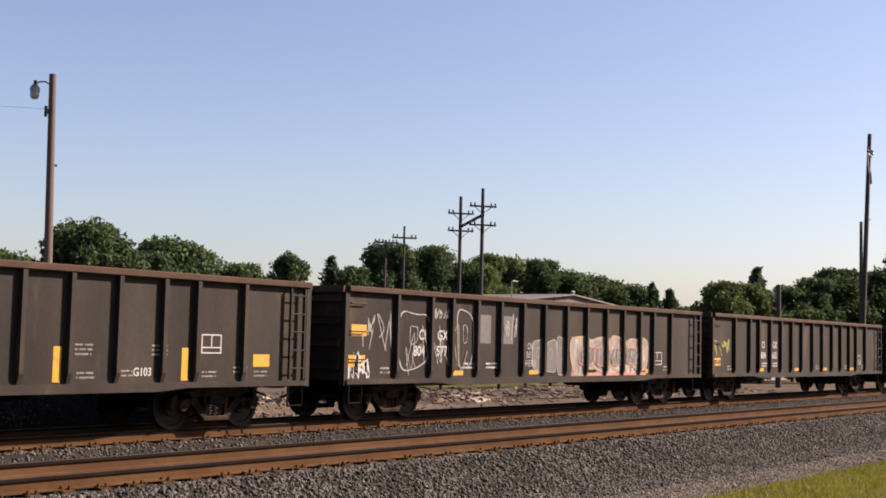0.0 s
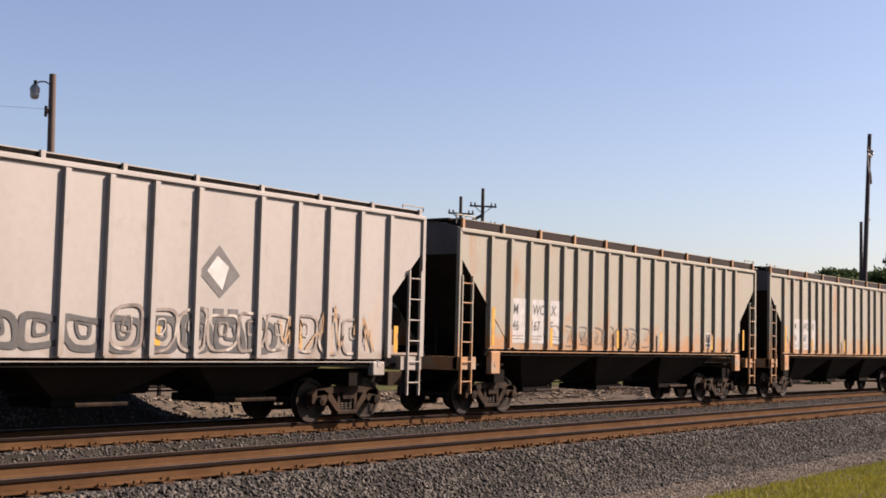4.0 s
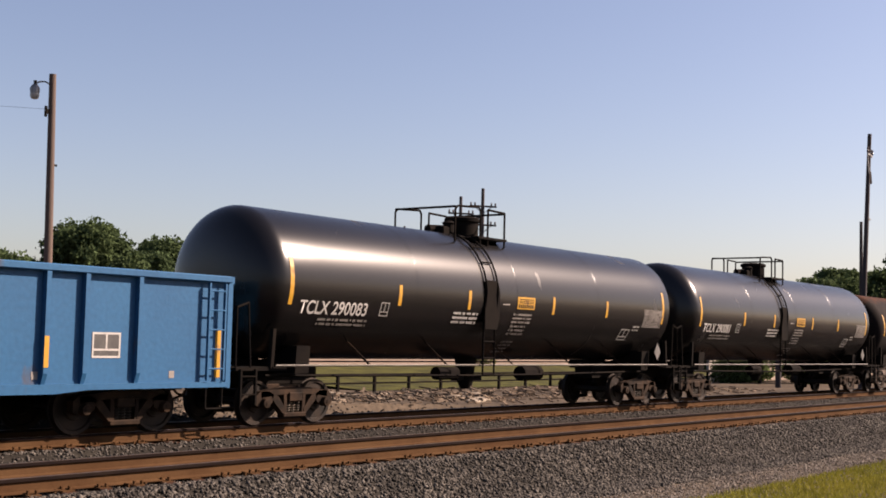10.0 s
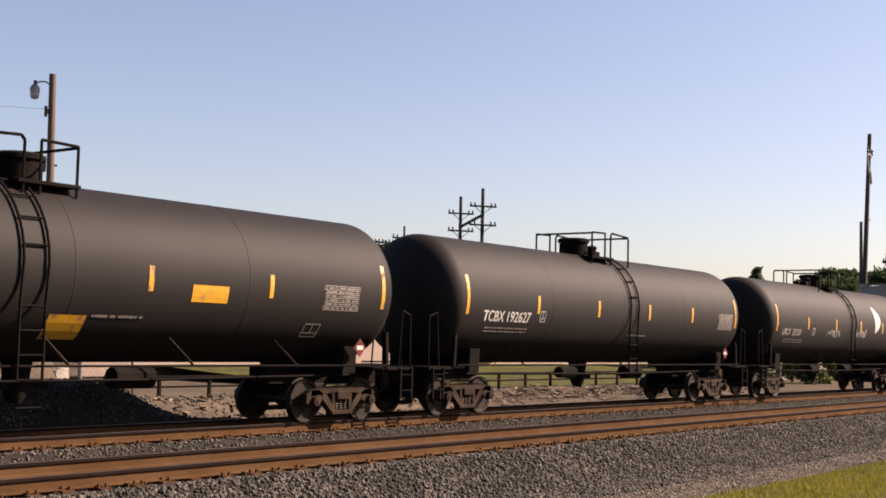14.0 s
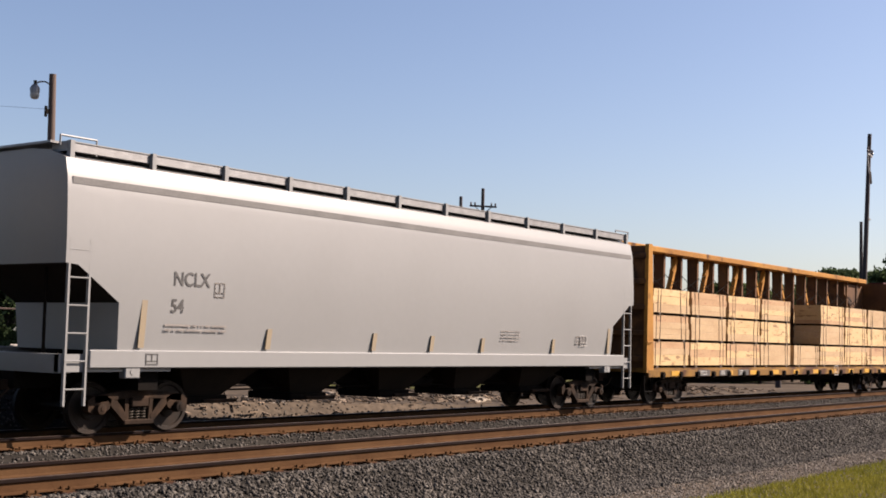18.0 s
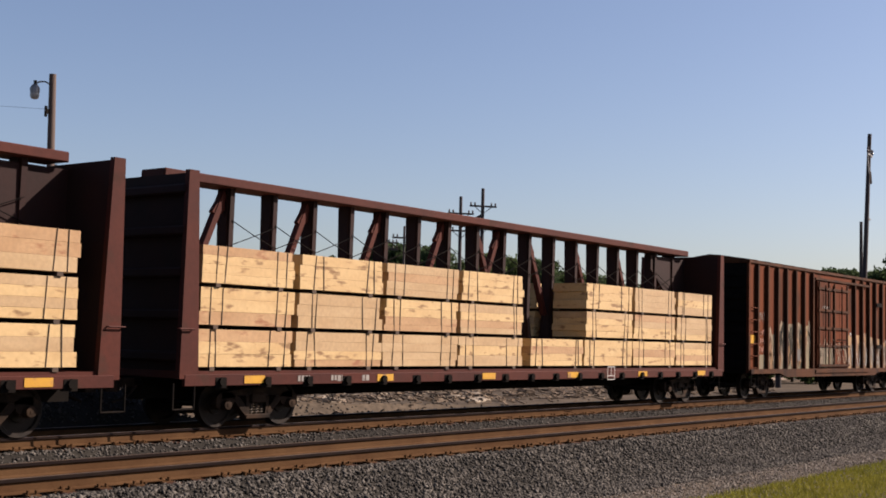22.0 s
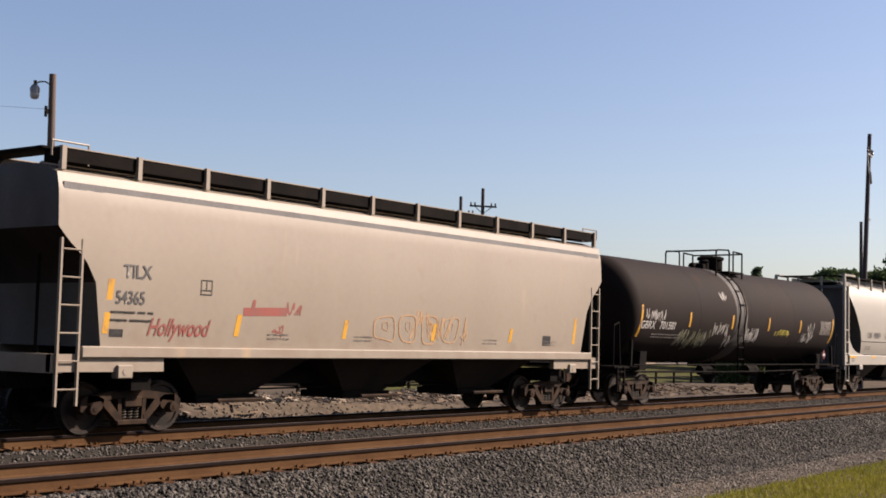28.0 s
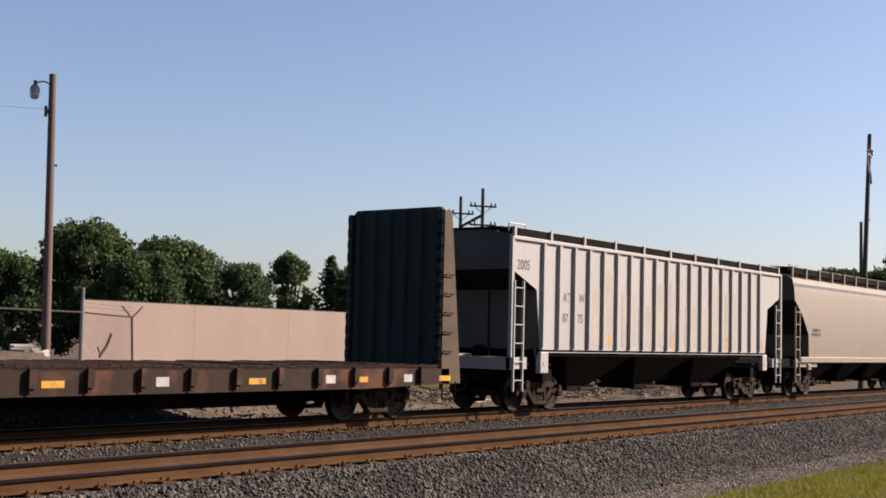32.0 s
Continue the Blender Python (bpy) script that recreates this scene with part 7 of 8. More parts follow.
    word("2005", 0.26, car, -a + 0.26, 3.66, y, "black", 0.85)
    buff = mat("beige cover paint", (0.2419, 0.216, 0.1843), (0.2074, 0.1843, 0.1555), 1.0, rough=0.75)
    for k in range(10):
        x0 = -a + 3.75 + k * 1.02
        patch(car, x0, x0 + 0.85, 1.75, 3.4 + 0.5 * math.sin(k * 1.7), y, buff, 160 + k, 0.05)
    for k in (1.45, 5.0, 9.0, 13.0, 16.0):
        tape(car, -a + k, 1.72, 0.12, 0.35, y)


def build_smooth_hoppers():
    def steps(*pts):
        """A floor line through points (distance from the end, height)."""
        return lambda d: float(np.interp(d, [p for p, _ in pts], [z for _, z in pts]))
    hollow = steps((0, 2.95), (0.25, 2.93), (1.15, 2.32), (1.20, 1.48), (3, 1.48))
    faded = mat("faded reflective tape", (0.165, 0.125, 0.070), (0.15, 0.12, 0.08), 4.0, rough=0.6)
    for u0, u1, n1, seed in ((304.7, 324.6, "3270", 1), (325.9, 345.7, "54", 2)):
        car, a, sy = smooth_hopper(u0, u1, "clean off-white smooth-sided covered hopper car", P_WHITE, P_UNDER, 4.74, 1.48, 0.08, hollow, 5, (1.18, 1.50), 4.36, 12)
        y = -sy(2.2) - 0.006
        on_side(word("NCLX", 0.26, car, -a + (1.93 if seed == 1 else 2.36), 2.68, -1.5, "black", 0.92), sy)
        on_side(word(n1, 0.26, car, -a + (1.89 if seed == 1 else 2.32), 2.18, -1.5, "black", 0.9), sy)
        on_side(ring_sign(car, -a + (3.49 if seed == 1 else 3.35), 2.71 if seed == 1 else 2.5, -1.5, 0.26, 0.28, "pale", 0.02), sy)
        bars(car, -a + 2.2, 1.98, y, 1.5, 2, "pale", 0.045, seed=seed)
        bars(car, -a + 12.98, 2.08, y, 0.85, 4, "pale", 0.03, seed=seed)
        bars(car, -a + 16.6, 2.0, y, 0.3, 3, "pale", 0.04, seed=seed + 4)
        for k, h in ((1.50, 0.95), (4.45, 0.45), (7.10, 0.44), (9.75, 0.40), (12.35, 0.38), (15.20, 0.42), (18.40, 0.80)) if seed == 1 else ((1.60, 0.85), (4.75, 0.40), (7.99, 0.38), (10.06, 0.36), (12.10, 0.34), (15.35, 0.36), (18.30, 0.7)):
            g = G().prism([(-a + k, 1.54), (-a + k + 0.13, 1.54), (-a + k + 0.19, 1.54 + h), (-a + k + 0.06, 1.54 + h)], "y", y - 0.004, y + 0.02)
            part("reflector_tape", g, M_YELLOW if seed == 1 else faded, car)
        ring_sign(car, -a + 1.75, 1.24, -1.565, 0.28, 0.2, "black", 0.02)
        part("notice_panel", G().box(-a + 16.85, -a + 17.15, y - 0.004, y, 1.78, 2.0), M_INK, car)
        ring_sign(car, -a + 16.83, 1.74, y - 0.004, 0.34, 0.28, "white", 0.015)

    scoop = steps((0, 3.62), (0.12, 3.55), (0.7, 3.1), (1.40, 2.34), (1.42, 1.5), (3, 1.5))
    car, a, sy = smooth_hopper(478.1, 497.1, "beige smooth-sided covered hopper car with bright graffiti", P_BEIGE, P_UNDER, 4.50, 1.54, 0.06, scoop, 4, (1.13, 1.54), None, 13)
    on_side(word("SHPX", 0.24, car, -a + 2.2, 2.65, -1.5, "black"), sy)
    on_side(word("452017", 0.24, car, -a + 2.2, 2.25, -1.5, "black"), sy)
    yf = lambda z: -sy(max(z, 1.6)) - (0.10 if z < 1.56 else 0.004)
    soot = G()
    rng = random.Random(8)
    for i in range(46):
        x, h = -a + 12.1 + 3.5 * i / 45, rng.uniform(0.12, 0.75) * (0.5 + 0.5 * math.sin(i * 0.55) ** 2)
        soot.add([(x - 0.07, yf(2.0) - 0.001, 1.9), (x + 0.07, yf(2.0) - 0.001, 1.9), (x + rng.uniform(-0.04, 0.04), yf(2.2 + h) - 0.001, 2.2 + h)], [(0, 1, 2)])
    part("graffiti", soot, M_SPRAYBLACK, car, "black sprayed flames")
    up = lambda z: -sy(z) - 0.008
    low = lambda z: -1.562
    bubbles(car, -a + 12.05, -a + 15.5, 1.62, 2.42, 0, M_SPRAYBLACK, M_LINEYELLOW, 181, 5, 0.06, at_y=up)
    bubbles(car, -a + 12.0, -a + 15.4, 1.18, 1.50, 0, M_SPRAYBLACK, M_LINEYELLOW, 187, 5, 0.06, at_y=low)
    bubbles(car, -a + 9.6, -a + 11.4, 1.62, 2.25, 0, M_SPRAYWHITE, M_PINK, 182, 2, 0.07, at_y=up)
    bubbles(car, -a + 9.6, -a + 11.4, 1.17, 1.50, 0, M_SPRAYWHITE, M_PINK, 188, 2, 0.07, at_y=low)
    bubbles(car, -a + 9.8, -a + 11.2, 1.68, 2.2, 0, None, M_SPRAYBLACK, 183, 3, 0.06, at_y=lambda z: up(z) - 0.01)
    bubbles(car, -a + 11.3, -a + 11.75, 1.68, 2.0, 0, M_SPRAYRED, M_SPRAYRED, 184, 1, 0.02, at_y=up)
    scribble(car, -a + 15.7, -a + 16.3, 1.2, 1.5, 0, M_SPRAYBLACK, 185, 0.03, 4, at_y=yf)
    scribble(car, -a + 11.5, -a + 12.1, 1.2, 1.5, 0, M_SPRAYBLACK, 186, 0.05, 3, at_y=yf)
    on_side(ring_sign(car, -a + 15.95, 1.78, -1.5, 0.55, 0.34, "pale", 0.02), sy)
    on_side(part("notice_panel", G().box(-a + 15.99, -a + 16.46, -1.501, -1.5, 1.9, 2.08), M_INK, car), sy, 0.002)
    on_side(bars(car, -a + 15.75, 2.2, -1.5, 1.5, 2, "pale", 0.04, seed=5), sy)
    for k in (3.97, 4.09, 4.21):
        part("side_bead", G().box(-a + 0.2, a - 0.2, -sy(k) - 0.035, -sy(k) + 0.02, k - 0.03, k + 0.02), P_BEIGE, car)
    for k in (1.9, 3.5, 5.2, 6.9, 8.6, 10.3, 12.0, 13.7, 15.35, 17.08):
        seam = G()
        for p, q in zip(np.linspace(2.2, 3.9, 7), np.linspace(2.2, 3.9, 7)[1:]):
            seam.add([(-a + k - 0.008, -sy(p) - 0.003, p), (-a + k + 0.008, -sy(p) - 0.003, p), (-a + k + 0.008, -sy(q) - 0.003, q), (-a + k - 0.008, -sy(q) - 0.003, q)], [(0, 1, 2, 3)])
        part("panel_seam", seam, M_DULL, car)
    part("sill_flange", G().box(-a + 0.6, a - 0.6, -1.60, -1.55, 1.545, 1.575), P_GREY, car)
    for k in (2.0, 6.0, 8.0, 17.1):
        part("reflector_tape", G().box(-a + k, -a + k + 0.55, -1.566, -1.562, 1.18, 1.28), M_SPRAYORANGE, car)
    bite = steps((0, 3.56), (0.2, 3.34), (0.42, 3.16), (0.72, 2.85), (0.86, 2.5), (0.88, 1.54), (3, 1.54))
    car, a, sy = smooth_hopper(498.7, 516.8, "sandy beige smooth-sided covered hopper car with red graffiti", P_BEIGE, P_UNDER, 4.48, 1.54, 0.07, bite, 3, (1.36, 1.56), 4.26, 12)
    on_side(word("TILX", 0.24, car, -a + 1.38, 2.76, -1.5, "black", 0.9), sy)
    on_side(word("54365", 0.24, car, -a + 1.24, 2.30, -1.5, "black", 0.8), sy)
    on_side(bars(car, -a + 1.15, 2.18, -1.5, 0.95, 2, "black", 0.05, 0.09, seed=9), sy)
    on_side(ring_sign(car, -a + 3.18, 2.54, -1.5, 0.28, 0.28, "black", 0.015), sy)
    on_side(part("notice_panel", G().box(-a + 1.15, -a + 1.45, -1.501, -1.5, 1.72, 1.86), M_INK, car), sy, 0.002)
    on_side(word("Hollywood", 0.42, car, -a + 1.95, 1.66, -1.5, "red", 0.72, "graffiti", 0.3), sy)
    fill = G()
    for p, q in zip((2.18, 2.26), (2.26, 2.34)):
        fill.add([(-a + 4.3, -sy(p) - 0.004, p), (-a + 5.5, -sy(p) - 0.004, p + 0.03), (-a + 5.5, -sy(q) - 0.004, q + 0.04), (-a + 4.3, -sy(q) - 0.004, q)], [(0, 1, 2, 3)])
    fill.add([(-a + 4.5, -sy(2.3) - 0.006, 2.3), (-a + 4.6, -sy(2.3) - 0.006, 2.3), (-a + 4.62, -sy(2.5) - 0.006, 2.5), (-a + 4.55, -sy(2.5) - 0.006, 2.5)], [(0, 1, 2, 3)])
    part("graffiti", fill, M_REDINK, car, "red sprayed bar")
    sf = lambda z: -sy(z)
    scribble(car, -a + 5.5, -a + 5.9, 2.2, 2.5, 0, M_REDINK, 204, 0.04, 2, at_y=sf)
    scribble(car, -a + 5.1, -a + 5.4, 1.8, 2.05, 0, M_REDINK, 205, 0.03, 2, at_y=sf)
    for i, c in enumerate(range(4)):
        bubbles(car, -a + 8.3 + 0.8 * i, -a + 8.95 + 0.8 * i, 1.72, 2.38, 0, None, M_SPRAYORANGE, 206 + i, 1, 0.035, at_y=sf)
    scribble(car, -a + 9.5, -a + 11.7, 1.75, 2.45, 0, M_SPRAYORANGE, 210, 0.04, 5, at_y=sf)
    for k, h in ((1.0, 0.95), (4.08, 0.42), (7.2, 0.4), (10.3, 0.4), (13.5, 0.35), (16.6, 0.7)):
        zz = (1.78, 1.78 + h)
        g = G().add([(-a + k, -sy(zz[0]) - 0.005, zz[0]), (-a + k + 0.13, -sy(zz[0]) - 0.005, zz[0]), (-a + k + 0.20, -sy(zz[1]) - 0.005, zz[1]), (-a + k + 0.07, -sy(zz[1]) - 0.005, zz[1])], [(0, 1, 2, 3)])
        part("reflector_tape", g, M_YELLOW, car)
    for k in (5.0, 7.6, 12.4, 15.2):
        on_side(bars(car, -a + k, 1.85, -1.5, 0.6, 2, "pale", 0.035, seed=int(k)), sy)
    on_side(part("notice_panel", G().box(a - 3.0, a - 2.6, -1.501, -1.5, 1.72, 1.98), M_INK, car), sy, 0.002)

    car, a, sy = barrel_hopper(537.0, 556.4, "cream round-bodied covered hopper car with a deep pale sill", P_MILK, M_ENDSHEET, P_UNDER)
    on_side(word("CAIX", 0.25, car, -a + 2.56, 2.33, -1.5, "black", 0.78, slant=0.12), sy)
    on_side(word("450074", 0.25, car, -a + 3.38, 2.33, -1.5, "black", 0.92, slant=0.12), sy)
    on_side(ring_sign(car, -a + 4.85, 2.32, -1.5, 0.2, 0.24, "pale", 0.015), sy)
    on_side(bars(car, -a + 2.5, 2.0, -1.5, 0.7, 2, "pale", 0.06, seed=7), sy)
    for k, w in ((0.27, 0.85), (3.0, 0.5), (5.62, 0.52), (8.85, 0.5), (12.2, 0.5), (15.6, 0.5)):
        part("reflector_tape", G().box(-a + k, -a + k + w, -1.549, -1.545, 1.48, 1.57), M_YELLOW, car)
    bars(car, -a + 8.5, 1.44, -1.546, 0.9, 2, "pale", 0.04, seed=4)
    ring_sign(car, -a + 0.5, 1.33, -1.546, 0.28, 0.16, "black", 0.015)
    car, a, sy = smooth_hopper(601.8, 620.5, "tan smooth-sided covered hopper car", P_BEIGE, P_UNDER, 4.45, 1.5, 0.08, scoop, 4, (1.28, 1.5), 4.2, 14)
    bars(car, -a + 1.8, 2.6, -sy(2.6) - 0.01, 0.8, 2, "black", 0.12, seed=4)


def build_tanks():
    TANK["z"], TANK["r"] = 2.92, 1.60
    gloss = ((191.8, 208.2, "TCLX 290083"), (210.7, 226.9, "TCLX 290081"))
    for u0, u1, txt in gloss:
        car, a = tank_car(u0, u1, "glossy black tank car with yellow reflector strips", P_TANK, (0.0, 0.212, 0.374, 0.606, 0.779, 0.988), ladder_x=0.427, fit=1.27)
        tank_word(txt[:4], 0.28, car, -a + 0.30, 2.28, "white", 0.92)
        tank_word(txt[5:], 0.28, car, -a + 1.30, 2.28, "white", 1.0)
        tank_bars(car, -a + 0.95, 2.20, 1.6, 2, "pale", 3)
        on_tank(ring_sign(car, -a + 2.85, 2.30, 0, 0.28, 0.3, "white", 0.015))
        tank_bars(car, -a + 5.55, 2.48, 0.98, 3, "white", 4, 0.06)
        tank_panel(car, -a + 8.2, 2.64, 0.8, 0.31, M_YELLOW, "warning_panel", "yellow warning panel with small black print").location.y = -0.002
        for z, h in ((2.90, 0.025), (2.85, 0.02), (2.81, 0.02)):
            tank_panel(car, -a + 8.26, z - h, 0.68, h, M_SPRAYBLACK, "panel_print").location.y = -0.005
        for n in range(8):
            tank_panel(car, -a + 8.25 + 0.088 * n, 2.67, 0.06, 0.09, M_SPRAYBLACK, "panel_digit").location.y = -0.005
        tank_bars(car, -a + 8.08, 2.52, 0.85, 3, "pale", 5)
        tank_bars(car, -a + 8.10, 2.22, 0.72, 3, "pale", 15)
        tank_bars(car, -a + 8.12, 1.82, 0.55, 4, "pale", 25, 0.04)
        tank_panel(car, -a + 7.55, 2.72, 0.3, 0.03, M_PALE, "small_mark")
        tank_table(car, a - 1.40, 2.34, 1.15, 0.5)
        tank_bars(car, a - 1.9, 2.35, 0.35, 2, "white", 6)
        on_tank(ring_sign(car, a - 2.54, 1.93, 0, 0.5, 0.32, "white", 0.025))
    TANK["z"], TANK["r"] = 2.85, 1.57
    for u0, u1, txt, p, lab in ((229.5, 245.7, "TILX 252129", P_TANKRUST, "dark brown tank car with white graffiti and a rusty crown"), (248.6, 264.8, "TILX 196897", P_TANKDULL, "dull dark tank car with yellow reflector strips"),
                                (268.0, 283.5, "TCBX 192627", P_TANKDULL, "dull dark tank car with white lettering"), (287.2, 302.3, "UTLX 30238", P_TANKDULL, "dull dark tank car with a small white emblem"),
                                (519.1, 535.1, "GBRX 701581", P_TANKBROWN, "rusty brown-black tank car with faded graffiti")):
        TANK["z"], TANK["r"] = (2.80, 1.50) if txt.endswith("129") else (2.90, 1.62) if txt[0] == "G" else (2.85, 1.57)
        car, a = tank_car(u0, u1, lab, p, (0.0, 0.203, 0.405, 0.6, 0.787, 1.0), ladder_x=0.45 if txt[0] == "G" or txt.endswith("897") else 0.535, belly=1.0, drop=0.40 if txt[0] == "G" else 0.0, fit={"701581": 1.25, "196897": 1.0, "192627": -1.23, "30238": -0.35}.get(txt[5:], -1.35), turn=-1 if txt[5:] in ("192627", "252129") else 1)
        k, size, wide, gap = {"GBRX": (0.05, 0.24, 1.05, 1.2), "TCBX": (0.70, 0.27, 0.95, 1.06), "UTLX": (0.55, 0.25, 0.92, 0.98)}.get(txt[:4], (1.07, 0.24, 0.88, 0.92))
        ink = "pale" if txt[0] == "U" else "white"
        tank_word(txt[:4], size, car, -a + k, 2.30, ink, wide)
        tank_word(txt[5:], size, car, -a + k + gap, 2.30, ink, wide + 0.07)
        tank_bars(car, -a + 0.9, 2.16, 1.9, 2, "pale", 3, 0.04)
        if txt[0] != "G":
            on_tank(ring_sign(car, -a + (3.26 if txt[0] == "T" and txt[1] == "C" else 3.55), 2.34, 0, 0.26, 0.28, "white", 0.015))
        tank_table(car, a - (1.35 if txt[:4] in ("GBRX", "TCBX") else 1.9), 2.38, 1.10, 0.5)
        if txt.startswith("TILX 25"):
            for x, z, w, h, n, s in ((4.95, 2.55, 1.1, 0.5, 6, 1), (6.0, 2.05, 0.75, 0.35, 4, 2), (5.2, 2.1, 0.3, 0.25, 1, 3), (10.1, 2.35, 1.8, 0.75, 6, 4), (10.9, 1.75, 2.0, 0.55, 8, 5), (13.5, 2.6, 1.6, 0.45, 7, 6)):
                scribble(car, -a + x, -a + x + w, z, z + h, 0, M_WHITE, 220 + s, 0.025, n, at_y=tank_y)
            tank_bars(car, -a + 9.4, 2.10, 3.4, 3, "pale", 8)
        elif txt.startswith("GBRX"):
            for x, z, w, h, n, m, s in ((5.6, 3.35, 0.5, 0.35, 3, M_SPRAYWHITE, 3), (7.7, 2.0, 1.1, 0.5, 7, M_WHITE, 4), (10.2, 2.25, 1.4, 0.25, 6, M_LINEYELLOW, 5),
                                        (12.9, 2.0, 1.2, 0.4, 6, M_WHITE, 6), (13.3, 2.3, 0.7, 0.55, 4, M_SPRAYWHITE, 7), (6.2, 1.8, 0.5, 0.5, 4, M_SPRAYWHITE, 8)):
                scribble(car, -a + x, -a + x + w, z, z + h, 0, m, 240 + s, 0.025, n, at_y=tank_y)
            scribble(car, -a + 2.6, -a + 4.95, 1.75, 2.35, 0, M_DULLYELLOW, 250, 0.045, 11, at_y=tank_y)
            scribble(car, -a + 0.25, -a + 1.5, 2.56, 2.90, 0, M_SPRAYWHITE, 251, 0.028, 9, at_y=tank_y)
            scribble(car, -a + 5.0, -a + 6.2, 2.18, 2.60, 0, M_SPRAYWHITE, 252, 0.026, 8, at_y=tank_y)
            scribble(car, -a + 7.8, -a + 8.7, 1.95, 2.4, 0, M_SPRAYWHITE, 253, 0.024, 6, at_y=tank_y)
            scribble(car, -a + 2.7, -a + 4.9, 1.8, 2.3, 0, M_SPRAYWHITE, 254, 0.014, 8, at_y=tank_y)
            part("shell_band", G().lathe([(-0.45, TANK["r"] + 0.002), (0.45, TANK["r"] + 0.002)], "x", (-a + 7.2, 0, TANK["z"]), 64), P_BAND, car, "pale stained band", smooth=30)
        elif txt.startswith("UTLX"):
            g, zs = G(), np.linspace(2.55, 3.68, 12)
            for p, q in zip(zs, zs[1:]):
                lo, hi = [(3.32, 3.34 + 0.72 * math.sin(math.pi * (z - 2.53) / 1.17) ** 0.8) for z in (p, q)]
                g.add([(lo[0], tank_y(p) - 0.005, p), (lo[1], tank_y(p) - 0.005, p), (hi[1], tank_y(q) - 0.005, q), (hi[0], tank_y(q) - 0.005, q)], [(0, 1, 2, 3)])
            part("emblem", g, M_WHITE, car, "plain white half-moon emblem")
            scribble(car, -a + 5.0, -a + 6.6, 2.3, 2.6, 0, M_SPRAYWHITE, 260, 0.025, 7, at_y=tank_y)
            scribble(car, -a + 8.4, -a + 9.8, 2.3, 2.7, 0, M_SPRAYWHITE, 261, 0.025, 7, at_y=tank_y)
        else:
            if txt.startswith("TILX"):
                tank_panel(car, a - 5.5, 2.40, 0.9, 0.32, M_YELLOW, "warning_panel", "yellow warning panel").location.y = -0.002
                on_tank(ring_sign(car, a - 2.26, 1.80, 0, 0.47, 0.28, "pale", 0.02))
                tank_panel(car, -a + 7.75, 1.66, 0.75, 0.42, M_YELLOW, "warning_panel", "yellow warning panel").location.y = -0.002
            tank_bars(car, 0.5, 2.1, 1.1, 1, "pale", 8)
        red = mat("red placard " + txt[:4] + txt[-2:], (0.085, 0.008, 0.008), (0.06, 0.012, 0.011), 4.0, rough=0.6, spec=0.15)
        part("placard", G().prism([(a - 0.86, 1.60), (a - 0.66, 1.40), (a - 0.46, 1.60), (a - 0.66, 1.80)], "y", -1.49, -1.48), red, car, "small red diamond placard with a white number panel")
        part("placard_number", G().box(a - 0.76, a - 0.56, -1.494, -1.491, 1.555, 1.645), M_WHITE, car)


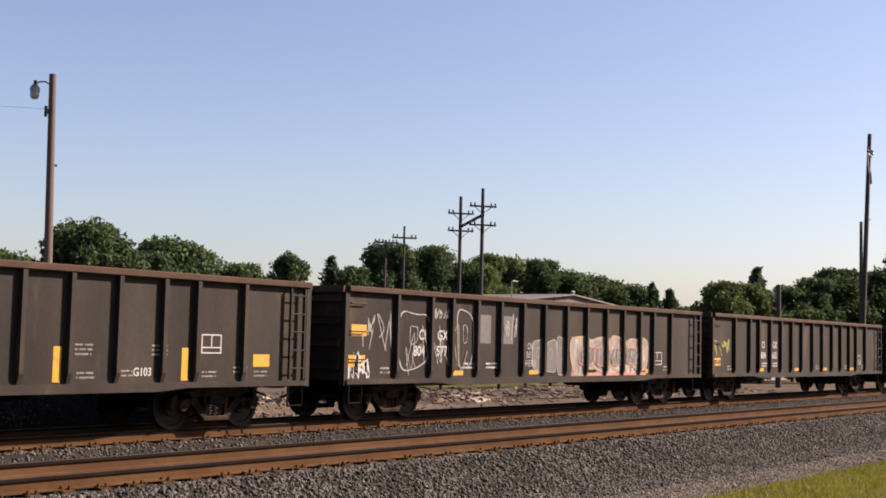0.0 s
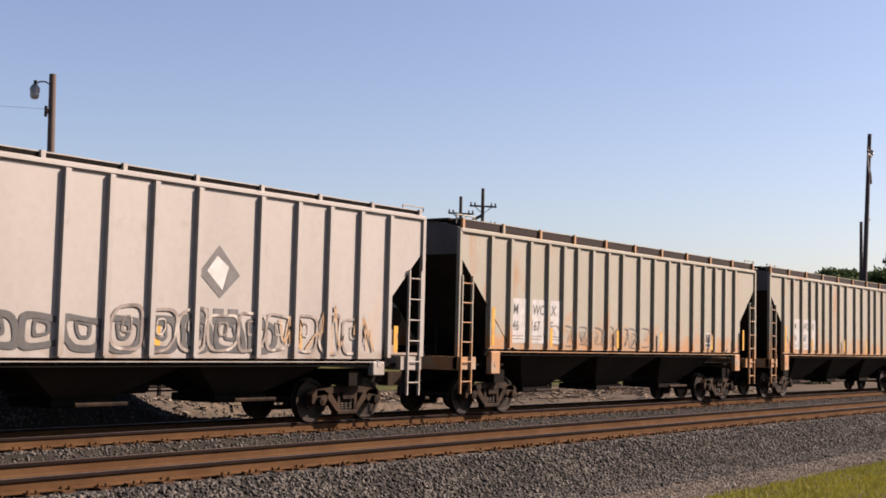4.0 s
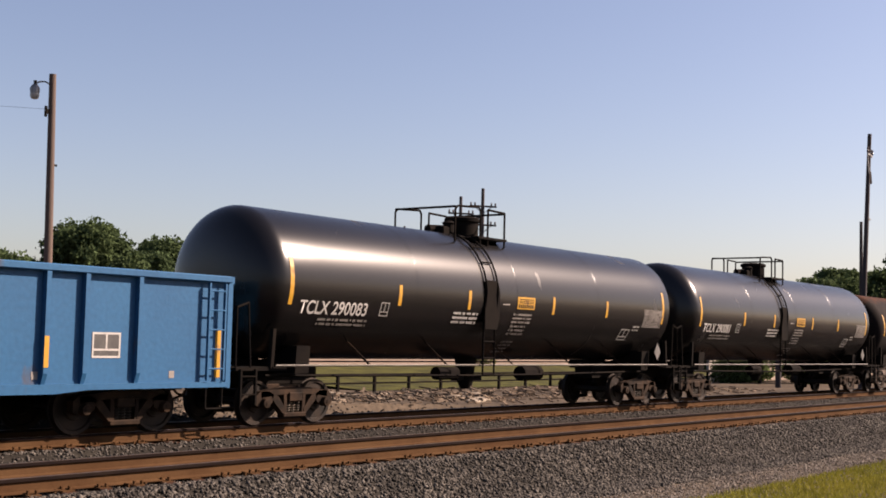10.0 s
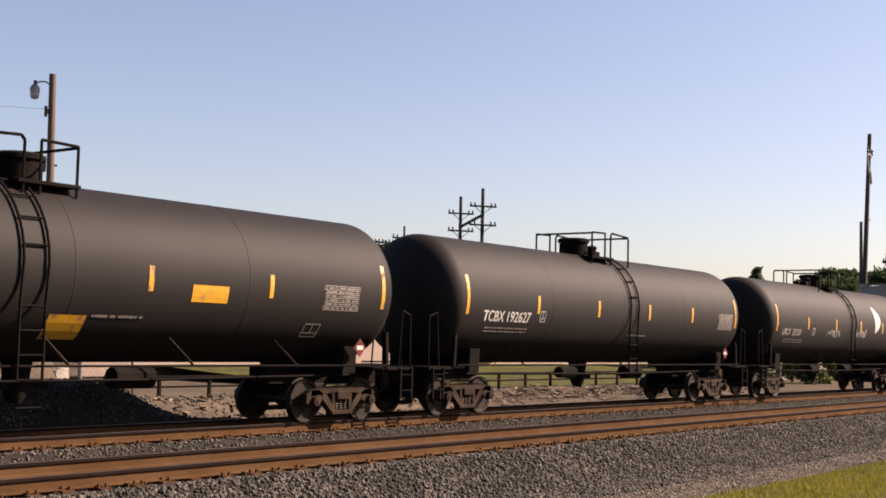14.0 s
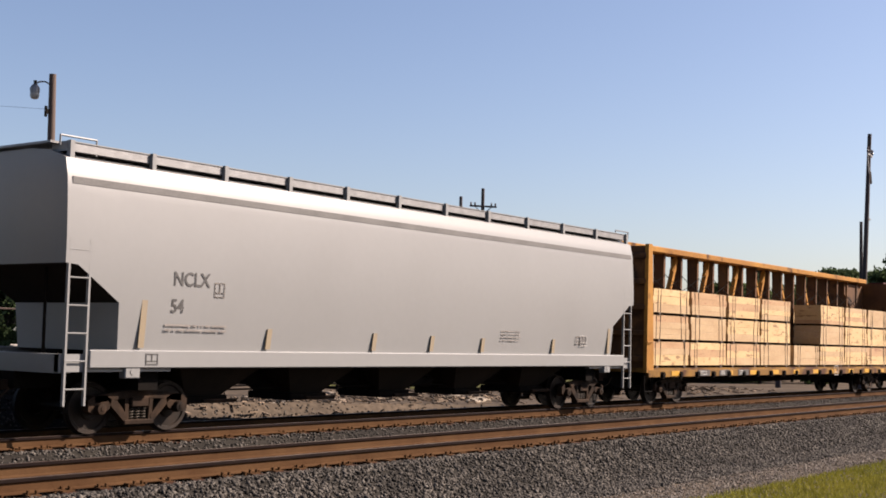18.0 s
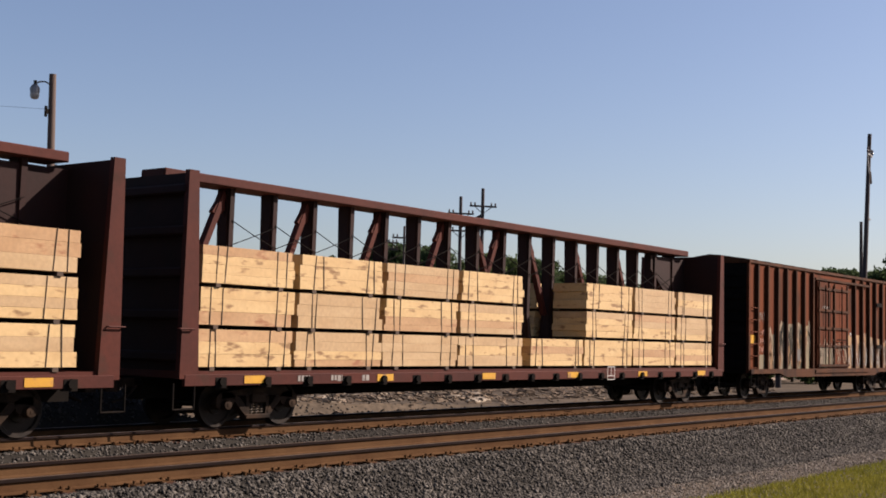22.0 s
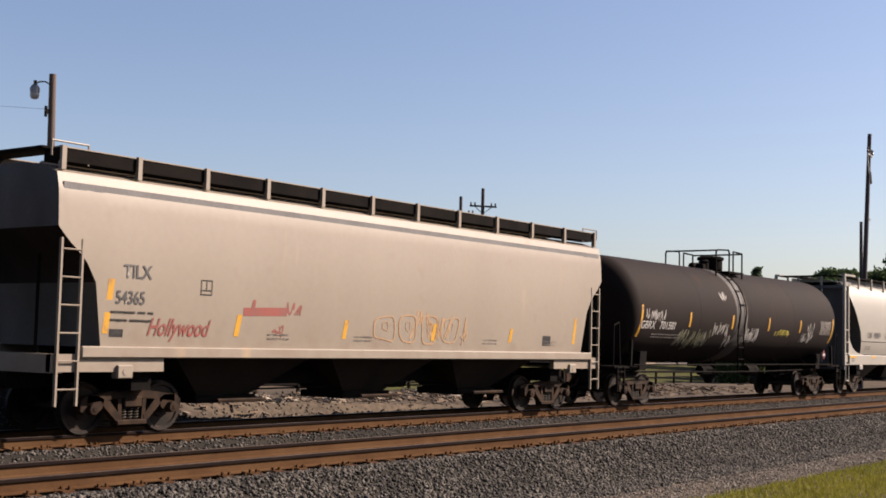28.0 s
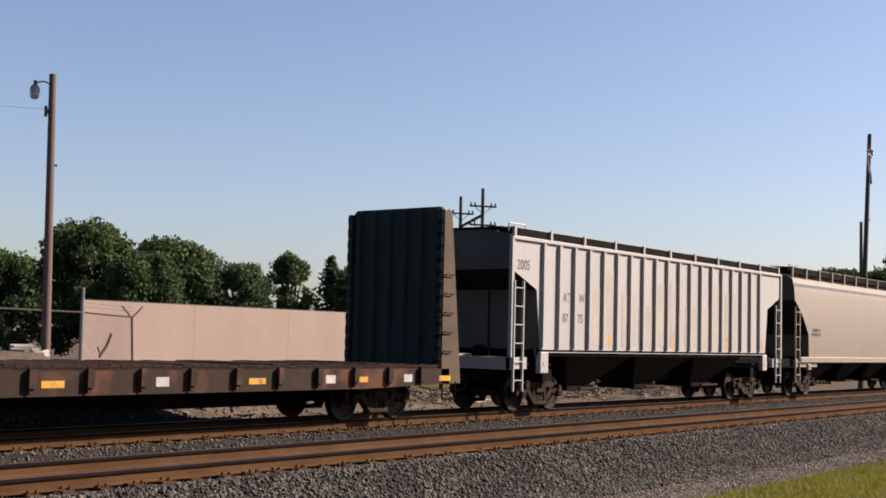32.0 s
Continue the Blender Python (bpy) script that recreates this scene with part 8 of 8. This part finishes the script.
def build_boxcars():
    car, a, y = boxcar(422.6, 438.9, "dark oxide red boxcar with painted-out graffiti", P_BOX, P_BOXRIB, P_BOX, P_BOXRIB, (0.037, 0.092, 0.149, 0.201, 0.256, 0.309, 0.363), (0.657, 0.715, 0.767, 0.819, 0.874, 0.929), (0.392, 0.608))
    edges = (0.092, 0.149, 0.201, 0.256, 0.309, 0.363, 0.39)
    for i, (p, q) in enumerate(zip(edges, edges[1:])):
        patch(car, -a + 16.3 * p + 0.06, -a + 16.3 * q - 0.06, 0.98, (2.3, 2.75, 2.8, 2.75, 2.75, 2.7)[i], y, M_PATCHOLIVE, 300 + i, 0.14)
    patch(car, -a + 0.6, -a + 1.5, 0.98, 1.5, y, M_PATCHOLIVE, 306, 0.25)
    scribble(car, -a + 1.6, -a + 6.3, 1.0, 2.75, y - 0.004, M_CREAMLINE, 307, 0.07, 7)
    scribble(car, -a + 1.8, -a + 6.2, 1.05, 2.6, y - 0.02, M_SPRAYBLACK, 334, 0.05, 6)
    scribble(car, -a + 1.7, -a + 6.3, 1.05, 2.5, y - 0.012, M_PATCHPALE, 308, 0.09, 6)
    scribble(car, -a + 0.62, -a + 1.4, 2.75, 3.1, y, M_SPRAYWHITE, 309, 0.025, 6)
    for k in range(3):
        scribble(car, -a + 0.75, -a + 1.45, 2.25 - 0.3 * k, 2.48 - 0.3 * k, y, M_PINK, 311 + k, 0.035, 4)
    part("notice_panel", G().box(-a + 4.1, -a + 4.8, y - 0.022, y - 0.018, 1.35, 1.8), M_PALEPATCH, car)
    edges = (0.61, 0.657, 0.715, 0.767, 0.819, 0.874, 0.92)
    for i, (p, q) in enumerate(zip(edges, edges[1:])):
        patch(car, -a + 16.3 * p + 0.06, -a + 16.3 * q - 0.06, 0.98, (2.45, 2.45, 2.5, 2.4, 2.35, 2.2)[i], y, M_PATCHPALE, 320 + i, 0.14)
    scribble(car, -a + 10.0, -a + 15.0, 1.0, 2.45, y - 0.004, M_MAROONLINE, 327, 0.06, 8)
    scribble(car, -a + 10.2, -a + 14.8, 1.05, 2.3, y - 0.014, M_CREAMLINE, 328, 0.08, 7)
    patch(car, -a + 16.3 * 0.40, -a + 16.3 * 0.50, 1.1, 1.9, y - 0.102, M_PATCHOLIVE, 332, 0.12)
    scribble(car, -a + 16.3 * 0.40, -a + 16.3 * 0.60, 1.15, 2.2, y - 0.106, M_CREAMLINE, 333, 0.04, 8)
    scribble(car, -a + 10.1, -a + 14.8, 1.1, 2.1, y - 0.02, M_SPRAYWHITE, 329, 0.03, 16)
    scribble(car, -a + 15.2, -a + 15.8, 3.2, 3.6, y, M_PALE, 330, 0.03, 4)
    scribble(car, -a + 15.2, -a + 15.8, 2.95, 3.15, y, M_PALE, 331, 0.03, 4)
    for x, z in ((10.4, 2.45), (12.0, 2.45), (13.6, 2.42), (14.95, 2.2), (15.4, 1.9)):
        star = G()
        for t in range(3):
            c, d = math.cos(t * 1.05 + 0.3) * 0.10, math.sin(t * 1.05 + 0.3) * 0.10
            star.add([(-a + x - c - d * 0.15, y - 0.006 - 0.001 * t, z - d + c * 0.15), (-a + x + c - d * 0.15, y - 0.006 - 0.001 * t, z + d + c * 0.15), (-a + x + c + d * 0.15, y - 0.006 - 0.001 * t, z + d - c * 0.15), (-a + x - c + d * 0.15, y - 0.006 - 0.001 * t, z - d - c * 0.15)], [(0, 1, 2, 3)])
        part("graffiti", star, M_WHITE, car, "small white sprayed star")
    for k, tx in enumerate(("DOORS BEFORE", "MOVING CAR")):
        word(tx, 0.085, car, -a + 16.3 * 0.425, 3.42 - 0.16 * k, y - 0.105, "pale", 0.95)
    tape(car, -a + 0.15, 1.95, 0.4, 0.3, y - 0.01)
    tape(car, -a + 15.28, 1.46, 0.35, 0.5, y - 0.01)
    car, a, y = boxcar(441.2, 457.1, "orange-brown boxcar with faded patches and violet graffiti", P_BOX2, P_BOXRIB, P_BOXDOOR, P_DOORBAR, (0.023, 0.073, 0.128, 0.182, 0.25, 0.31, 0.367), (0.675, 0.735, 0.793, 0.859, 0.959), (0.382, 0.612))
    L = 15.9
    edges = (0.005, 0.023, 0.073, 0.128, 0.182, 0.25, 0.31, 0.367)
    for i, (p, q) in enumerate(zip(edges, edges[1:])):
        patch(car, -a + L * p + 0.07, -a + L * q - 0.07, 2.0, (3.0, 3.3, 3.3, 3.25, 3.25, 3.2, 3.2)[i], y, M_PATCHPALE, 340 + i, 0.1)
        if i > 1:
            patch(car, -a + L * p + 0.07, -a + L * q - 0.07, 1.05, (0, 0, 1.5, 2.0, 1.9, 2.0, 1.95)[i], y - 0.004, M_PINK, 350 + i, 0.12)
            patch(car, -a + L * p + 0.07, -a + L * q - 0.07, 1.05, (0, 0, 1.25, 1.75, 1.7, 1.75, 1.5)[i], y - 0.008, M_SPRAYBLUE, 360 + i, 0.15)
    edges = (0.615, 0.675, 0.735, 0.793, 0.859, 0.959)
    for i, (p, q) in enumerate(zip(edges, edges[1:])):
        patch(car, -a + L * p + 0.07, -a + L * q - 0.07, 2.0, 3.05, y, M_PATCHPALE, 370 + i, 0.05)
        patch(car, -a + L * p + 0.07, -a + L * q - 0.07, 1.1, 2.05, y - 0.004, M_PATCHGREEN, 380 + i, 0.15)
    scribble(car, -a + L * 0.62, -a + L * 0.85, 1.15, 2.05, y - 0.012, M_CREAMLINE, 385, 0.10, 14)
    scribble(car, -a + L * 0.62, -a + L * 0.86, 1.15, 2.0, y - 0.016, M_PATCHOLIVE, 389, 0.035, 9)
    for p, q, z0, z1, m, n in ((0.392, 0.455, 3.62, 4.2, P_BOX2, 390), (0.465, 0.53, 3.6, 4.2, P_BOX2, 391), (0.54, 0.60, 3.6, 4.15, P_BOX2, 392), (0.43, 0.468, 3.2, 3.42, M_PATCHPALE, 393),
                               (0.525, 0.572, 3.12, 3.42, M_PATCHPALE, 394), (0.42, 0.45, 1.75, 2.0, M_PATCHPALE, 395), (0.53, 0.575, 1.6, 2.1, P_BOX2, 396), (0.395, 0.46, 2.75, 3.0, P_BOX2, 397), (0.55, 0.60, 2.72, 2.98, P_BOX2, 398)):
        patch(car, -a + L * p, -a + L * q, z0, z1, y - 0.105, m, n, 0.12)
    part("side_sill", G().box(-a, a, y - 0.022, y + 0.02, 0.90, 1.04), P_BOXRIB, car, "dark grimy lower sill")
    scribble(car, -a + L * 0.40, -a + L * 0.46, 3.3, 3.5, y - 0.105, M_SPRAYWHITE, 386, 0.03, 3)
    scribble(car, -a + L * 0.47, -a + L * 0.53, 3.25, 3.5, y - 0.105, M_SPRAYWHITE, 387, 0.03, 3)
    scribble(car, -a + L * 0.865, -a + L * 0.94, 2.25, 2.45, y, M_PALE, 388, 0.03, 4)
    part("notice_panel", G().box(-a + L * 0.935, -a + L * 0.955, y - 0.006, y - 0.002, 1.55, 2.1), M_PALEPATCH, car)
    for k in (0.20, 0.335):
        tape(car, -a + L * k, 1.32, 0.4, 0.13, y - 0.014)


def build_lumber_cars():
    for u0, u1, p, dk, lab, seed in ((346.8, 370.3, P_CBTAN, P_CBDECK, "tan centre-beam flat car stacked with lumber", 1), (372.1, 395.4, P_CBRED, P_CBRED, "maroon centre-beam flat car stacked with lumber", 2),
                                     (397.0, 420.4, P_CBRED, P_CBRED, "maroon centre-beam flat car stacked with lumber", 3)):
        car, a, y = centre_beam(u0, u1, lab, p, dk, P_CBRUSTSHADE if seed == 1 else P_CBSHADE)
        k = 0
        while k < 11:
            tape(car, -a + 1.5 + k * 2.0, 0.88, 0.55, 0.15, y - 0.004)
            k += 1 if seed == 1 else 2
        if seed == 1:
            for x, tx in ((3.4, "TTZX"), (5.0, "855"), (6.5, "373")):
                part("number_plate", G().box(-a + x, -a + x + 0.85, y - 0.008, y - 0.002, 0.86, 1.05), M_INK, car)
                word(tx, 0.14, car, -a + x + 0.12, 0.885, y - 0.012)
        else:
            for x in (3.0, 4.0, 5.0):
                bars(car, -a + x, 1.02, y, 0.35, 1, "pale", 0.13, seed=int(x))
        ring_sign(car, a - 7.9, 0.80, y - 0.09, 0.42, 0.38)
        top = (3.55, 3.52, 3.50)[seed - 1]
        h = (top - 1.12) / 3
        # edges of the packs along the car, and the pack that stands alone in the lowest tier
        cuts = (0.28, 2.95, 5.75, 8.5, 8.55, 11.25, 14.2, 17.0, 19.8, 22.6) if seed == 2 else (0.28, 2.95, 5.75, 8.6, 11.45, 11.75, 14.5, 17.3, 20.1, 22.75)
        hole, single = (3, 4) if seed == 2 else (4, 5)
        for tier in range(3):
            z = 1.12 + tier * h
            for i in range(9):
                if i == hole or (i == single and tier):
                    continue
                b0, b1 = u0 + cuts[i] + tier * 0.05, u0 + cuts[i + 1]
                lumber_pack(b0 + 0.02, z, b1 - b0 - 0.06, h - 0.004, seed * 100 + tier * 10 + i)
                if i != single and not (seed == 3 and i == 4):
                    lumber_pack(b0 + 0.02, z, b1 - b0 - 0.06, h - 0.004, seed * 100 + 50 + tier * 10 + i, side=1)
            if tier < 2 and seed < 3:
                lumber_pack(u0 + cuts[single] + 0.1, z, 2.4, h - 0.004, seed * 100 + 90 + tier, side=1)


def build_flat():
    car, a, y = bulkhead_flat(558.9, 580.2, "empty brown bulkhead flat car with a dark green bulkhead", P_FLAT, P_GREEN)
    for k in (1.3, 3.85, 7.35, 10.1, 14.8, 17.9, a * 2 - 0.4):
        tape(car, -a + k, 0.86, 0.45, 0.12, y)
    for x, tx in ((4.62, "P"), (5.42, "3"), (5.78, "1"), (5.98, "7"), (6.56, "3"), (6.90, "4")):
        word(tx, 0.24, car, -a + x, 0.83, y - 0.004, "faded")
    part("lettering_patch", G().box(-a + 0.95, -a + 1.28, y - 0.004, y, 0.86, 1.08), M_PATCHPALE, car)
    bars(car, -a + 7.9, 1.0, y, 0.7, 2, "pale", seed=3)
    for k in (12.5, 17.0, 19.6):
        part("notice_panel", G().box(-a + k, -a + k + 0.3, y - 0.004, y, 0.85, 1.02), M_SHEET, car)


build_ground()
build_tracks()
build_wall()
build_buildings()
build_fence()
build_heap()
build_guard_rail()
build_rubble()
build_lamp_pole()
build_power_poles()
build_gondolas()
build_ribbed_hoppers()
build_smooth_hoppers()
build_tanks()
build_boxcars()
build_lumber_cars()
build_flat()
build_trees()
build_low_bushes()
build_grass()
stones("near_ballast", "grey crushed ballast stones beside the near track", 80000, 11, (7, 44), (-8.7, -3.6), 0.041, M_STONE, 1.3)
stones("track_ballast", "grey crushed ballast stones between the tracks", 42000, 12, (10, 60), (-3.7, 2.6), 0.036, M_STONE, 1.4)
stones("verge_gravel", "fine grey gravel on the trackside path", 34000, 14, (11, 44), (-11.0, -7.8), 0.022, M_GRIT, 1.2)
stones("heap_gravel", "loose gravel on a heap beside the track", 14000, 13, (8, 40), (2.4, 9), 0.05, M_STONE, 1.2)

# distance covered by the train at times in seconds
RUN = ((0.0, 0.0), (4.5, 78.15), (7.0, 121.5), (9.0, 156.2), (11.0, 191.03), (13.0, 226.1), (15.0, 261.2), (18.0, 313.07),
       (20.0, 347.14), (22.0, 381.43), (24.0, 416.1), (26.0, 450.87), (28.0, 486.03), (30.0, 521.28), (32.0, 556.52))


def motions():
    """The train runs past; its wheels roll."""
    for ob, u in CARS + LOADS:
        walk(ob, [(t, pose(u - s, 0, 0)) for t, s in RUN])
    first = {}
    ts = np.arange(0, 32 + 1e-6, 1 / 30)
    run = np.interp(ts, [t for t, _ in RUN], [s for _, s in RUN])
    for w, s in WHEELSETS:
        if s not in first:
            walk(w, [(float(t), pose(s * 0.889, 0, 0.457, 0, -math.degrees(d / 0.457), 0)) for t, d in zip(ts, run)])
            first[s] = w.animation_data
        else:
            w.rotation_mode = "QUATERNION"
            keys = w.animation_data_create()
            keys.action = first[s].action
            keys.action_slot = first[s].action_slot


motions()
